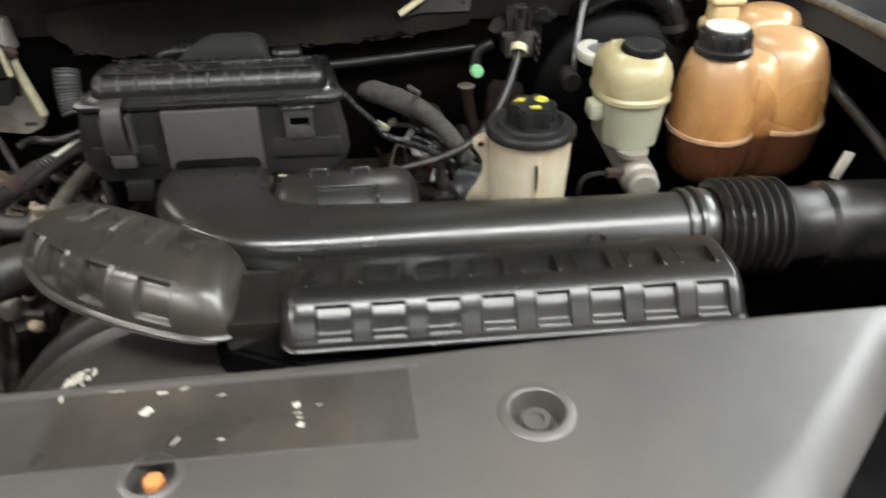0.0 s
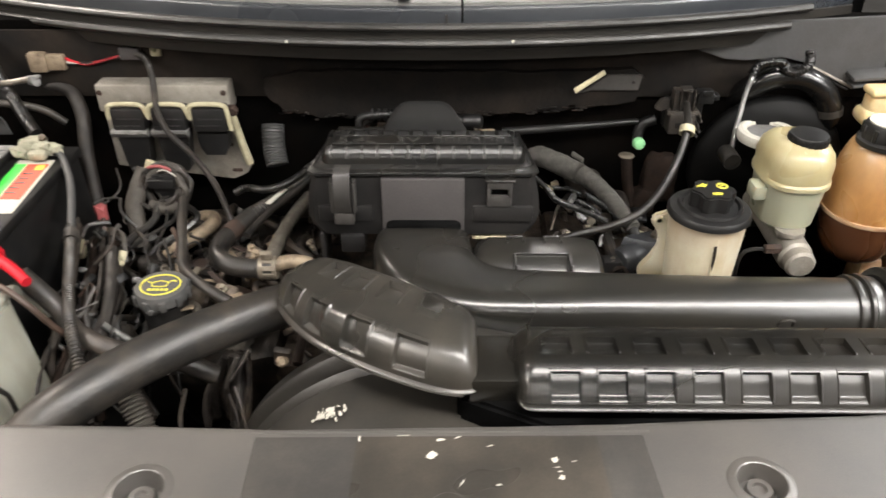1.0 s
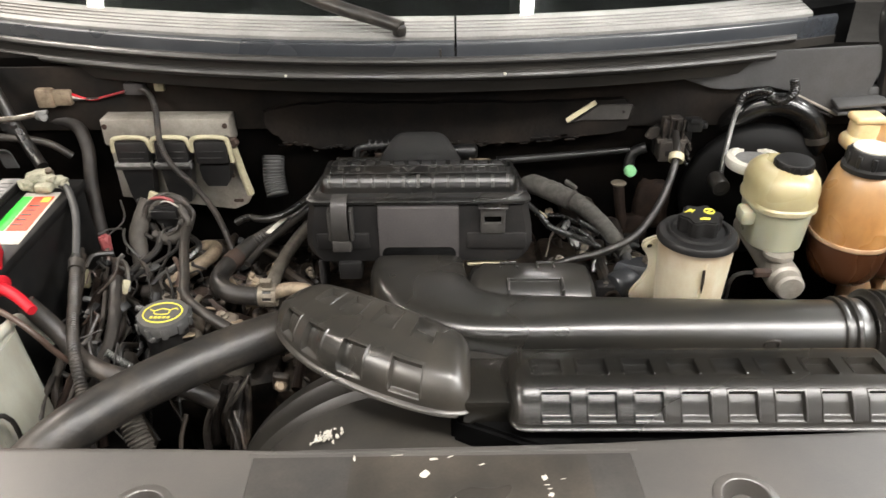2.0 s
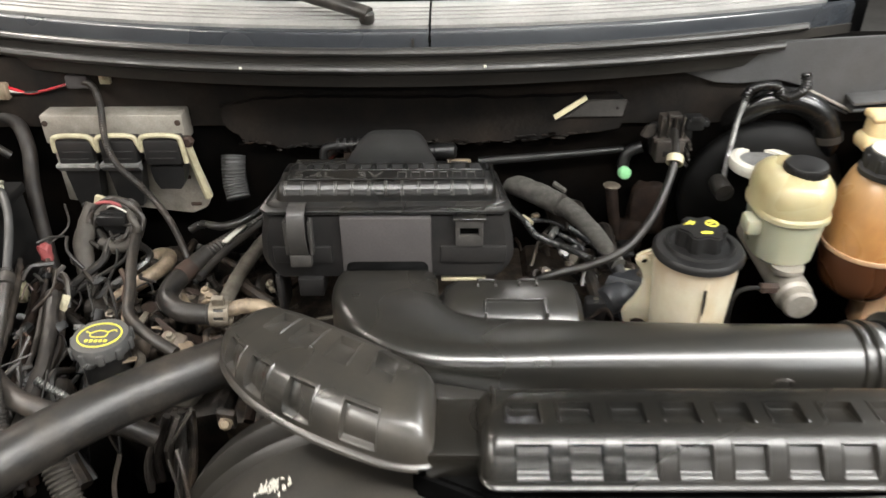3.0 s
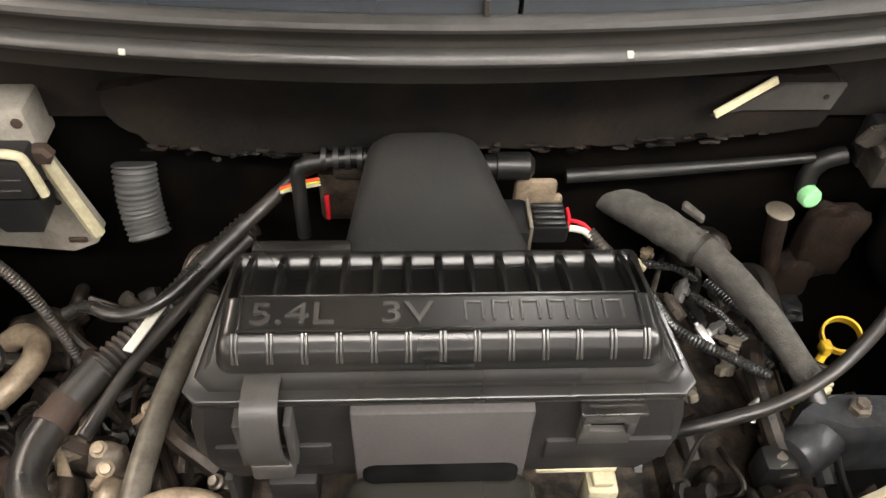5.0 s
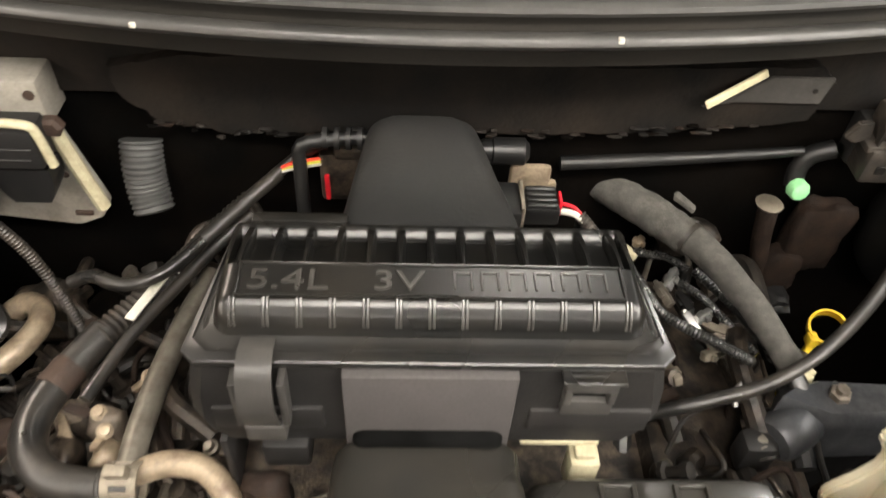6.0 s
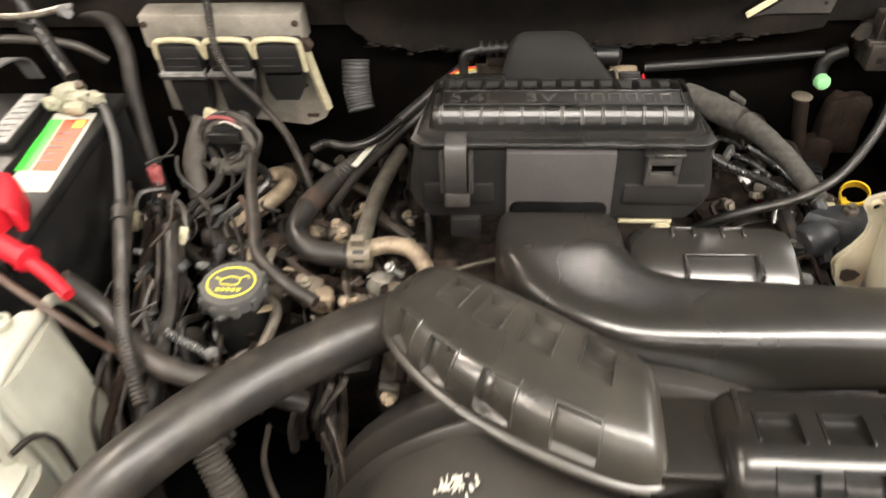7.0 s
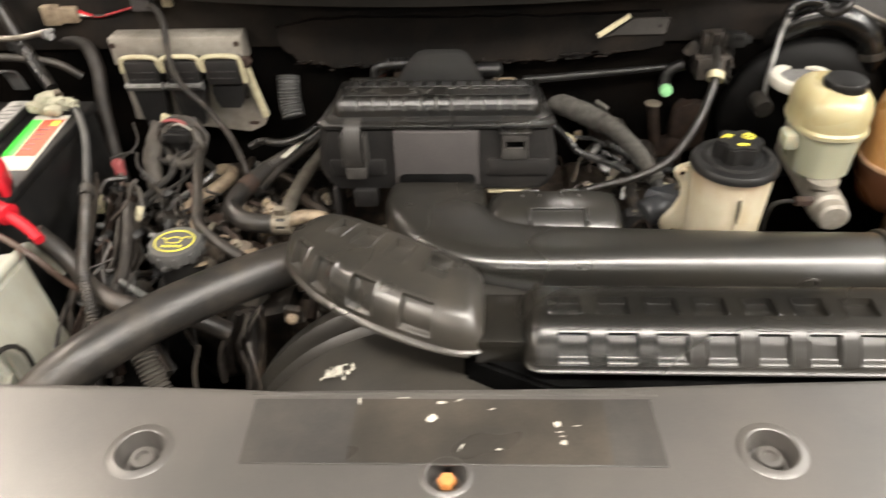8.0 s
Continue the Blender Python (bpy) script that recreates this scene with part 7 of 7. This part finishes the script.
    for x, y, z, a, w, m in bits:
        body = joined(rbox(x - a, x + a, y - 0.0035, y + 0.0035, z - 0.004, z + 0.004, 0.0015), rbox(x - a * 0.3, x + a * 0.4, y - 0.0065, y + 0.006, z - 0.003, z + 0.0025, 0.001), rbox(x + a * 0.8, x + a * 1.3, y - 0.002, y + 0.002, z - 0.0015, z + 0.002, 0.0008, 1))
        solo("wire_plug", turned(body, (x, y, z), rnd.uniform(-35, 35), rnd.uniform(-25, 25), w), m, (x, y, z - 0.006), "small worn wire plug beside the engine", "plug", "plugs beside the engine")
    solo("wire_hook", tube([(0.236, 0.066, 0.95), (0.238, 0.077, 0.958), (0.247, 0.082, 0.960), (0.256, 0.077, 0.955)], 0.0022, 8), SILVER, (0.245, 0.075, 0.945), "shiny bent metal hook", "hook")
    solo("red_lock", rbox(0.234, 0.241, 0.121, 0.130, 0.934, 0.942, 0.001), RED, (0.238, 0.125, 0.93), "small red connector lock", "connector")
    solo("white_marker", turned(rbox(0.710, 0.722, -0.006, -0.002, 0.964, 1.0, 0.001), (0.716, 0, 0.98), 0, 16, 0), WHITE, (0.716, -0.004, 0.96), "small white tag by the fender", "tag")
    f = thing("fender_rail", (0.74, 0.1, 1.09), "dark painted fender edge with a shiny rail", "fender rail")
    part("rail", tube([(0.692, 0.42, 1.121), (0.722, 0.26, 1.121), (0.752, 0.1, 1.121), (0.765, -0.15, 1.121), (0.772, -0.4, 1.121)], 0.0075, 10), PIPE, f)
    part("panel", loft([[Vector((x, y, z)) for x, z in ((0.71 + d, 1.09), (0.72 + d, 1.115), (0.80 + d, 1.13), (0.88 + d, 1.12), (0.88 + d, 1.08))] for y, d in ((0.42, -0.03), (0.1, 0.03), (-0.4, 0.05))]), CAPBLK, f)
    part("cable", tube([(0.715, 0.30, 1.10), (0.735, 0.13, 1.05), (0.75, -0.02, 1.01), (0.76, -0.15, 0.97)], 0.007, 10), RUBBER, f)
    h = thing("hood_hinge", (0.66, 0.26, 1.14), "black hood hinge arm at the end of the cowl", "hinge")
    part("arm", tube([(0.672, 0.25, 1.135), (0.664, 0.25, 1.19), (0.650, 0.255, 1.25), (0.665, 0.26, 1.33)], 0.012, 8), CAPBLK, h)
    part("strut", tube([(0.690, 0.24, 1.15), (0.684, 0.245, 1.20), (0.70, 0.26, 1.28)], 0.005, 8), SILVER, h)
    part("link", tube([(0.676, 0.275, 1.215), (0.705, 0.268, 1.190), (0.75, 0.255, 1.158), (0.80, 0.24, 1.13)], 0.009, 8), RUST, h, "rusty brown hinge link")
    part("link", tube([(0.668, 0.262, 1.155), (0.70, 0.255, 1.158), (0.74, 0.25, 1.150)], 0.006, 8), APRON, h)
    part("spring", ribbed([(0.685, 0.25, 1.150), (0.705, 0.25, 1.140), (0.72, 0.25, 1.12)], 0.013, 0.006, 0.0012, 14), CAPBLK, h)
    part("base", rbox(0.645, 0.74, 0.245, 0.30, 1.12, 1.15, 0.006), APRON, h)
    r = thing("fender_bracket", (-0.60, 0.23, 1.1), "dull grey metal stay and clips beside the battery", "bracket")
    part("stay", tube([(-0.70, 0.20, 1.118), (-0.66, 0.205, 1.126), (-0.60, 0.212, 1.124), (-0.55, 0.222, 1.130)], 0.0042, 8), PIPE, r)
    part("cable", tube([(-0.70, 0.19, 1.090), (-0.65, 0.200, 1.100), (-0.60, 0.205, 1.098), (-0.555, 0.215, 1.085), (-0.53, 0.225, 1.06)], 0.0055, 10), HOSE, r)
    part("clip", lump((-0.60, 0.21, 1.112), 0.012, 0.007, 0.009, 11, 0.5), CAPBLK, r)
    part("clip", lump((-0.555, 0.22, 1.126), 0.009, 0.007, 0.008, 12, 0.5), GREYBAR, r)
    part("clip", lump((-0.645, 0.205, 1.112), 0.010, 0.007, 0.010, 13, 0.5), CAPBLK, r)


small_things()


def engine():
    t = thing("engine_block", (0, 0, 0.6), "grimy brown and grey engine with brackets, bolts and pipes", "engine")
    for sx in (-1, 1):
        part("valve_cover", turned(rbox(sx * 0.235 - 0.075, sx * 0.235 + 0.075, -0.12, 0.24, 0.80, 0.90, 0.02), (sx * 0.235, 0, 0.85), 0, sx * 14, 0), GRIME, t)
    part("block", rbox(-0.19, 0.19, -0.12, 0.25, 0.6, 0.9, 0.02), GRIME, t)
    rnd = random.Random(21)
    casts = [(-0.245, 0.062, 0.925, 0.018, 0.014, 0.02, GRIME), (-0.262, 0.03, 0.92, 0.014, 0.02, 0.025, GRIME), (-0.228, 0.028, 0.925, 0.012, 0.014, 0.02, TAN), (-0.31, 0.05, 0.915, 0.016, 0.016, 0.02, RUST),
             (-0.112, 0.004, 0.925, 0.02, 0.016, 0.02, RUST), (-0.18, -0.01, 0.92, 0.016, 0.012, 0.02, ALU), (-0.10, -0.03, 0.91, 0.02, 0.02, 0.02, GRIME), (-0.15, -0.05, 0.915, 0.03, 0.018, 0.02, GRIME),
             (-0.29, -0.02, 0.915, 0.02, 0.02, 0.02, GRIME), (-0.235, -0.045, 0.935, 0.014, 0.012, 0.014, TAN), (-0.225, -0.09, 0.92, 0.02, 0.015, 0.018, ALU), (-0.345, -0.03, 0.92, 0.018, 0.014, 0.025, GRIME),
             (-0.36, 0.0, 0.91, 0.02, 0.03, 0.02, GRIME), (-0.375, 0.07, 0.905, 0.03, 0.02, 0.02, GRIME), (-0.33, 0.19, 0.90, 0.03, 0.02, 0.03, GRIME), (0.245, 0.01, 0.90, 0.02, 0.018, 0.02, RUST),
             (0.26, -0.02, 0.90, 0.02, 0.015, 0.03, RUSTDARK), (0.22, 0.02, 0.90, 0.025, 0.02, 0.02, GRIME), (0.352, 0.238, 0.965, 0.03, 0.014, 0.045, RUSTDARK), (0.33, 0.235, 0.925, 0.02, 0.015, 0.03, RUSTDARK), (0.235, 0.235, 0.96, 0.03, 0.015, 0.02, GRIME)]
    casts += [(-0.298, -0.028, 0.935, 0.020, 0.014, 0.016, CAST), (-0.246, -0.037, 0.938, 0.013, 0.016, 0.014, CAST), (-0.232, 0.052, 0.938, 0.014, 0.012, 0.016, CAST), (-0.262, 0.062, 0.93, 0.016, 0.010, 0.018, CAST),
              (-0.325, 0.028, 0.93, 0.012, 0.014, 0.014, CAST), (-0.158, -0.036, 0.935, 0.012, 0.010, 0.016, CAST), (-0.125, -0.010, 0.935, 0.014, 0.010, 0.014, RUST), (-0.085, -0.030, 0.935, 0.012, 0.010, 0.012, RUST), (-0.200, -0.050, 0.93, 0.014, 0.012, 0.014, CAST)]
    for q, (x, y, z, a, b, c, m) in enumerate(casts):
        part("casting", lump((x, y, z), a, b, c, q), m, t, crease=60)
    part("rusty_pipe", tube([(0.298, 0.238, 1.0), (0.300, 0.236, 0.985), (0.306, 0.234, 0.95), (0.318, 0.23, 0.91), (0.33, 0.225, 0.88)], 0.0085, 12), RUSTDARK, t, "rusty pipe by the firewall")
    part("washer", lathe([(0.010, 0), (0.012, 0.003), (0.008, 0.005), (0.001, 0.005)], (0.298, 0.238, 0.999), 18), CLAMP, t)
    spots = [(-0.33, -0.13, -0.10, 0.22, 0.885, 0.935, 110), (0.17, 0.33, -0.02, 0.22, 0.88, 0.945, 70), (-0.40, -0.28, -0.12, 0.10, 0.87, 0.92, 40)]
    for xa, xb, ya, yb, za, zb, n in spots:
        for i in range(n):
            p = Vector((rnd.uniform(xa, xb), rnd.uniform(ya, yb), rnd.uniform(za, zb)))
            kind = rnd.random()
            mat = rnd.choice((GRIME, STEEL, GRIME, GRIME, RUSTDARK, GRIME, GRIME, WIRE, GRIME, CAPBLK, WIRE, RUSTDARK))
            if kind < 0.28:
                bm = lathe([(0.009, 0), (0.009, 0.004), (0.005, 0.005), (0.005, 0.016), (0.007, 0.017), (0.007, 0.023), (0.001, 0.024)], p, 8, (rnd.uniform(-1, 1), rnd.uniform(-1, 0.3), 1))
                nm = "bolt"
            elif kind < 0.36:
                bm = lump(p, rnd.uniform(0.006, 0.018), rnd.uniform(0.006, 0.016), rnd.uniform(0.006, 0.014), i + 50, 0.4)
                nm = "casting"
            elif kind < 0.5:
                a, b, c = rnd.uniform(0.006, 0.016), rnd.uniform(0.006, 0.014), rnd.uniform(0.003, 0.008)
                bm = turned(joined(rbox(p.x - a, p.x + a, p.y - b, p.y + b, p.z - c, p.z + c, 0.002), rbox(p.x - a * 0.4, p.x + a * 1.8, p.y - b * 0.3, p.y + b * 0.3, p.z - c * 0.5, p.z + c * 1.3, 0.0015)), p, rnd.uniform(-50, 50), rnd.uniform(-50, 50), rnd.uniform(0, 180))
                nm = "bracket"
            else:
                q = p + Vector((rnd.uniform(-0.05, 0.05), rnd.uniform(-0.11, 0.11), rnd.uniform(-0.02, 0.02)))
                mid = (p + q) / 2 + Vector((rnd.uniform(-0.02, 0.02), rnd.uniform(-0.02, 0.02), 0.014))
                bm = tube([p, mid, q], rnd.choice((0.0018, 0.0025, 0.004, 0.006, 0.0085)), 9)
                nm = "pipe"
            part(nm, bm, mat, t)
    for q, (x, y, z, m) in enumerate([(-0.227, 0.039, 0.952, TAN), (-0.319, 0.040, 0.945, GRIME), (-0.236, 0.055, 0.95, TAN), (-0.165, -0.021, 0.958, SILVER), (-0.208, -0.062, 0.95, TAN), (-0.296, -0.011, 0.952, CLAMP), (-0.25, -0.039, 0.95, CLAMP), (-0.318, 0.012, 0.945, STEEL), (-0.15, 0.03, 0.945, STEEL), (-0.16, 0.075, 0.945, CLAMP), (-0.21, 0.09, 0.945, TAN), (-0.345, 0.02, 0.94, STEEL)]):
        w = rnd.uniform(0, 180)
        nut = joined(lathe([(0.0056, 0), (0.006, 0.002), (0.006, 0.0045), (0.004, 0.0055), (0.0035, 0.009), (0.001, 0.0093)], (x, y, z), 6 if q % 2 else 14, (rnd.uniform(-0.6, 0.6), rnd.uniform(-0.8, 0), 1)),
                     turned(rbox(x - 0.016, x + 0.002, y - 0.003, y + 0.003, z - 0.004, z + 0.001, 0.001), (x, y, z), 0, rnd.uniform(-30, 30), w))
        part("stud", nut, m, t)
    for q in range(30):
        x, y, z = rnd.uniform(-0.33, -0.15), rnd.uniform(-0.075, 0.06), rnd.uniform(0.925, 0.952)
        a, b = rnd.uniform(0.008, 0.020), rnd.uniform(0.0025, 0.0055)
        flat = prism([(x - a, y - b), (x + a * rnd.uniform(0.2, 1), y - b * rnd.uniform(0.5, 1.3)), (x + a, y + b * rnd.uniform(0, 1)), (x - a * rnd.uniform(0, 0.6), y + b * 1.3)], z - 0.0012, z + 0.0012, 0.0005, 1)
        part("bracket", turned(flat, (x, y, z), rnd.uniform(-70, 30), rnd.uniform(-50, 50), rnd.uniform(0, 180)), rnd.choice((TAN, CLAMP, GRIME, TAN, STEEL, RUST, GRIME)), t)
    f = thing("fabric_hose", (-0.34, 0.1, 0.88), "grimy brown fabric-covered hose", "hose")
    part("sleeve", roughened(ribbed([(-0.30, 0.150, 0.888), (-0.322, 0.115, 0.886), (-0.35, 0.075, 0.880), (-0.385, 0.04, 0.87)], 0.017, 0.004, 0.0006, 16), 0.002, 0.02), GRIME, f)
    o = thing("orange_band", (-0.262, 0.075, 0.955), "rusty orange tape band round the heater hose", "tape band")
    part("band", roughened(tube([(-0.258, 0.083, 0.9685), (-0.263, 0.074, 0.968), (-0.267, 0.064, 0.9675)], 0.0132, 16, 0.003), 0.001, 0.006), RUST, o)


engine()
